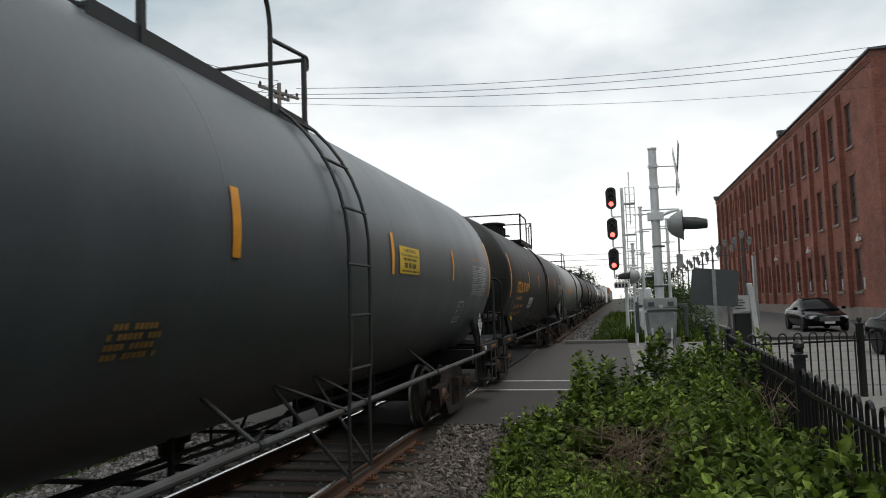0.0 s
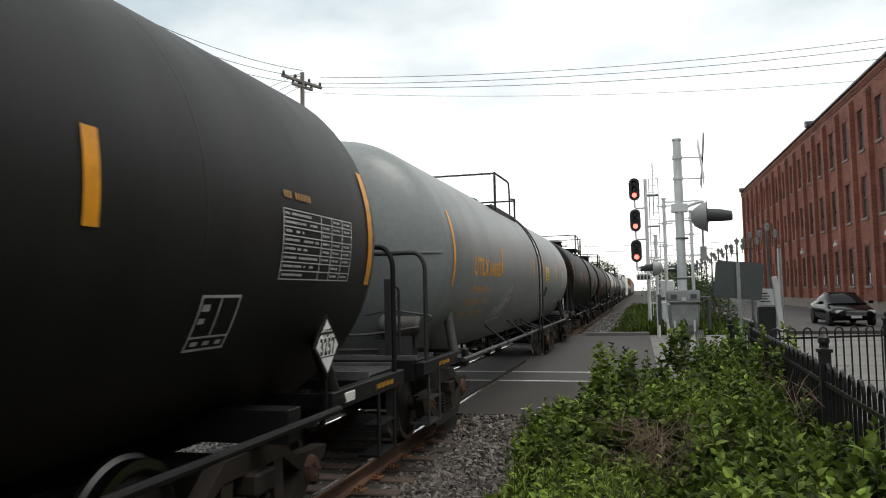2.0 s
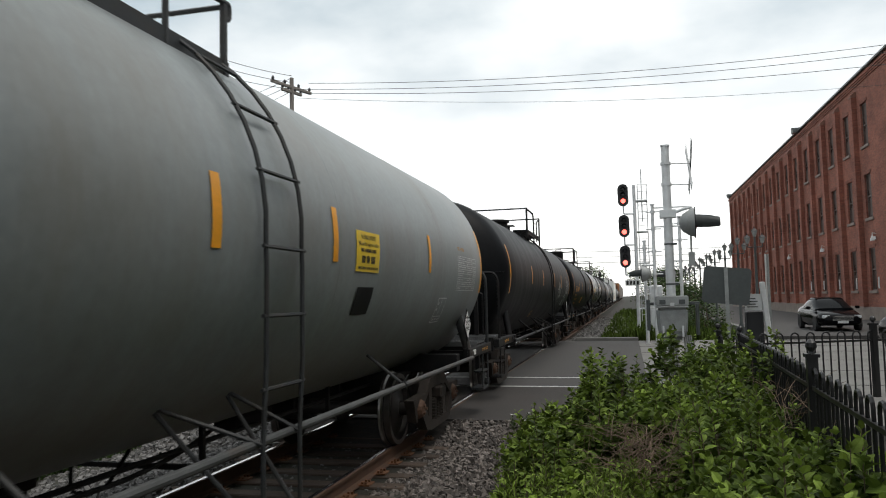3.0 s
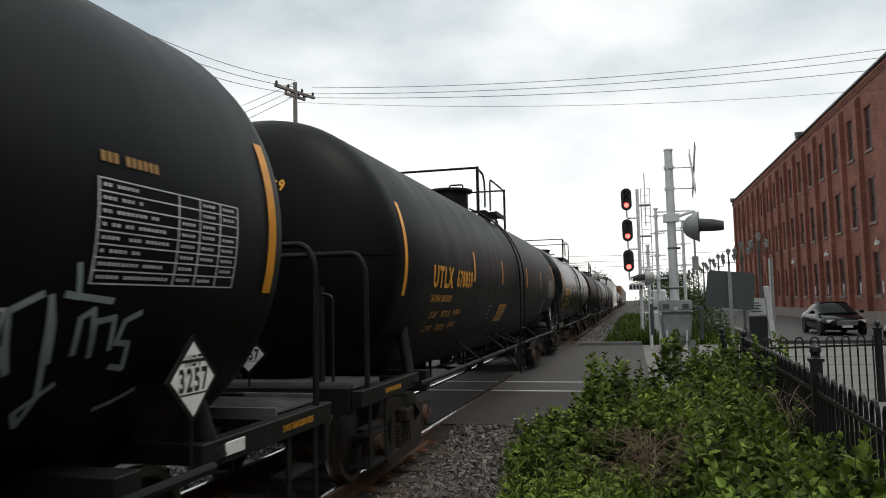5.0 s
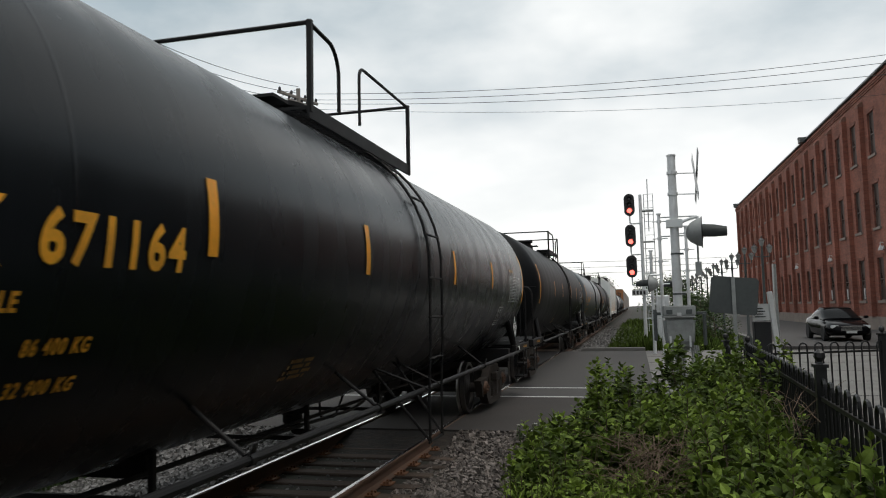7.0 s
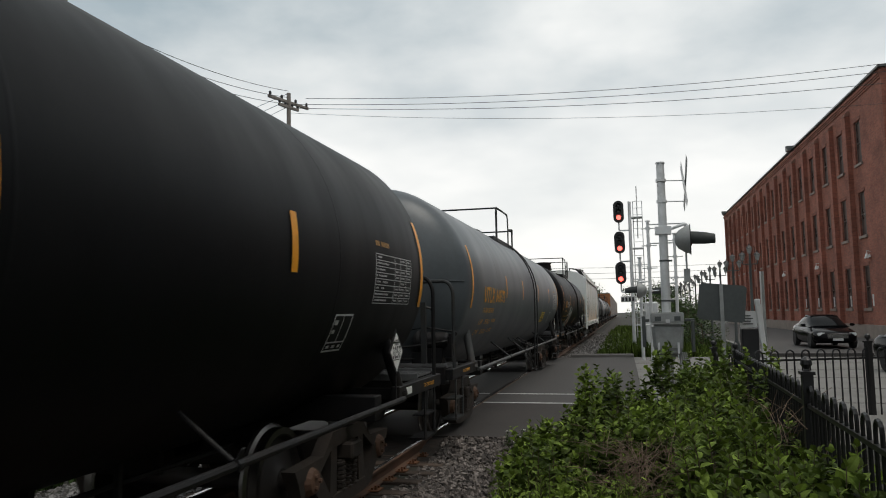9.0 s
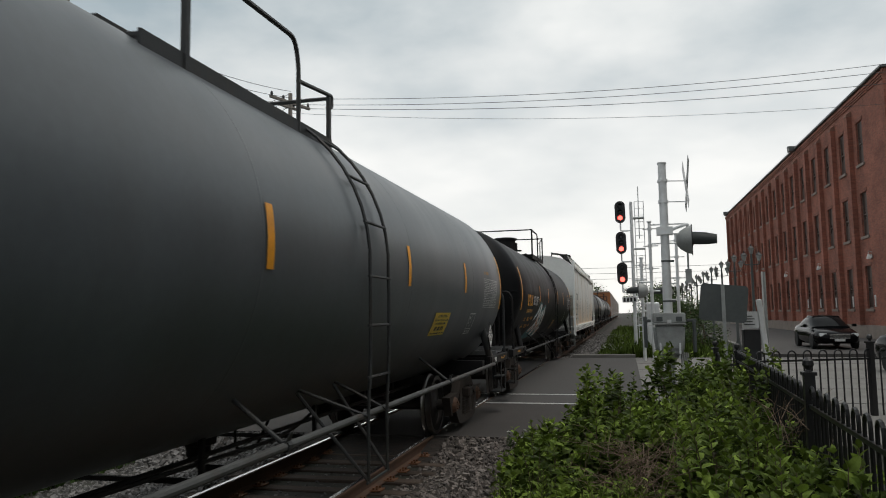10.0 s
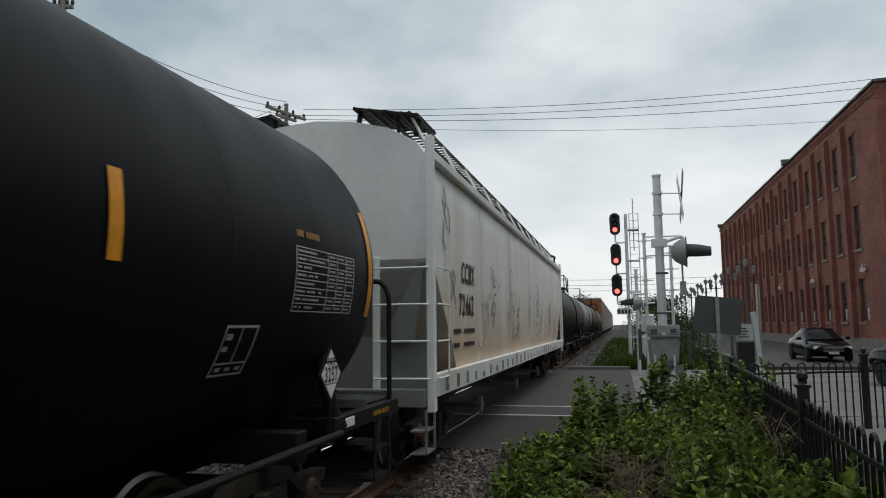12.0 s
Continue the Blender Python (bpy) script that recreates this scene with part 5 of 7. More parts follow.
def hopper_car(y):
    """White covered hopper: rounded roof, plain curved sides, open ends, roof walk, outlet gates."""
    half = HOPPER_LEN / 2 - 1.1
    car = empty("hopper_car", pose(XC, y, 0), "weathered white covered hopper car with graffiti and rust", "hopper car", "cars of the freight train")
    bm = bmesh.new()
    sec = [(1.50, 1.25), (1.53, 1.6), (1.56, 2.72), (1.55, 3.5), (1.52, 4.0), (1.36, 4.22), (1.0, 4.42), (0.5, 4.54), (0, 4.58)]
    ring = sec + [(-x, z) for x, z in sec[-2::-1]]
    stations = [-half + 0.05 + i * (2 * half - 0.1) / 6 for i in range(7)]
    rings = []
    for i, yy in enumerate(stations):
        rr = []
        for x, z in ring:
            dy = 0
            if i in (0, 6) and z < 2.72:
                dy = (2.72 - z) * 1.1 * (1 if i == 0 else -1)
            rr.append(bm.verts.new((x, yy + dy, z)))
        rings.append(rr)
    for a, b in zip(rings, rings[1:]):
        for j in range(len(ring) - 1):
            bm.faces.new((a[j], b[j], b[j + 1], a[j + 1]))
        bm.faces.new((a[-1], b[-1], b[0], a[0]))
    for rr, k in ((rings[0], 1), (rings[-1], -1)):
        # upright end sheet above, slope sheet below
        m = len(rr)
        bm.faces.new(rr[2:m - 2][::k])
        for j in range(2):
            bm.faces.new([rr[j], rr[j + 1], rr[m - 2 - j], rr[m - 1 - j]][::k])
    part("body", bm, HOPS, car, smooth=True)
    for i in range(1, 6):
        for s in (-1, 1):
            bm = bmesh.new()
            tube(bm, [(s * (x + 0.002), stations[i], z) for x, z in sec[:6]], 0.009, 6)
            part("weld_seam", bm, HOPW, car)
    for s in (-1, 1):
        bm = bmesh.new()
        box(bm, s * 1.56 - 0.05, s * 1.56 + 0.05, -half, half, 1.02, 1.30)
        part("side_sill", bevelled(bm, 0.01), HOPW, car)
        bm = bmesh.new()
        box(bm, s * 1.55 - 0.06, s * 1.55 + 0.06, -half, half, 3.96, 4.09)
        part("roof_edge", bevelled(bm, 0.015), HOPW, car)
        for e in (-1, 1):
            bm = bmesh.new()
            box(bm, s * 1.56 - 0.05, s * 1.56 + 0.05, e * half - 0.06, e * half + 0.06, 0.85, 4.26)
            part("corner_post", bevelled(bm, 0.012), HOPW, car)
            bm = bmesh.new()
            for z in (1.25, 1.7, 2.15, 2.6):
                tube(bm, bend([(s * 1.64, e * half, z), (s * 1.66, e * half, z), (s * 1.66, e * (half - 0.55), z), (s * 1.58, e * (half - 0.55), z)], 0.03, 2), 0.013, 6)
                tube(bm, [(s * 1.55, e * (half + 0.08), z), (s * 0.85, e * (half + 0.08), z)], 0.013, 6)
            tube(bm, [(s * 1.66, e * (half - 0.5), 1.15), (s * 1.66, e * (half - 0.5), 2.7)], 0.013, 6)
            part("ladder", bm, HOPW, car)
            bm = bmesh.new()
            box(bm, s * 0.85 - 0.04, s * 0.85 + 0.04, e * half - 0.03, e * half + 0.05, 1.05, 2.75)
            part("ladder_rail", bevelled(bm, 0.008), HOPW, car)
            bm = bmesh.new()
            box(bm, s * 1.53, s * 1.55, e * half - 0.25, e * half - 0.20, 0.38, 0.9)
            box(bm, s * 1.53, s * 1.55, e * half + 0.15, e * half + 0.20, 0.38, 0.9)
            box(bm, min(s * 1.35, s * 1.55), max(s * 1.35, s * 1.55), e * half - 0.25, e * half + 0.2, 0.38, 0.40)
            box(bm, min(s * 1.35, s * 1.55), max(s * 1.35, s * 1.55), e * half - 0.25, e * half + 0.2, 0.64, 0.66)
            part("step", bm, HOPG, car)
    for e in (-1, 1):
        bm = bmesh.new()
        prism(bm, [(-1.46, 1.1), (1.46, 1.1), (1.46, 1.75), (-1.46, 1.75)], Matrix(((1, 0, 0, 0), (0, 0, 1, e * (half - 0.2)), (0, 1, 0, 0), (0, 0, 0, 1))), 0.03)
        prism(bm, [(-1.3, 1.7), (-0.9, 1.7), (-1.38, 2.7), (-1.46, 2.7)], Matrix(((1, 0, 0, 0), (0, 0, 1, e * (half - 0.1)), (0, 1, 0, 0), (0, 0, 0, 1))), 0.05)
        prism(bm, [(1.3, 1.7), (0.9, 1.7), (1.38, 2.7), (1.46, 2.7)], Matrix(((1, 0, 0, 0), (0, 0, 1, e * (half - 0.1)), (0, 1, 0, 0), (0, 0, 0, 1))), 0.05)
        box(bm, -1.5, 1.5, e * half - 0.15, e * half + 0.1, 0.92, 1.12)
        # darker grey carries the shade of the open end
        part("end_frame", bm, HOPG, car, "end frame in grey darkened for shade")
        bm = bmesh.new()
        box(bm, -0.33, 0.33, min(e * (half - 2), e * (half + 0.6)), max(e * (half - 2), e * (half + 0.6)), 0.72, 1.04)
        box(bm, -0.16, 0.16, min(e * (half + 0.6), e * (half + 1.08)), max(e * (half + 0.6), e * (half + 1.08)), 0.72, 0.98)
        part("coupler", bevelled(bm, 0.02), IRON, car)
        truck(car, e * (half - 1.9), True)
    for i in range(3):
        yy = -half + 5.2 + i * (2 * half - 10.4) / 2
        bm = bmesh.new()
        a = [(-1.35, -1.9), (1.35, -1.9), (1.35, 1.9), (-1.35, 1.9)]
        b = [(-0.45, -0.45), (0.45, -0.45), (0.45, 0.45), (-0.45, 0.45)]
        va = [bm.verts.new((x, yy + q, 1.28)) for x, q in a]
        vb = [bm.verts.new((x, yy + q, 0.45)) for x, q in b]
        for j in range(4):
            bm.faces.new((va[j], va[(j + 1) % 4], vb[(j + 1) % 4], vb[j]))
        bm.faces.new(vb); bm.faces.new(va[::-1])
        box(bm, -0.5, 0.5, yy - 0.12, yy + 0.12, 0.32, 0.46)
        tube(bm, [(0.4, yy, 0.4), (1.15, yy, 0.4)], 0.05, 8)
        lathe(bm, [(0.16, 1.12), (0.16, 1.2)], "X", 10, (0, yy, 0.4))
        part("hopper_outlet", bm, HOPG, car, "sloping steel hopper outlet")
    # roof walk: gratings on brackets, along both edges and across the ends
    bm = bmesh.new()
    for s in (-1, 1):
        for x in (0.95, 1.12, 1.29):
            box(bm, s * x - 0.015, s * x + 0.015, -half, half, 4.56, 4.60)
        n = int(2 * half / 0.16)
        for i in range(n):
            yy = -half + i * 2 * half / n
            box(bm, min(s * 0.95, s * 1.29), max(s * 0.95, s * 1.29), yy, yy + 0.02, 4.57, 4.59)
        for i in range(13):
            yy = -half + 0.1 + i * (2 * half - 0.2) / 12
            box(bm, s * 1.12 - 0.015, s * 1.12 + 0.015, yy - 0.02, yy + 0.02, 4.3, 4.57)
    for e in (-1, 1):
        for s in (-1, 1):
            # perforated end plates that slope down to the car's sides
            tip = Matrix.Translation((s * 1.0, 0, 4.60)) @ pose(0, 0, 0, 0, s * 10, 0)
            for i in range(13):
                yy = e * (half + 0.06 - i * 0.075)
                box(bm, -0.42, 0.42, yy - 0.014, yy + 0.014, -0.012, 0.012, tip)
            for x in (-0.42, -0.21, 0, 0.21, 0.42):
                box(bm, x - 0.016, x + 0.016, min(e * (half + 0.08), e * (half - 0.86)), max(e * (half + 0.08), e * (half - 0.86)), -0.03, 0.016, tip)
            for x in (-0.4, 0.4):
                box(bm, x - 0.03, x + 0.03, min(e * (half - 0.1), e * (half - 0.14)), max(e * (half - 0.1), e * (half - 0.14)), -0.24, 0.0, tip)
    part("roof_walk", bm, IRON, car, "dark steel grating roof walk")
    for i in range(13):
        yy = -half + 0.1 + i * (2 * half - 0.2) / 12
        for s in (-1, 1):
            bm = bmesh.new()
            tube(bm, [(s * 1.54, yy, 4.08), (s * 1.29, yy, 4.57)], 0.022, 6)
            part("walk_bracket", bm, HOPW, car)
    bm = bmesh.new()
    box(bm, -0.3, 0.3, -half + 1.2, half - 1.2, 4.52, 4.64)
    part("loading_hatch", bevelled(bm, 0.03), HOPW, car)

    def flat(vs, fs, yy, z, material, name, label=""):
        bm = bmesh.new()
        bv = [bm.verts.new((1.575, yy + a, z + b)) for a, b in vs]
        for q in fs:
            bm.faces.new([bv[i] for i in q])
        for v in bm.verts:
            z_ = v.co.z
            xs = [(1.25, 1.50), (1.6, 1.53), (2.72, 1.56), (3.5, 1.55), (4.0, 1.52)]
            for (za, xa), (zb, xb) in zip(xs, xs[1:]):
                if za <= z_ <= zb:
                    v.co.x = xa + (xb - xa) * (z_ - za) / (zb - za) + (0.008 if name == "stain" else 0.012)
        return part(name, bm, material, car, label)
    flat(*lettering("CCBX", 0.42, 1.0), -half + 1.75, 2.52, INK, "lettering")
    flat(*lettering("72462", 0.42, 1.05), -half + 1.65, 2.05, INK, "lettering")
    flat(*rects([(0, 0.5, 0, 0.06), (0.7, 1.5, 0, 0.06), (0, 0.4, -0.2, -0.14), (0.7, 1.5, -0.2, -0.14)]), -half + 1.3, 1.78, INK, "lettering_bar")
    rnd = random.Random(11)
    # faded drawings: loose dark loops in a few places along the side
    for yy, n, hh, mm in ((3.3, 7, 0.9, PALESP), (4.3, 9, 1.2, SPRAYG), (6.4, 12, 1.25, PALESP), (7.2, 8, 0.8, SPRAYG), (9.6, 9, 0.9, PALESP), (11.6, 12, 1.2, SPRAYG), (12.6, 8, 0.9, PALESP), (15.0, 9, 1.0, SPRAYG), (17.2, 8, 0.9, PALESP)):
        lines = []
        for q in range(n):
            cx, cz, ra = rnd.uniform(0, 1.0), rnd.uniform(0.1, hh), rnd.uniform(0.08, 0.3)
            a0, lean = rnd.uniform(0, 6), rnd.uniform(-0.3, 0.3)
            lines.append([(cx + ra * math.cos(a0 + 0.6 * i) + lean * 0.1 * i, cz + ra * 0.9 * math.sin(a0 + 0.6 * i)) for i in range(rnd.randint(4, 8))])
        flat(*strokes(lines, 0.035), -half + yy, 1.62, mm, "graffiti", "faded dark sprayed drawing")
    vs, fs = strokes([[(0.35, 1.7), (0.42, 1.5), (0.30, 1.35), (0.45, 1.15)], [(0.2, 1.5), (0.34, 1.42)], [(0.5, 1.45), (0.62, 1.3), (0.55, 1.1)], [(0.25, 1.2), (0.18, 0.95), (0.32, 0.85)], [(0.6, 0.55), (0.75, 0.4), (0.66, 0.2)], [(0.72, 0.6), (0.9, 0.5), (0.82, 0.3), (0.95, 0.15)]], 0.04)
    flat(vs, fs, -half + 0.45, 2.05, SPRAYG, "graffiti", "thin dark scribble")
    bm = bmesh.new()
    for i in range(26):
        w = rnd.uniform(0.25, 0.5)
        yy = -half + 0.5 + i * 0.66
        if yy + w < half:
            box(bm, 1.612, 1.616, yy, yy + w * 0.4, 1.06, 1.06 + rnd.uniform(0.08, 0.2))
    part("graffiti", bm, SPRAYG, car, "dark scribble along the side sill")
    return car


def autorack(y, material, label):
    """Tall enclosed car far down the line, with ribbed side panels, a roof and two trucks."""
    car = empty("autorack_car", pose(XC, y, 0), label, "autorack car", "cars of the freight train")
    bm = bmesh.new()
    box(bm, -1.5, 1.5, -13.4, 13.4, 1.2, 5.3)
    part("body", bevelled(bm, 0.06, 2), material, car)
    for i in range(18):
        for s in (-1, 1):
            bm = bmesh.new()
            box(bm, s * 1.52 - 0.03, s * 1.52 + 0.03, -13.2 + i * 1.55, -13.08 + i * 1.55, 1.2, 5.2)
            part("side_post", bm, AUTOG, car)
    bm = bmesh.new()
    box(bm, -1.45, 1.45, -13.5, 13.5, 5.3, 5.5)
    part("roof", bevelled(bm, 0.08, 2), AUTOG, car, "pale galvanised roof")
    bm = bmesh.new()
    box(bm, -1.5, 1.5, -13.5, 13.5, 0.9, 1.2)
    part("underframe", bm, IRON, car)
    for e in (-9.8, 9.8):
        truck(car, e, False)
    return car


y0 = FIRST + PITCH * 7 + PITCH / 2 + HOPPER_LEN / 2
CARS.append((hopper_car(y0), y0))
y0 = FIRST + PITCH * 7.5 + HOPPER_LEN + PITCH * 4 + 13.8
for i in range(6):
    mm, lb = ((AUTOR, "rust-orange autorack car with a pale roof") if i % 3 != 2 else (AUTOG, "pale galvanised autorack car streaked with rust"))
    CARS.append((autorack(y0 + i * 27.8, mm, lb), y0 + i * 27.8))


# ---- the brick building ----
BX, BY0, BY1, BTOP = 13.75, 42.25, 104.3, 14.6


def building():
    root = empty("factory_building", pose(BX, BY0, 0), "three-storey red brick factory with pilasters and dark windows", "building")
    n, pitch, start, half = 16, 3.58, 46.72 - BY0 - 1.79, 0.56      # bays follow a plain brick corner
    rows = [(1.85, 4.3), (6.06, 8.6), (10.3, 12.8)]
    bm = bmesh.new()
    for i in range(n):
        a, b = start + i * pitch, start + (i + 1) * pitch
        w0, w1 = (a + b) / 2 - half, (a + b) / 2 + half
        box(bm, 0, 0.45, a, w0, 0.9, BTOP)
        box(bm, 0, 0.45, w1, b, 0.9, BTOP)
        zs = [0.9] + [z for r in rows for z in r] + [BTOP]
        for k in range(0, len(zs), 2):
            box(bm, 0, 0.45, w0, w1, zs[k], zs[k + 1])
    box(bm, 0, 0.45, 0, start, 0.9, BTOP)
    box(bm, 0, 0.45, start + n * pitch, BY1 - BY0, 0.9, BTOP)
    box(bm, 0.452, 30, 0, 0.45, 0.9, BTOP)
    box(bm, 0.452, 30, BY1 - BY0 - 0.45, BY1 - BY0, 0.9, BTOP)
    box(bm, 29.55, 30, 0.452, BY1 - BY0 - 0.452, 0.9, BTOP)
    part("wall", bm, BRICK, root, "red brick wall")
    bm = bmesh.new()
    box(bm, 0.455, 29.5, 0.5, BY1 - BY0 - 0.5, BTOP - 0.5, BTOP - 0.3)
    part("roof", bm, SIGNB, root, "flat dark roof")
    bm = bmesh.new()
    box(bm, -0.12, 30.1, -0.12, BY1 - BY0 + 0.1, -0.4, 0.9)
    part("plinth", bm, LIMEST, root, "pale stone plinth")
    bm = bmesh.new()
    box(bm, -0.15, 0.5, -0.15, BY1 - BY0 + 0.15, BTOP, BTOP + 0.14)
    box(bm, 0.5, 30.1, -0.15, 0.5, BTOP, BTOP + 0.14)
    part("coping", bevelled(bm, 0.02), SIGNB, root, "dark coping along the roof edge")
    for i in range(1, n + 1):
        bm = bmesh.new()
        c = start + i * pitch - 0.3
        w = 0.27
        box(bm, -0.27, -0.004, c - w, c + w, 0.905, BTOP - 1.15)
        pil = part("pilaster", bm, BRICK, root)
        bm = bmesh.new()
        prism(bm, [(-0.29, 0), (-0.004, 0), (-0.004, 0.30), (-0.08, 0.30), (-0.29, 0.10)], Matrix(((1, 0, 0, 0), (0, 0, 1, c - w - 0.02), (0, 1, 0, BTOP - 1.148), (0, 0, 0, 1))), 2 * w + 0.04)
        part("pilaster_cap", bm, CAPBR, pil, "weathered sloping brick cap")
    bm = bmesh.new()
    for k in range(3):
        box(bm, -0.05 - 0.04 * k, -0.003, 0, BY1 - BY0, BTOP - 0.55 + 0.12 * k, BTOP - 0.44 + 0.12 * k)
    part("cornice", bm, BRICK, root, "stepped brick cornice")

    def win(key, w, h):
        def fr(bm):
            outer = [(-w / 2, 0), (w / 2, 0), (w / 2, h), (-w / 2, h)]
            inner = [(-w / 2 + 0.07, 0.07), (w / 2 - 0.07, 0.07), (w / 2 - 0.07, h - 0.07), (-w / 2 + 0.07, h - 0.07)]
            rings = [[bm.verts.new((x, y, z)) for y, z in ps] for x in (0.10, 0.18) for ps in (outer, inner)]
            for i in range(4):
                j = (i + 1) % 4
                bm.faces.new((rings[0][j], rings[0][i], rings[1][i], rings[1][j]))
                bm.faces.new((rings[2][i], rings[2][j], rings[3][j], rings[3][i]))
                bm.faces.new((rings[1][j], rings[1][i], rings[3][i], rings[3][j]))
                bm.faces.new((rings[0][i], rings[0][j], rings[2][j], rings[2][i]))

        def mid(bm):
            box(bm, 0.11, 0.17, -w / 2 + 0.07, w / 2 - 0.07, h * 0.5 - 0.03, h * 0.5 + 0.03)

        def pane(bm):
            box(bm, 0.13, 0.15, -w / 2 + 0.07, w / 2 - 0.07, 0.07, h - 0.07)

        def sill(bm):
            box(bm, -0.08, 0.10, -w / 2 - 0.12, w / 2 + 0.12, -0.16, -0.004)

        def lintel(bm):
            box(bm, -0.02, 0.2, -w / 2 - 0.15, w / 2 + 0.15, h + 0.004, h + 0.2)
        return [(nm, cached(key + nm, f, mm), mm) for nm, f, mm in (("pane", pane, GLASS), ("meeting_rail", mid, FRAME), ("sill", sill, LIMEST), ("lintel", lintel, BRICK))], cached(key + "frame", fr, FRAME)
    for r, (z0, z1) in enumerate(rows):
        parts, fr = win("win%d_" % r, 2 * half, z1 - z0)
        for i in range(n):
            w = part("window", fr, FRAME, root, "dark sash window")
            w.matrix_basis = pose(0, start + (i + 0.5) * pitch, z0)
            for nm, me, mm in parts:
                part(nm, me, mm, w)
    for y in (20.5, 60.0):
        bm = bmesh.new()
        box(bm, -0.5, 0.1, y - 0.35, y + 0.35, BTOP - 0.1, BTOP + 0.2)
        box(bm, -0.55, 0.05, y - 0.2, y + 0.2, BTOP + 0.2, BTOP + 0.32)
        part("roof_bracket", bm, SIGNB, root)
    # small white plates and hooded wall lamps
    for y in (44.86, 48.91, 52.56, 56.46, 60.1):
        bm = bmesh.new()
        box(bm, -0.32, -0.274, y - BY0 - 0.06, y - BY0 + 0.06, 1.95, 2.6)
        part("wall_plate", bm, SIGNW, root, "small white plate on the wall")
    for y in (45.83, 56.97, 68.0):
        bm = bmesh.new()
        tube(bm, bend([(-0.004, 0, 5.05), (-0.2, 0, 5.12), (-0.2, 0, 4.95)], 0.05), 0.02, 6)
        lathe(bm, [(0.13, 4.66), (0.10, 4.80), (0.04, 4.95)], "Z", 10, (-0.2, 0, 0))
        for s in (-1, 1):
            lathe(bm, [(0.07, 4.72), (0.03, 4.9)], "Z", 8, (-0.12, s * 0.2, 0))
            tube(bm, [(-0.1, 0, 4.88), (-0.12, s * 0.2, 4.88)], 0.014, 5)
        p = part("wall_lamp", bm, SIGNW, root, "pale hooded wall lamp")
        p.matrix_basis = pose(-0.004, y - BY0, 0)
    return root


building()


# ---- crossing gear ----
def mast_top(bm, h, r0=0.105, r1=0.088):
    tube(bm, [(0, 0, 0), (0, 0, h)], [r0, r1], 14)


def flasher(root, x, y, z, turn, on=False):
    """Round-backed warning lamp with a long hood."""
    bm = bmesh.new()
    lathe(bm, [(0.0001, -0.30), (0.10, -0.285), (0.19, -0.22), (0.26, -0.11), (0.30, 0.0), (0.305, 0.015), (0.16, 0.02)], "X", 24)
    f = part("lamp_housing", bm, GALVD, root, "grey rounded lamp housing", True)
    f.matrix_basis = pose(x, y, z, 0, 0, turn)
    bm = bmesh.new()
    n = 14
    rows = []
    for h, k in ((0.02, 1.0), (0.28, 0.94), (0.5, 0.72)):
        rows.append([bm.verts.new((h, 0.17 * k * math.cos(a), 0.17 * k * math.sin(a) - 0.06 * h)) for a in [radians(-30 + 240 * i / n) for i in range(n + 1)]])
    for u, v in zip(rows, rows[1:]):
        for i in range(n):
            bm.faces.new((u[i], u[i + 1], v[i + 1], v[i]))
    bmesh.ops.solidify(bm, geom=bm.faces[:], thickness=0.008)
    part("hood", bm, SIGNB, f, "long dark grey hood", True)
    bm = bmesh.new()
    lathe(bm, [(0.306, 0.004), (0.325, 0.010), (0.325, 0.024), (0.16, 0.028)], "X", 24, cap=False)
    part("backplate", bm, SBLACK, f, "black round backplate")
    bm = bmesh.new()
    lathe(bm, [(0.15, 0.02), (0.12, 0.045), (0.01, 0.06)], "X", 18)
    part("lens", bm, REDON if on else REDOFF, f, "red lens", True)
    return f


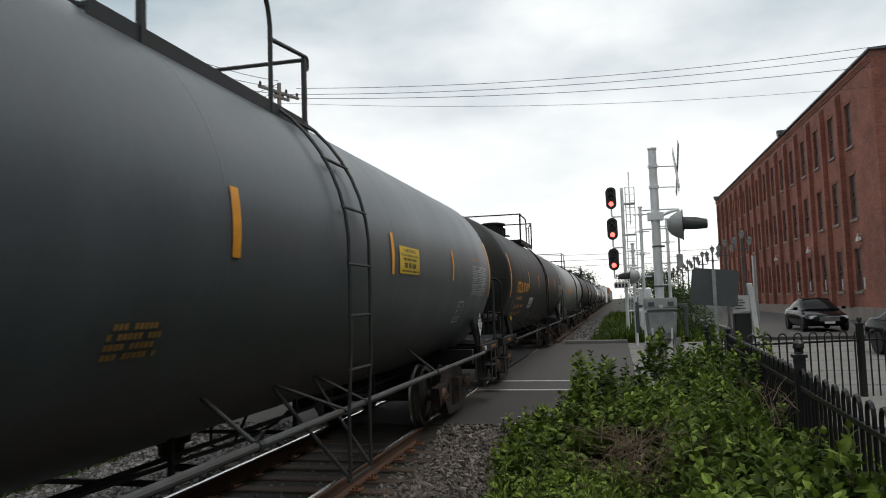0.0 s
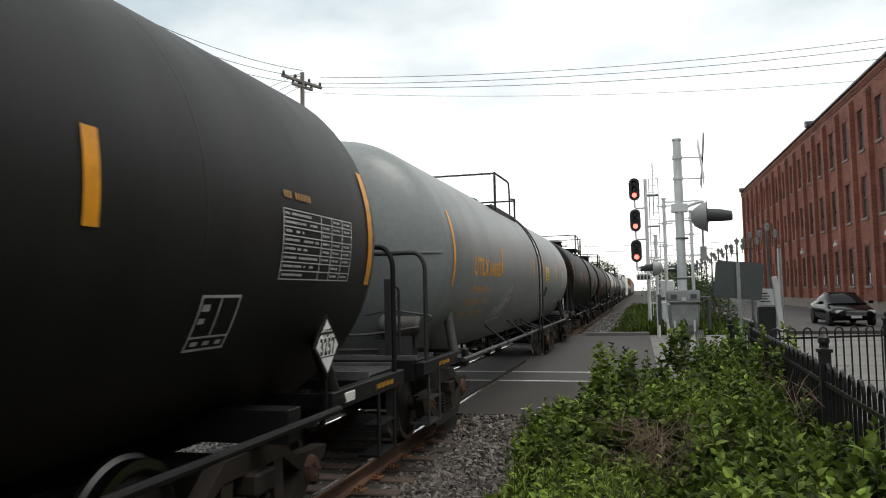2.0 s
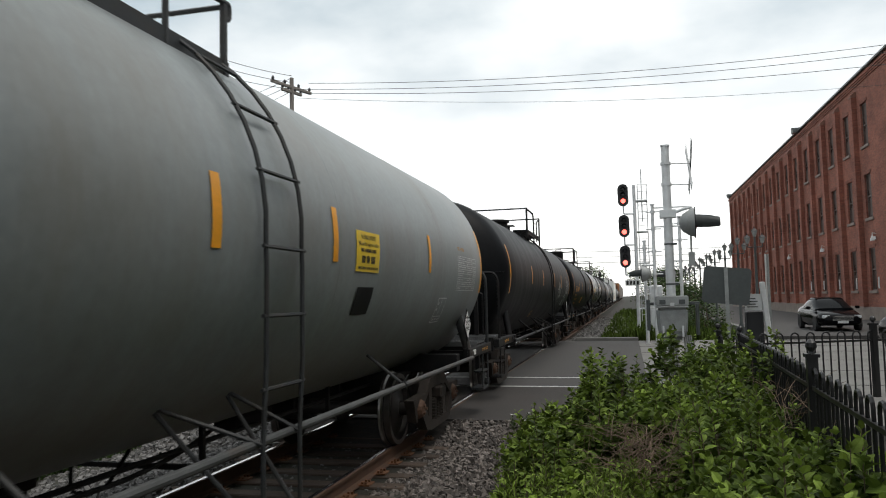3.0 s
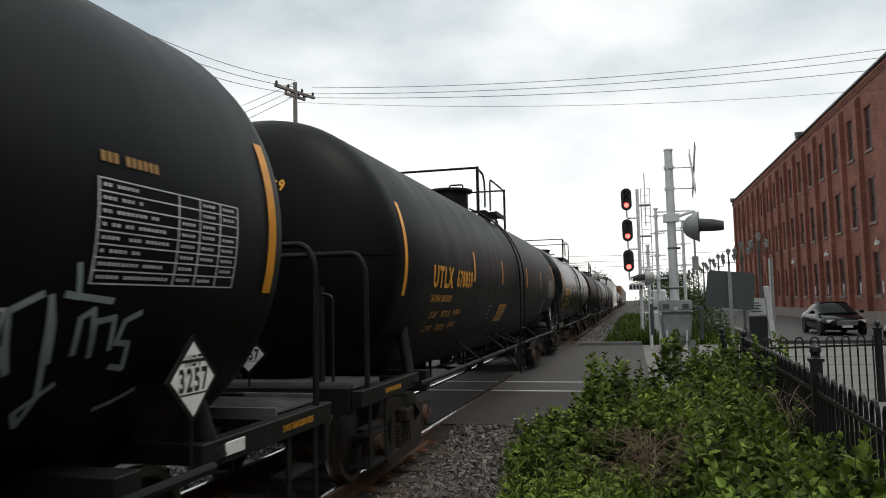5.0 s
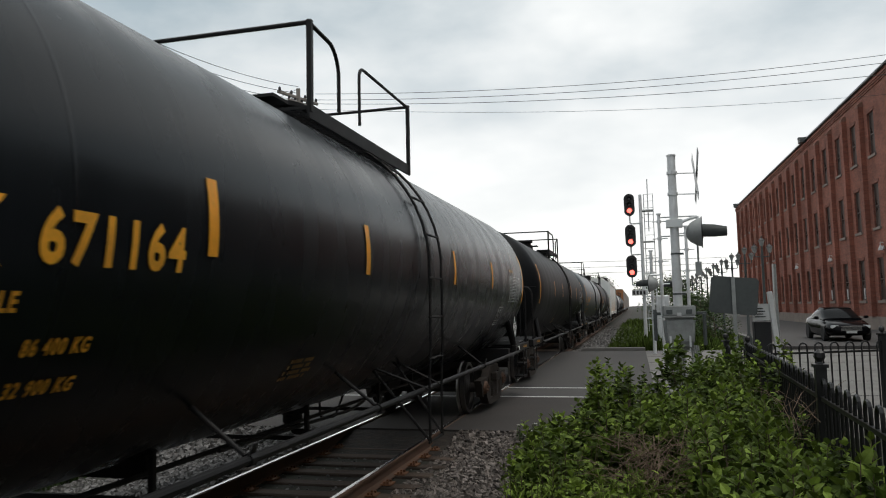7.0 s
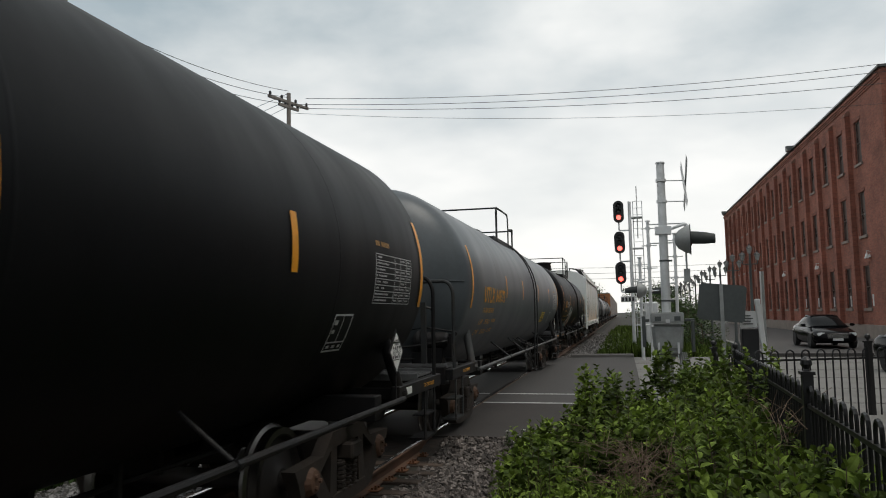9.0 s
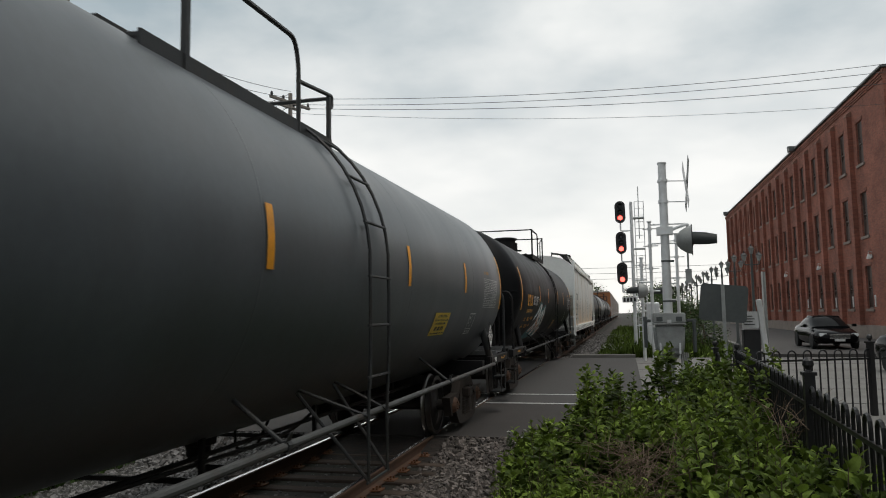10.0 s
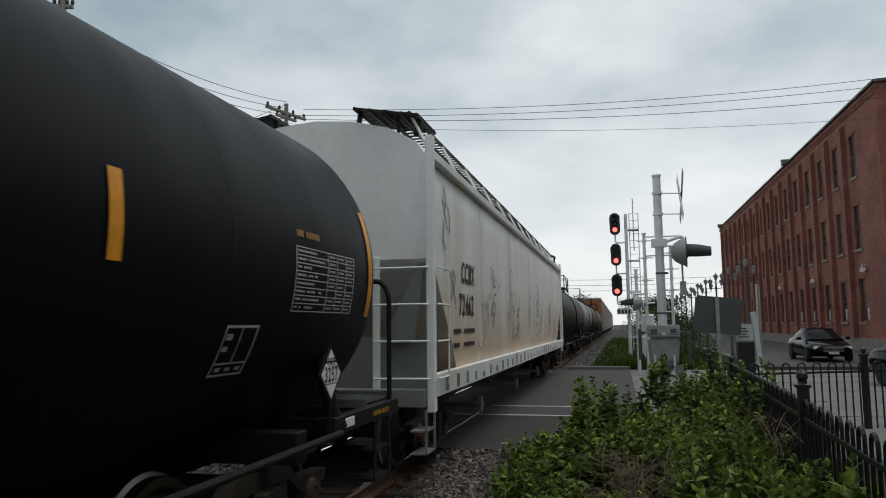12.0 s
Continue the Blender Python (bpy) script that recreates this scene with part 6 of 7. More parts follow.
def crossing_signal(x, y, h, zbox, zlamp, cross=True, big=True):
    root = empty("crossing_signal", pose(x, y, -0.01), "galvanised level crossing signal mast with hooded red lamps and gate box", "crossing signal", "crossing signals")
    bm = bmesh.new()
    tube(bm, [(0, 0, zbox + 0.2), (0, 0, h)], [0.094, 0.082], 16)
    lathe(bm, [(0.095, h), (0.095, h + 0.03), (0.05, h + 0.04)], "Z", 14)
    part("mast", bm, GALV, root, "pale galvanised mast", True)
    for z in (zlamp - 1.45, zlamp - 0.62):
        bm = bmesh.new()
        lathe(bm, [(0.090, z - 0.018), (0.099, z - 0.018), (0.099, z + 0.018), (0.090, z + 0.018)], "Z", 14)
        box(bm, 0.09, 0.16, -0.03, 0.03, z - 0.02, z + 0.02)
        part("band", bm, SIGNB, root, "dark clamp band")
    bm = bmesh.new()
    lathe(bm, [(0.24, 0), (0.24, 0.05), (0.10, 0.10), (0.10, zbox - 0.72), (0.19, zbox - 0.55)], "Z", 16)
    part("base", bm, GALVD, root, "cast mast base", True)
    bm = bmesh.new()
    w = [(-0.22, -0.17, 0.25, zbox - 0.58), (-0.28, -0.24, 0.32, zbox - 0.46), (-0.31, -0.27, 0.34, zbox + 0.06)]
    rings = [[bm.verts.new(q) for q in ((a, b, z), (-a, b, z), (-a, c, z), (a, c, z))] for a, b, c, z in w]
    for u, v in zip(rings, rings[1:]):
        for i in range(4):
            bm.faces.new((u[i], u[(i + 1) % 4], v[(i + 1) % 4], v[i]))
    bm.faces.new(rings[0][::-1]); bm.faces.new(rings[-1])
    bevelled(bm, 0.05, 3)
    bx = part("gate_box", bm, GALVD, root, "grey gate mechanism box")
    bm = bmesh.new()
    box(bm, -0.335, 0.335, -0.29, 0.36, zbox + 0.062, zbox + 0.10)
    box(bm, -0.32, 0.32, -0.275, 0.345, zbox + 0.101, zbox + 0.31)
    bevelled(bm, 0.045, 3)
    part("lid", bm, GALVD, bx)
    bm = bmesh.new()
    box(bm, -0.04, 0.04, -0.305, -0.28, zbox + 0.10, zbox + 0.17)
    part("latch", bm, SIGNW, bx, "small pale latch plate")
    for s in (-0.19, 0.19):
        bm = bmesh.new()
        box(bm, s - 0.06, s + 0.06, -0.285, -0.27, zbox + 0.14, zbox + 0.23)
        part("vent", bm, SIGNB, bx)
        bm = bmesh.new()
        box(bm, s - 0.018, s + 0.018, -0.30, -0.24, zbox - 0.52, zbox - 0.30)
        part("hinge_bar", bm, GALV, bx)
    bm = bmesh.new()
    box(bm, 0.35, 0.55, -0.03, 0.03, zbox + 0.12, zbox + 0.18)
    box(bm, 0.47, 0.53, -0.09, 0.09, zbox - 0.50, zbox + 0.14)
    part("counterweight", bevelled(bm, 0.01), SIGNB, bx, "dark counterweight arm")
    bm = bmesh.new()
    box(bm, -0.50, -0.35, -0.03, 0.03, zbox + 0.12, zbox + 0.18)
    box(bm, -0.50, -0.43, -0.09, 0.09, zbox - 0.40, zbox + 0.24)
    part("counterweight", bevelled(bm, 0.01), SIGNB, bx, "dark counterweight arm")
    bm = bmesh.new()
    box(bm, -0.16, 0.16, -0.12, 0.12, zlamp - 0.07, zlamp + 0.09)
    tube(bm, bend([(0.1, 0, zlamp + 0.02), (0.32, 0, zlamp + 0.10), (0.47, 0.0, zlamp + 0.14), (0.47, 0, zlamp + 0.05)], 0.05), 0.032, 8)
    part("lamp_arm", bm, GALV, root, "", True)
    flasher(root, 0.52, 0.0, zlamp - 0.19, -4)
    bm = bmesh.new()
    tube(bm, [(0.44, 0, zlamp - 0.45), (0.44, 0, zlamp - 0.80)], 0.02, 6)
    box(bm, 0.38, 0.50, -0.05, 0.05, zlamp - 1.08, zlamp - 0.80)
    part("junction_box", bm, GALVD, root)
    if cross:
        for z in (h - 0.36, h - 0.80):
            bm = bmesh.new()
            tube(bm, [(0, 0, z), (0.44, 0, z - 0.02)], 0.012, 6)
            lathe(bm, [(0.105, z - 0.03), (0.105, z + 0.03)], "Z", 12)
            part("sign_bracket", bm, GALV, root)
        cb = empty("crossbuck", pose(0.46, 0, h - 0.45, 0, 0, 2), "white crossed boards seen edge on", "")
        cb.parent = root
        if "category" in cb:
            del cb["category"]
        for a, dx in ((50, 0.0), (-50, 0.03)):
            bm = bmesh.new()
            box(bm, dx - 0.004, dx + 0.004, -0.62, 0.62, -0.11, 0.11, pose(0, 0, 0, a, 0, 0))
            part("board", bm, SIGNW if a > 0 else SIGNB, cb, "crossbuck board")
    bm = bmesh.new()
    for i, a in enumerate((0.0, 0.35, 0.8, 1.1)):
        tube(bm, bend([(0.22 + 0.04 * i, -0.1, zbox - 0.5), (0.24 + 0.05 * i, -0.12, zbox - 0.95), (0.1 + 0.06 * i, -0.16, 0.0)], 0.1), 0.02, 6)
    part("conduit", bm, GALVD, root, "bent cable conduits")
    bm = bmesh.new()
    for i in range(16):
        z = zbox - 0.6 - 0.055 * i
        tube(bm, [(-0.26 + 0.012 * (i % 2), -0.24, z), (-0.24 - 0.014 * (i % 3), -0.24, z - 0.06)], 0.014, 5)
    part("chain", bm, GALVD, root, "hanging chain")
    return root


crossing_signal(0.87, 15.8, 4.98, 1.55, 3.55)


def far_mast(x, y, h, lamps=()):
    root = empty("crossing_signal", pose(x, y, -0.05), "slender galvanised mast with small hooded lamps", "crossing signal", "crossing signals")
    bm = bmesh.new()
    mast_top(bm, h, 0.068, 0.056)
    lathe(bm, [(0.09, h), (0.09, h + 0.05), (0.04, h + 0.06)], "Z", 12)
    part("mast", bm, GALV, root, "pale galvanised mast", True)
    for z in (h - 0.25, h - 0.9, h - 1.75, h - 2.6):
        bm = bmesh.new()
        lathe(bm, [(0.085, z - 0.05), (0.085, z + 0.05)], "Z", 10)
        tube(bm, [(-0.25, 0, z), (0.3, 0, z)], 0.022, 6)
        part("bracket", bm, GALV, root, "pale pipe bracket")
    if h > 5.1:
        for z in (h - 0.1, h - 0.82):
            bm = bmesh.new()
            tube(bm, bend([(0, 0, z), (1.35, 0, z), (1.35, 0, z - 0.3)], 0.08), 0.03, 6)
            part("cross_arm", bm, GALV, root, "pale cross arm")
    for z, dx, turn in lamps:
        flasher(root, dx, -0.1, z, turn)
        bm = bmesh.new()
        tube(bm, [(0, 0, z + 0.32), (dx, -0.1, z + 0.32)], 0.03, 6)
        part("lamp_arm", bm, GALV, root)
    return root


far_mast(1.02, 28.5, 5.3, ((2.72, -0.42, 168),))
far_mast(0.70, 29.5, 4.0)
far_mast(2.10, 30.5, 5.0, ((2.72, -0.5, 172),))


def ladder_mast(root, x, y, z0, z1):
    bm = bmesh.new()
    for s in (-0.2, 0.2):
        tube(bm, [(x + s, y, z0), (x + s, y, z1)], 0.02, 6)
    part("ladder_rail", bm, GALV, root)
    bm = bmesh.new()
    z = z0 + 0.3
    while z < z1:
        tube(bm, [(x - 0.2, y, z), (x + 0.2, y, z)], 0.013, 5)
        z += 0.31
    part("ladder", bm, GALV, root)


def rail_signal(x, y):
    """Three signal heads on brackets beside a mast, with a ladder behind."""
    root = empty("railway_signal", pose(x, y, -0.3), "railway signal mast with three black heads showing red", "railway signal")
    bm = bmesh.new()
    tube(bm, [(0, 0, 0), (0, 0, 7.1)], [0.085, 0.07], 12)
    part("mast", bm, GALV, root, "pale galvanised mast", True)
    for z in (6.66, 5.27, 3.90):
        bm = bmesh.new()
        pts = [(0.235 * math.cos(a), 0.235 * math.sin(a) + (0.26 if math.sin(a) > 0 else -0.26)) for a in [i * math.tau / 20 for i in range(20)]]
        prism(bm, pts, Matrix(((1, 0, 0, -0.48), (0, 0, 1, -0.1), (0, 1, 0, z), (0, 0, 0, 1))), 0.14)
        hd = part("signal_head", bm, SBLACK, root, "black oval signal head")
        for k, dz in enumerate((0.26, -0.005, -0.27)):
            bm = bmesh.new()
            lathe(bm, [(0.105, -0.115), (0.08, -0.125), (0.01, -0.13)], "Y", 16, (-0.48, 0, z + dz))
            part("lens", bm, REDON if k == 2 else DARKLENS, hd, "lit red lens" if k == 2 else "dark lens", True)
            bm = bmesh.new()
            rows = []
            for yy in (-0.11, -0.33):
                rows.append([bm.verts.new((-0.48 + 0.12 * math.cos(a), yy, z + dz + 0.12 * math.sin(a))) for a in [radians(-20 + 220 * i / 10) for i in range(11)]])
            for i in range(10):
                bm.faces.new((rows[0][i], rows[0][i + 1], rows[1][i + 1], rows[1][i]))
            bmesh.ops.solidify(bm, geom=bm.faces[:], thickness=0.006)
            part("hood", bm, SBLACK, hd)
        bm = bmesh.new()
        tube(bm, bend([(0, 0, z - 0.85), (-0.48, 0, z - 0.85), (-0.48, 0, z - 0.45)], 0.08), 0.035, 8)
        tube(bm, [(0, 0, z - 0.55), (0.1, 0.5, z - 0.55)], 0.02, 6)
        part("bracket", bm, GALV, root, "", True)
    bm = bmesh.new()
    box(bm, -0.52, 0.12, -0.14, -0.12, 2.60, 2.85)
    pl = part("number_plate", bm, SIGNW, root, "small white plate with dark bars")
    bm = bmesh.new()
    for i in range(4):
        box(bm, -0.47 + i * 0.145, -0.38 + i * 0.145, -0.146, -0.142, 2.64, 2.81)
    part("lettering_bar", bm, INK, pl)
    ladder_mast(root, 0.36, 0.6, 1.0, 7.2)
    bm = bmesh.new()
    tube(bm, [(0.34, 0.65, 5.5), (0.34, 0.65, 7.9)], 0.025, 6)
    for z in (2.2, 3.6, 5.0, 6.4):
        box(bm, 0.0, 0.56, 0.0, 0.62, z - 0.02, z + 0.02)
    part("landing", bm, GALV, root)
    bm = bmesh.new()
    box(bm, 0.5, 1.1, 0.9, 1.5, 0.2, 2.6)
    part("cabinet", bevelled(bm, 0.05), GALV, root, "pale equipment cabinet")
    return root


rail_signal(0.44, 33.5)


# ---- signs beside the road ----
def road_sign(x, y, z, w, h, turn, material, label, top=0.0, tip=0.0):
    root = empty("road_sign", pose(x, y, -0.2, 0, 0, turn), label, "road sign", "road signs")
    bm = bmesh.new()
    pts = [(-w / 2 + 0.05, 0), (w / 2 - 0.05, 0), (w / 2, 0.05), (w / 2, h - 0.05), (w / 2 - 0.05, h), (-w / 2 + 0.05, h), (-w / 2, h - 0.05), (-w / 2, 0.05)]
    prism(bm, [(a, b - h / 2) for a, b in pts], Matrix.Translation((0, 0, z + h / 2)) @ pose(0, 0, 0, 0, tip, 0) @ Matrix(((1, 0, 0, 0), (0, 0, 1, 0.03), (0, 1, 0, 0), (0, 0, 0, 1))), 0.006)
    part("board", bm, material, root)
    bm = bmesh.new()
    box(bm, -0.035, 0.035, -0.02, 0.025, -0.3, z + h + top)
    part("post", bm, GALVD, root, "dull steel post")
    return root


road_sign(1.93, 15.6, 1.86, 0.90, 0.74, -6, SIGNB, "dark back of a rectangular sign on a steel post", 0.0, 6)
road_sign(2.86, 16.4, 1.72, 0.70, 1.15, 76, SIGNW, "pale sign seen nearly edge on")


def gate_stand(x, y):
    """White leaning post beside the fence with a notice box."""
    root = empty("barrier_post", pose(x, y, -0.2), "white leaning barrier post with small notices", "barrier post")
    bm = bmesh.new()
    box(bm, -0.05, 0.05, -0.05, 0.05, 0, 2.3, pose(0.12, 0, 0, 0, -5, 0))
    part("post", bevelled(bm, 0.01), SIGNW, root)
    bm = bmesh.new()
    box(bm, -0.42, -0.10, -0.02, 0.0, 1.72, 2.05)
    p = part("notice_board", bm, SIGNW, root, "white notice with dark bars")
    bm = bmesh.new()
    for i in range(4):
        box(bm, -0.38, -0.18 - 0.04 * (i % 2), -0.026, -0.022, 1.78 + i * 0.055, 1.80 + i * 0.055)
    part("lettering_bar", bm, INK, p)
    bm = bmesh.new()
    box(bm, -0.38, -0.06, 0.1, 0.4, 0.0, 1.70)
    part("cabinet", bevelled(bm, 0.02), SBLACK, root, "dark box behind the post")
    return root


gate_stand(2.72, 15.9)


# ---- iron fence ----
def fence_run(a, b, top, posts):
    """Hooped railings from a to b; top is the height of the hoops."""
    a, b = Vector((*a, 0)), Vector((*b, 0))
    d = b - a
    length = d.length
    turn = math.degrees(math.atan2(d.y, d.x))
    root = empty("iron_fence", pose(a.x, a.y, 0, 0, 0, turn), "black iron hoop-topped fence half grown over by shrubs", "fence", "iron fences")
    g = -0.3

    def hoop(bm):
        w = 0.074
        pts = [(-w, 0, g + 0.12), (-w, 0, top - w)] + [(-w * math.cos(t), 0, top - w + w * math.sin(t)) for t in [math.pi * i / 6 for i in range(1, 6)]] + [(w, 0, top - w), (w, 0, g + 0.12)]
        tube(bm, pts, 0.0155, 6)
    key = "hoop%.2f" % top
    n = int(length / 0.29)
    for i in range(n):
        p = part("hoop", cached(key, hoop, FENCE), FENCE, root)
        p.matrix_basis = pose(0.125 + i * length / n, 0, 0)
    for z in (top - 0.17, g + 0.2):
        bm = bmesh.new()
        box(bm, 0, length, -0.02, 0.02, z - 0.018, z + 0.018)
        part("rail", bm, FENCE, root)
    for s, h in posts:
        bm = bmesh.new()
        box(bm, s - 0.045, s + 0.045, -0.045, 0.045, g - 0.1, h - 0.16)
        box(bm, s - 0.06, s + 0.06, -0.06, 0.06, h - 0.16, h - 0.13)
        lathe(bm, [(0.03, h - 0.13), (0.022, h - 0.11), (0.05, h - 0.07), (0.045, h - 0.03), (0.015, h)], "Z", 12, (s, 0, 0))
        part("post", bm, FENCE, root)
    return root


fence_run((1.84, 13.4), (1.42, 3.4), 1.19, ((0.0, 1.32), (6.2, 1.45)))
fence_run((1.86, 13.5), (6.8, 15.6), 1.16, ((2.55, 1.42), (5.3, 1.42)))
fence_run((1.62, 14.6), (1.85, 13.5), 1.10, ((0.0, 1.32),))


# ---- lamp posts in a row ----
def street_lamp(x, y, z):
    root = empty("street_lamp", pose(x, y, -0.2), "black ornamental lamp post with two lanterns", "street lamp", "row of street lamps")
    bm = bmesh.new()
    lathe(bm, [(0.14, 0), (0.14, 0.5), (0.07, 0.7), (0.045, z - 0.8), (0.06, z - 0.75), (0.03, z - 0.2)], "Z", 12)
    tube(bm, bend([(-0.28, 0, z - 0.52), (-0.28, 0, z - 0.66), (0.28, 0, z - 0.66), (0.28, 0, z - 0.52)], 0.08), 0.02, 6)
    part("post", bm, SIGNB, root, "", True)
    for s, zz in ((-0.28, z - 0.52), (0.28, z - 0.52), (0, z - 0.25)):
        bm = bmesh.new()
        lathe(bm, [(0.03, zz), (0.06, zz + 0.02), (0.115, zz + 0.22), (0.125, zz + 0.23)], "Z", 6, (s, 0, 0))
        ln = part("lantern", bm, GALVD, root, "dull lantern glass")
        bm = bmesh.new()
        lathe(bm, [(0.14, zz + 0.23), (0.08, zz + 0.30), (0.025, zz + 0.34), (0.015, zz + 0.42)], "Z", 6, (s, 0, 0))
        part("lantern_cap", bm, SBLACK, ln, "dark pointed cap")
    return root


first_lamp = street_lamp(5.0, 31.2, 4.55)
for i in range(1, 17):
    copy_thing(first_lamp, pose(5.0 + 0.02 * i, 31.2 + 4.8 * i, -0.2, 0, 0, 0))


# ---- utility poles and cables ----
def utility_pole(x, y, h, arms, turn):
    root = empty("utility_pole", pose(x, y, -0.5, 0, 0, turn), "weathered wooden utility pole with crossarms", "utility pole", "utility poles")
    bm = bmesh.new()
    tube(bm, [(0, 0, 0), (0, 0, h + 0.5)], [0.14, 0.09], 12)
    part("pole", bm, WOODP, root, "", True)
    for z, half in arms:
        bm = bmesh.new()
        box(bm, -half, half, -0.06, 0.06, z + 0.42, z + 0.54)
        arm = part("crossarm", bevelled(bm, 0.01), WOODP, root)
        for s in (-0.92, -0.35, 0.35, 0.92):
            bm = bmesh.new()
            lathe(bm, [(0.03, z + 0.54), (0.06, z + 0.58), (0.06, z + 0.66), (0.03, z + 0.72)], "Z", 8, (s * half, 0, 0))
            part("insulator", bm, SBLACK, arm, "dark insulator")
    return root


utility_pole(-14.2, 29.4, 11.9, ((11.5, 1.25), (11.28, 0.62)), 72)
utility_pole(-16.9, 18.9, 12.7, ((12.2, 0.3), (11.4, 0.34), (10.7, 0.3)), 20)


def cable(a, b, sag, r=0.012, name="overhead_cable"):
    a, b = Vector(a), Vector(b)
    bm = bmesh.new()
    pts = []
    for i in range(25):
        s = i / 24
        p = a.lerp(b, s)
        p.z -= sag * 4 * s * (1 - s)
        pts.append(p)
    tube(bm, pts, r, 5)
    return thing_of(name, bm, WIRE, "thin dark overhead cable", "cable", "overhead cables")


for za, zb, sag, dy in ((11.85, 13.3, 0.9, 0.9), (11.45, 12.75, 0.9, 0.3), (11.15, 11.9, 0.9, -0.4)):
    cable((-14.2 + dy * 0.5, 29.4 + dy * 0.9, za), (22, 34 + dy, zb), sag)
cable((-14.2, 29.4, 11.0), (22, 34, 10.9), 0.9, 0.008)
for k in range(3):
    cable((-16.9, 18.9, 11.9 - 0.4 * k), (-14.2, 29.4, 12.0 - 0.3 * k), 0.4)
    cable((-16.9, 18.9, 11.9 - 0.4 * k), (-30, 2 + k, 12.2 - 0.3 * k), 0.6)
    cable((-14.2, 29.4, 11.9 - 0.3 * k), (-40, 36 + 2 * k, 10.0), 0.8)
utility_pole(-30, 120, 10.0, ((9.6, 1.1), (8.6, 1.1)), 0)
utility_pole(60, 124, 11.0, ((10.6, 1.1), (9.6, 1.1)), 0)
for k in range(3):
    cable((-30, 120, 9.6 - 0.9 * k), (60, 124, 10.6 - 0.9 * k), 1.0, 0.03)


# ---- added plain walls, unseen, that block low sky light behind and beside the camera ----
for n, (x0, x1, y0, y1, h) in enumerate(((15.6, 16.6, -32, 38, 13.5), (-27, 15.59, -33, -32, 5.0), (-28, -27.01, -33, 60, 9.0))):
    bm = bmesh.new()
    box(bm, x0, x1, y0, y1, -0.6, h)
    thing_of(("wall_east", "wall_south", "wall_west")[n], bm, PLAINW, "added unseen plain wall blocking low sky light", "wall", kind="structure")


# ---- plants ----
def leaf_mesh(name, spots, material):
    """Folded pointed leaves; each spot is place, direction, up, length, width."""
    vs = np.empty((len(spots) * 7, 3))
    fs = []
    for k, (p, d, u, ln, wd) in enumerate(spots):
        d = d.normalized()
        s = d.cross(u)
        s = s.normalized() if s.length > 1e-4 else d.orthogonal().normalized()
        n = s.cross(d)
        b = k * 7
        f = n * wd * 0.17
        vs[b] = p
        vs[b + 1] = p + d * ln * 0.30 + s * wd * 0.5 + f
        vs[b + 2] = p + d * ln * 0.72 + s * wd * 0.36 + f * 0.6 - n * ln * 0.04
        vs[b + 3] = p + d * ln - n * ln * 0.12
        vs[b + 4] = p + d * ln * 0.72 - s * wd * 0.36 + f * 0.6 - n * ln * 0.04
        vs[b + 5] = p + d * ln * 0.30 - s * wd * 0.5 + f
        vs[b + 6] = p + d * ln * 0.55
        fs += [(b, b + 1, b + 6), (b + 1, b + 2, b + 6), (b + 2, b + 3, b + 6), (b + 3, b + 4, b + 6), (b + 4, b + 5, b + 6), (b + 5, b, b + 6)]
    me = bpy.data.meshes.new(name)
    me.from_pydata(vs.tolist(), [], fs)
    me.materials.append(material)
    return me


def rand_dir(rnd, up=0.3):
    a = rnd.random() * math.tau
    z = rnd.uniform(-0.35, 0.8) + up * 0.5
    return Vector((math.cos(a), math.sin(a), z)).normalized()


def shrub(x, y, ztop, r, sprigs, leaf, material, seed, label, z0=-0.4):
    rnd = random.Random(seed)
    root = empty("shrub", pose(x, y, z0), label, "shrub", "shrubs along the fence")
    h = ztop - z0
    bm = bmesh.new()
    spots, young = [], []
    for i in range(sprigs):
        a = rnd.random() * math.tau
        q = r * math.sqrt(rnd.random())
        dome = max(0.15, 1 - (q / (r * 1.12)) ** 2 * 0.55)
        zt = h * dome * rnd.uniform(0.80, 1.06) if i % 3 else h * dome * rnd.uniform(0.30, 0.80)
        tip = Vector((q * math.cos(a), q * math.sin(a), zt))
        low = Vector((tip.x * 0.45, tip.y * 0.45, zt * 0.35))
        lean = Vector((rnd.uniform(-1, 1), rnd.uniform(-1, 1), 0)) * 0.12
        if i % 2 == 0:
            tube(bm, [low, low.lerp(tip, 0.5) + lean * 0.4, tip], [0.007, 0.005, 0.003], 4, False)
        way = (tip - low).normalized()
        n = rnd.randint(9, 14)
        for j in range(n):
            s = j / n
            p = tip - way * (s * 0.26 * rnd.uniform(0.8, 1.2))
            ang = j * 2.4 + a
            out = Matrix.Rotation(ang, 3, way) @ way.orthogonal().normalized()
            d = out * (0.55 + s * 0.7) + way * (0.55 - s * 0.5) + Vector((0, 0, rnd.uniform(-0.2, 0.55)))
            sz = leaf * rnd.uniform(0.6, 1.2) * (0.65 + 0.5 * s)
            pick = young if i % 3 == 1 and j < 5 else spots
            pick.append((p, d, Vector((rnd.uniform(-0.7, 0.7), rnd.uniform(-0.7, 0.7), 1)), sz, sz * rnd.uniform(0.6, 0.8)))
    tube(bm, [(0, 0, -0.05), (0.02, 0.01, h * 0.4)], [0.018, 0.01], 6)
    part("undergrowth", bm, STEM, root)["kind"] = "stuff"
    me = leaf_mesh("leaves", spots, material)
    ob = part("foliage", me, material, root, "dense green leaves")
    ob["kind"] = "stuff"
    ob = part("young_foliage", leaf_mesh("young_leaves", young, LEAF2), LEAF2, root, "bright yellow-green young leaves")
    ob["kind"] = "stuff"
    return root


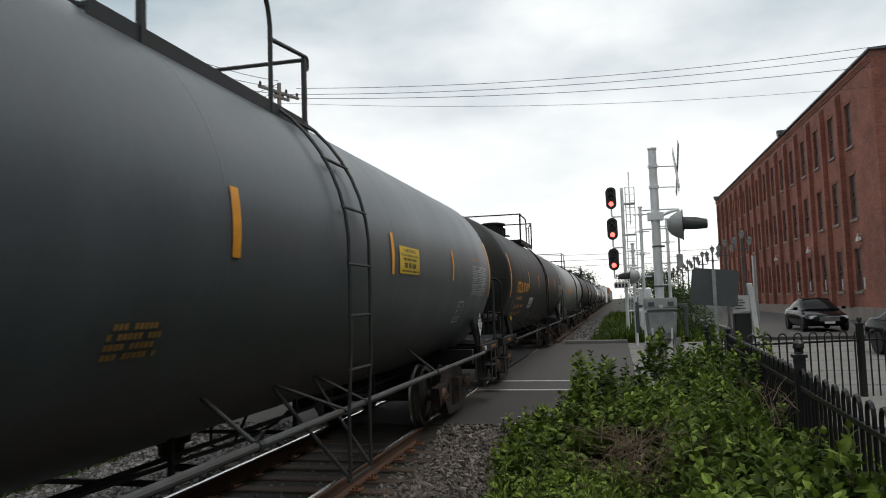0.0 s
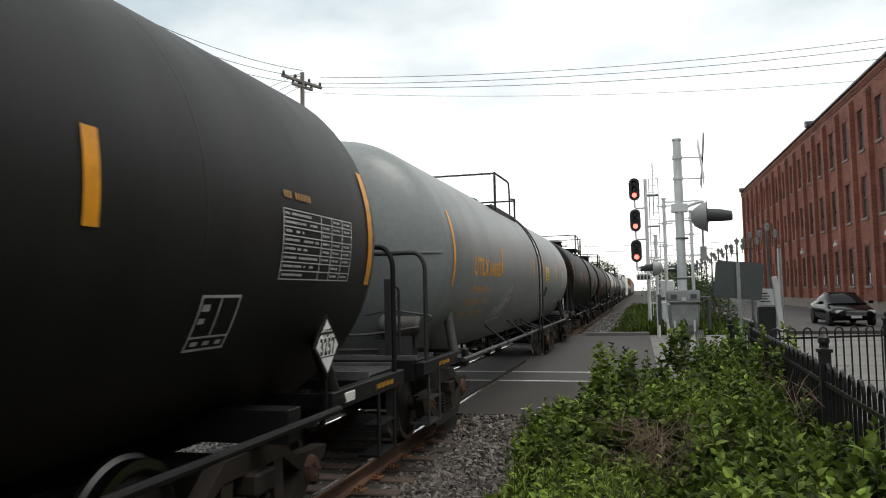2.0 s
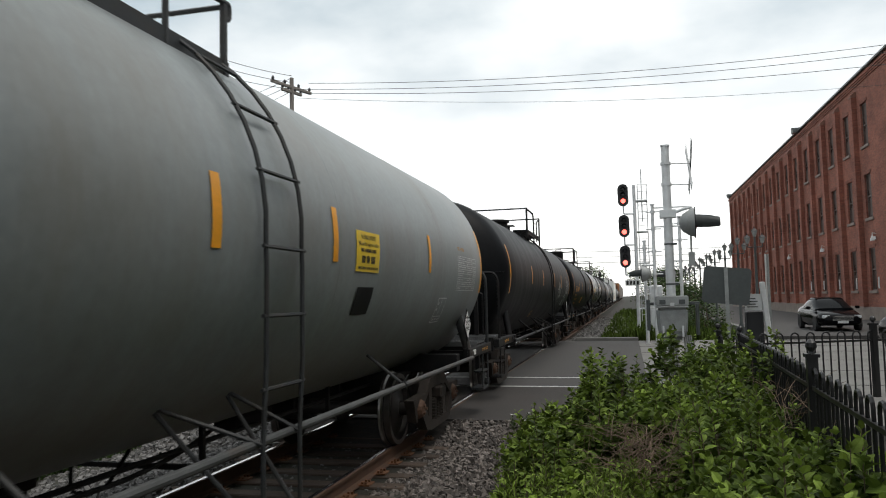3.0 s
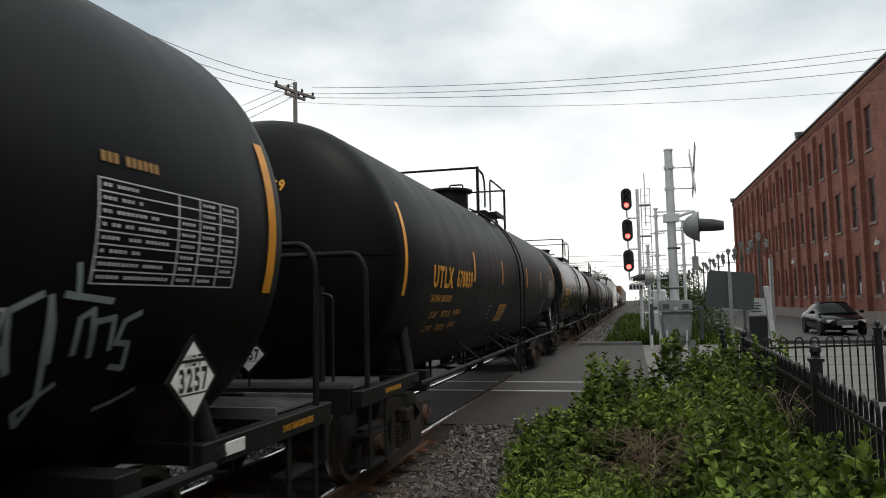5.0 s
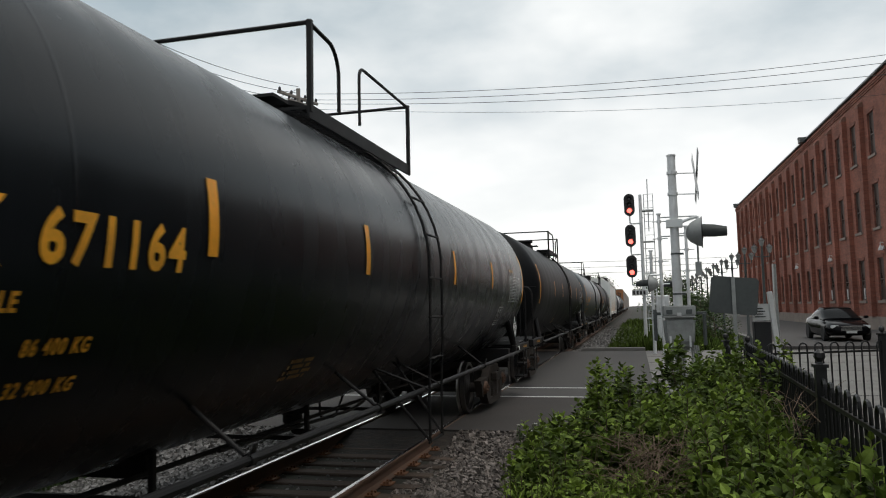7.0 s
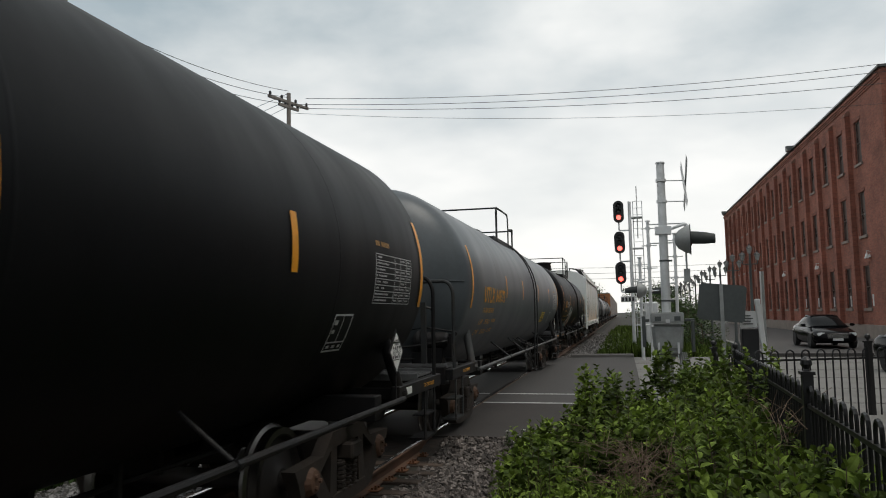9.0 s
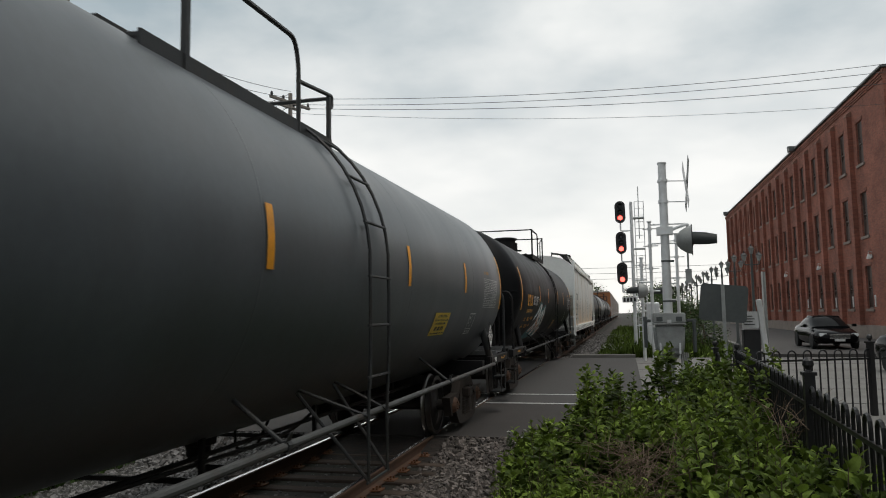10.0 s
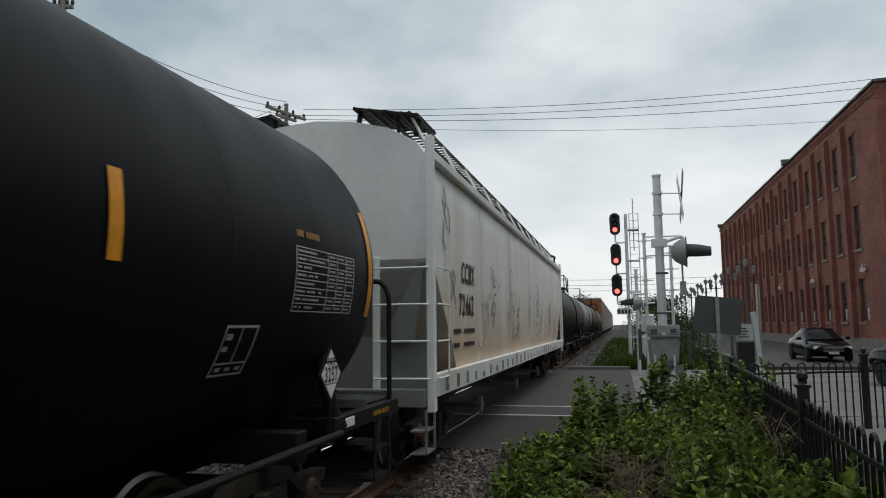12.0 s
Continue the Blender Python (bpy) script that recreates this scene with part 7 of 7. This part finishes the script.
def canopy(x, y):
    """Height of the shrubs' top over the strip beside the track."""
    z = 0.84 + 0.04 * (y - 4)
    if x > 0.35 and y > 8.8:
        z += 0.20
    if x < -0.45:
        z -= 0.22 + 0.22 * (y < 5.6)
    if x > 1.05 and 5.2 < y < 9.2:
        z -= 0.16
    if y > 7.5 and x < 0.9:
        z -= 0.10
    if -1.2 < x < 0.42 and y < 6.6:
        z = min(z, 0.36)
    if abs(x - 0.05) < 0.38 and 6.3 < y < 7.7:
        z = 0.30
    return z


rnd_s = random.Random(21)
k = 0
yy = 2.9
while yy < 11.4:
    xx = -0.82 + rnd_s.uniform(-0.1, 0.1) + (0.16 if yy > 8.5 else 0.0) + (0.25 if yy > 9.8 else 0)
    while xx < 1.52:
        jx, jy = xx + rnd_s.uniform(-0.13, 0.13), yy + rnd_s.uniform(-0.15, 0.15)
        top = canopy(jx, jy) * rnd_s.uniform(0.78, 1.16)
        near = jy < 5.5
        shrub(jx, jy, top, rnd_s.uniform(0.42, 0.56), 84 if near else 62, (0.118 if near else 0.102) * rnd_s.uniform(0.8, 1.3),
              LEAF2 if rnd_s.random() < 0.12 else LEAF, 100 + k, "dense broad-leaved green shrub beside the fence")
        k += 1
        xx += 0.56
    yy += 0.62
shrub(-0.50, 9.3, 1.2, 0.24, 46, 0.10, LEAF2, 61, "tall young green shrub with yellowish tips")
shrub(1.45, 12.3, 1.35, 0.5, 80, 0.085, LEAF, 62, "dense broad-leaved green shrub beside the fence")
shrub(1.0, 12.0, 1.18, 0.45, 70, 0.085, LEAF, 63, "dense broad-leaved green shrub beside the fence")
shrub(1.72, 7.4, 1.15, 0.2, 12, 0.10, LEAF2, 64, "young shoot growing through the fence")
shrub(1.62, 5.9, 1.05, 0.2, 14, 0.11, LEAF2, 65, "young shoot growing through the fence")
shrub(2.3, 12.7, 1.35, 0.3, 24, 0.10, LEAF2, 66, "young shoot growing through the fence")


def shoot(x, y, z0, h, seed):
    """One young shoot: a straight stem with broad leaves that close up towards its tip."""
    rnd = random.Random(seed)
    root = empty("young_shoot", pose(x, y, z0), "upright young shoot with broad pale green leaves", "shoot", "young shoots over the shrubs")
    lean = Vector((rnd.uniform(-0.18, 0.18), rnd.uniform(-0.18, 0.18), 1)) * h
    bm = bmesh.new()
    tube(bm, [(0, 0, 0), lean * 0.5 + Vector((0.01, 0, 0)), lean], [0.006, 0.005, 0.003], 5)
    part("stem", bm, STEM, root)
    spots = []
    for j in range(16):
        q = 0.35 + 0.65 * j / 15
        d = Vector((math.cos(j * 2.4), math.sin(j * 2.4), 0.35 + 1.3 * q * q))
        ln = rnd.uniform(0.085, 0.13) * (1.15 - 0.45 * q)
        spots.append((lean * q, d, Vector((rnd.uniform(-0.3, 0.3), rnd.uniform(-0.3, 0.3), 1)), ln, ln * rnd.uniform(0.5, 0.68)))
    part("foliage", leaf_mesh("leaves", spots, LEAF2), LEAF2, root)["kind"] = "stuff"
    return root


rnd_t = random.Random(77)
for i in range(26):
    x, y = rnd_t.uniform(-0.4, 1.3), rnd_t.uniform(4.2, 8.4)
    if abs(x - 0.05) < 0.4 and y < 7.8:
        x += 0.7
    shoot(x, y, canopy(x, y) - 0.46, rnd_t.uniform(0.42, 0.66), 800 + i)


def weeds(name, place, n, h, material, label, seed, spread=0.3, flowers=0):
    """Feathery upright stems with narrow leaves."""
    rnd = random.Random(seed)
    root = empty(name, pose(*place), label, "weed", "weeds beside the track")
    spots, bm = [], bmesh.new()
    tips = []
    for _ in range(n):
        a, q = rnd.random() * math.tau, spread * math.sqrt(rnd.random())
        b = Vector((q * math.cos(a), q * math.sin(a), 0))
        t = b * 1.3 + Vector((rnd.uniform(-0.08, 0.08), rnd.uniform(-0.08, 0.08), h * rnd.uniform(0.6, 1.1)))
        tube(bm, [b, t], [0.004, 0.002], 4, False)
        tips.append(t)
        oval = name == "feathery_weed" and rnd.random() < 0.55
        for j in range(11 if oval else 22):
            s = 0.25 + 0.75 * j / (11 if oval else 22)
            p = b.lerp(t, s)
            ang = j * 2.4
            d = Vector((math.cos(ang), math.sin(ang), rnd.uniform(0.1, 0.9) if oval else 1.3))
            ln = 0.075 * rnd.uniform(0.7, 1.3) * (1.15 - 0.6 * abs(s - 0.5))
            spots.append((p, d, Vector((rnd.uniform(-0.4, 0.4), rnd.uniform(-0.4, 0.4), 1)), ln, ln * (rnd.uniform(0.42, 0.6) if oval else 0.15)))
    part("undergrowth", bm, STEM, root)["kind"] = "stuff"
    ob = part("foliage", leaf_mesh("leaves", spots, material), material, root)
    ob["kind"] = "stuff"
    if flowers:
        pet = []
        for t in tips[:flowers]:
            for j in range(9):
                d = Vector((math.cos(j * 0.7), math.sin(j * 0.7), 0.3))
                pet.append((t + d * 0.01, d, Vector((0, 0, 1)), 0.026, 0.016))
        ob = part("flowers", leaf_mesh("flowers", pet, PETAL), PETAL, root, "small white flowers")
        ob["kind"] = "stuff"
    return root


for i, (x, y, h) in enumerate(((-0.22, 5.6, 0.5), (-0.5, 5.75, 0.46), (0.02, 5.4, 0.48), (-0.85, 5.9, 0.4), (-0.38, 6.2, 0.5), (-0.72, 6.35, 0.42), (-0.2, 5.1, 0.45), (-0.6, 5.2, 0.4), (-1.05, 6.4, 0.34), (-0.15, 6.5, 0.42))):
    weeds("feathery_weed", (x, y, 0.06 - 0.12 * (i % 3)), 22 + 4 * (i % 3), h * (0.8 + 0.2 * (i % 4)), LEAF3 if i % 3 else LEAF2, "bright feathery green weed clump", 300 + i, 0.22)
for i, (x, y, h) in enumerate(((-1.42, 5.75, 0.26), (-1.35, 6.3, 0.3), (-1.25, 6.9, 0.3), (-1.6, 6.05, 0.2), (-1.15, 7.6, 0.4), (-1.1, 8.3, 0.45))):
    weeds("low_weed", (x, y, -0.33), 18, h, LEAF2, "low green weed rooted in the ballast edge", 330 + i, 0.16)
for i, (x, y, h) in enumerate(((-1.15, 10.2, 0.5), (-0.95, 10.5, 0.52), (-1.35, 10.5, 0.46), (-1.25, 10.9, 0.46), (-0.85, 10.9, 0.5), (-1.5, 10.9, 0.4))):
    weeds("flowering_weed", (x, y, -0.30), 18, h, TREEL, "thin weed with small white flowers", 350 + i, 0.22, 8)
for i, (x, y, h) in enumerate(((-7.4, 6.0, 0.3), (-7.2, 5.0, 0.3), (-7.7, 6.8, 0.3))):
    weeds("low_weed", (x, y, -0.46), 26, h, TREEL, "low green weeds beyond the track", 370 + i, 0.4)


def twigs():
    """Dry tangled stems among the shrubs."""
    rnd = random.Random(9)
    bm = bmesh.new()
    for _ in range(260):
        p = Vector((0.06 + rnd.gauss(0, 0.2), 6.95 + rnd.gauss(0, 0.3), rnd.uniform(0.1, 0.62)))
        d = Vector((rnd.gauss(0, 0.22), rnd.gauss(0, 0.22), rnd.uniform(-0.05, 0.28)))
        tube(bm, [p, p + d * 0.5 + Vector((0, 0, 0.04)), p + d], [0.0035, 0.003, 0.0015], 4, False)
    for _ in range(40):
        p = Vector((1.5 + rnd.gauss(0, 0.1), 7.6 + rnd.gauss(0, 0.5), rnd.uniform(0.5, 0.9)))
        d = Vector((rnd.gauss(0, 0.2), rnd.gauss(0, 0.25), rnd.uniform(0.0, 0.4)))
        tube(bm, [p, p + d * 0.5 + Vector((0, 0, 0.03)), p + d], [0.004, 0.003, 0.0015], 4, False)
    return thing_of("dry_twigs", bm, DRY, "tangled dry brown twigs among the shrubs", "twigs", kind="stuff")


twigs()


def verge():
    """Tall grass and weeds along the track past the crossing."""
    rnd = random.Random(13)
    spots = []
    for _ in range(15000):
        y = 31.9 + 55 * rnd.random() ** 1.8
        x = rnd.uniform(-1.35, 4.2)
        z = -0.36 + 0.12 * min(1, max(0, x + 1.4))
        h = rnd.uniform(0.25, 0.8) * (0.55 if x < -0.8 else 1.0) * (1 + 0.5 * noise.noise(Vector((x * 0.8, y * 0.4, 0))))
        d = Vector((rnd.gauss(0, 0.25), rnd.gauss(0, 0.25), 1))
        spots.append((Vector((x, y, z)), d, Vector((rnd.uniform(-1, 1), rnd.uniform(-1, 1), 0.1)), h, h * rnd.uniform(0.06, 0.16)))
    tagged(new("verge_grass", leaf_mesh("verge_grass", spots, LEAF)), "rough tall grass and weeds along the track", "grass", kind="stuff")
    pet = []
    for _ in range(420):
        y = 32.2 + 22 * rnd.random() ** 1.5
        p = Vector((rnd.uniform(-1.1, 1.6), y, rnd.uniform(0.1, 0.42)))
        for j in range(4):
            d = Vector((math.cos(j * 1.57), math.sin(j * 1.57), 0.3))
            pet.append((p, d, Vector((0, 0, 1)), 0.045, 0.03))
    tagged(new("verge_flowers", leaf_mesh("verge_flowers", pet, PETAL)), "scattered small white flowers in the grass", "flowers", kind="stuff")


verge()


def far_side_weeds():
    """Rough growth beyond the track, seen under the cars."""
    rnd = random.Random(17)
    spots = []
    for _ in range(9000):
        y = rnd.uniform(1.5, 11.0)
        x = -7.7 - 9 * rnd.random() ** 1.5
        h = rnd.uniform(0.2, 0.7) * (0.5 + 0.5 * min(1, (-7 - x) / 2)) * (1 + 0.6 * noise.noise(Vector((x * 0.7, y * 0.7, 3))))
        spots.append((Vector((x, y, -0.47)), Vector((rnd.gauss(0, 0.35), rnd.gauss(0, 0.35), 1)), Vector((rnd.uniform(-1, 1), rnd.uniform(-1, 1), 0.1)), h, h * rnd.uniform(0.08, 0.22)))
    tagged(new("rough_grass", leaf_mesh("rough_grass", spots, TREEL)), "rough weeds beyond the track", "grass", kind="stuff")


far_side_weeds()


def tree(x, y, h, r, seed, n=1500, leaf=0.16, z0=-0.3, trunk_share=0.35):
    rnd = random.Random(seed)
    root = empty("tree", pose(x, y, z0), "leafy green tree with an uneven crown", "tree", "trees beyond the crossing")
    bm = bmesh.new()
    tube(bm, [(0, 0, 0), (0.03 * h, 0, h * 0.4), (0.0, 0.02 * h, h * 0.85)], [0.028 * h, 0.02 * h, 0.006 * h], 8)
    ends = []
    for i in range(14):
        a = i * 2.4
        z = h * rnd.uniform(trunk_share, 0.8)
        e = Vector((r * rnd.uniform(0.45, 0.95) * math.cos(a), r * rnd.uniform(0.45, 0.95) * math.sin(a), z + h * rnd.uniform(0.05, 0.25)))
        tube(bm, [(0, 0, z), Vector((0, 0, z)).lerp(e, 0.5) + Vector((0, 0, 0.03 * h)), e], [0.010 * h, 0.006 * h, 0.002 * h], 5, False)
        ends.append(e)
    ends.append(Vector((0, 0, h * 0.92)))
    part("trunk", bm, STEM, root, "grey-brown trunk and limbs")
    spots = []
    for i in range(n):
        e = rnd.choice(ends)
        p = e + Vector((rnd.gauss(0, r * 0.24), rnd.gauss(0, r * 0.24), rnd.gauss(0, h * 0.07)))
        s = leaf * rnd.uniform(0.6, 1.3)
        spots.append((p, rand_dir(rnd), Vector((rnd.uniform(-0.5, 0.5), rnd.uniform(-0.5, 0.5), 1)), s, s * 0.6))
    ob = part("crown", leaf_mesh("crown", spots, TREEL), TREEL, root, "uneven leafy crown")
    ob["kind"] = "stuff"
    return root


for i, (x, y, h, r, n, lf) in enumerate(((3.3, 40, 2.7, 1.1, 1600, 0.13), (2.6, 46, 3.0, 1.2, 1600, 0.14), (4.3, 52, 3.2, 1.5, 1600, 0.16), (3.2, 62, 3.8, 1.7, 1600, 0.18),
                                         (5.2, 75, 4.5, 2.2, 1600, 0.22), (2.6, 90, 4.6, 2.2, 1400, 0.26), (-8.8, 185, 9.5, 3.6, 1500, 0.55), (-12, 215, 9.5, 4.0, 1200, 0.6), (4.5, 115, 6, 3, 1300, 0.34))):
    tree(x, y, h, r, 500 + i, n, lf, trunk_share=0.15)
tree(3.4, 34.8, 1.9, 0.9, 540, 1200, 0.11, trunk_share=0.1)
tree(2.2, 36.5, 1.7, 0.8, 541, 1200, 0.11, trunk_share=0.1)


# ---- parking ground and parked cars ----
slab("parking_ground", 5.6, 13.55, 31.404, 105, -0.4, 0.13, ASPH, "worn grey parking ground beside the factory", "parking ground")
slab("kerb", 5.3, 5.596, 31.404, 105, -0.4, 0.22, CONC, "pale concrete kerb of the parking ground", "kerb")


def parked_car(x, y, z, turn, paint, label, tall=0.0):
    """A saloon in sections along its length (front towards +x), with cabin, wheels, lamps, grille, mirrors."""
    root = empty("parked_car", pose(x, y, z, 0, 0, turn), label, "car", "parked cars")
    body = [(-2.38, 0.62, 0.50, 0.86), (-2.30, 0.80, 0.32, 0.98), (-1.7, 0.88, 0.22, 1.02), (-0.6, 0.91, 0.20, 0.97), (0.7, 0.91, 0.20, 0.96), (1.3, 0.90, 0.22, 0.90), (1.95, 0.86, 0.24, 0.80), (2.28, 0.74, 0.30, 0.70), (2.40, 0.58, 0.36, 0.60)]

    def loft(bm, secs, shape):
        fine = []
        for i in range(len(secs) - 1):
            p0, p1, p2, p3 = (secs[max(0, min(len(secs) - 1, q))] for q in (i - 1, i, i + 1, i + 2))
            for t in (0, 0.25, 0.5, 0.75):
                fine.append([0.5 * (2 * b + (c - a) * t + (2 * a - 5 * b + 4 * c - d) * t * t + (3 * b - a - 3 * c + d) * t ** 3) for a, b, c, d in zip(p0, p1, p2, p3)])
        fine.append(secs[-1])
        rings = [[bm.verts.new((sx, w * a, lo + (hi - lo) * b)) for a, b in shape] for sx, w, lo, hi in fine]
        m = len(shape)
        for u, v in zip(rings, rings[1:]):
            for i in range(m):
                bm.faces.new((u[i], u[(i + 1) % m], v[(i + 1) % m], v[i]))
        bm.faces.new(rings[0][::-1]); bm.faces.new(rings[-1])
    shape = [(-0.86, 0), (-0.98, 0.2), (-1.0, 0.55), (-0.93, 0.86), (-0.80, 1.0), (0.80, 1.0), (0.93, 0.86), (1.0, 0.55), (0.98, 0.2), (0.86, 0)]
    bm = bmesh.new()
    loft(bm, [(a, w, lo, hi + tall * 0.5) for a, w, lo, hi in body], shape)
    part("body", bm, paint, root, "", True)
    bm = bmesh.new()
    cab = [(-1.75, 0.70, 0.96, 1.02), (-1.0, 0.72, 0.95, 1.36), (-0.2, 0.72, 0.95, 1.44), (0.35, 0.70, 0.94, 1.40), (1.15, 0.74, 0.92, 0.98)]
    loft(bm, [(a, w, lo + tall * 0.5, hi + tall) for a, w, lo, hi in cab], [(-1.12, 0), (-1.06, 0.3), (-0.97, 0.6), (-0.86, 0.85), (-0.72, 0.97), (-0.4, 1.02), (0, 1.04), (0.4, 1.02), (0.72, 0.97), (0.86, 0.85), (0.97, 0.6), (1.06, 0.3), (1.12, 0)])
    part("cabin_glass", bm, CARG, root, "dark windows and windscreen", True)
    bm = bmesh.new()
    loft(bm, [(-1.15, 0.52, 1.30 + tall, 1.345 + tall), (-0.6, 0.57, 1.40 + tall, 1.445 + tall), (-0.2, 0.58, 1.43 + tall, 1.475 + tall), (0.35, 0.54, 1.385 + tall, 1.43 + tall)], [(-1.08, -0.6), (-1.0, 0.5), (-0.6, 1), (0, 1.15), (0.6, 1), (1.0, 0.5), (1.08, -0.6)])
    part("roof", bm, paint, root)
    for sx in (-1.42, 1.45):
        for s in (-1, 1):
            bm = bmesh.new()
            lathe(bm, [(0.20, -0.1), (0.32, -0.1), (0.335, -0.05), (0.335, 0.05), (0.32, 0.1), (0.20, 0.1)], "Y", 20, (sx, s * 0.82, 0.33))
            w = part("wheel", bm, RUBBER, root, "black tyre", True)
            bm = bmesh.new()
            lathe(bm, [(0.21, 0.07), (0.20, 0.09), (0.05, 0.06)] if s > 0 else [(0.05, -0.06), (0.20, -0.09), (0.21, -0.07)], "Y", 16, (sx, s * 0.82, 0.33))
            part("rim", bm, CHROME, w, "silver rim", True)
    for s in (-1, 1):
        bm = bmesh.new()
        box(bm, 2.02, 2.335, s * 0.60 - 0.16, s * 0.60 + 0.16, 0.56 + tall * 0.4, 0.705 + tall * 0.45)
        part("headlight", bevelled(bm, 0.03, 2), LAMPG, root, "clear headlight")
        bm = bmesh.new()
        box(bm, 0.78, 0.95, s * 1.0 - 0.09, s * 1.0 + 0.09, 0.95 + tall * 0.5, 1.07 + tall * 0.5)
        part("mirror", bevelled(bm, 0.03, 2), paint, root)
    bm = bmesh.new()
    for i in range(4):
        box(bm, 2.34, 2.425, -0.40, 0.40, 0.47 + i * 0.05, 0.50 + i * 0.05)
    part("grille", bm, CHROME, root, "chrome grille bars")
    bm = bmesh.new()
    box(bm, 2.40, 2.445, -0.2, 0.2, 0.36, 0.46)
    part("blank_plate", bm, SIGNW, root, "plain pale plate")
    return root


parked_car(8.85, 36.8, 0.13, -90, CARP, "black saloon car parked beside the factory")
parked_car(8.5, 22.6, -0.004, -80, CARP, "dark car standing on the concrete beyond the fence", 0.1)


# ---- what moves ----
def motions():
    for car, y in CARS:
        walk(car, [(t, pose(XC, y - SPEED * t, 0)) for t in (0.0, 12.0)])
    turn = math.degrees(SPEED / 0.457) / FPS
    for w, dy in WHEELSETS:
        walk(w, [(i / FPS, pose(0, dy, 0.457, turn * i, 0, 0)) for i in range(361)])


motions()
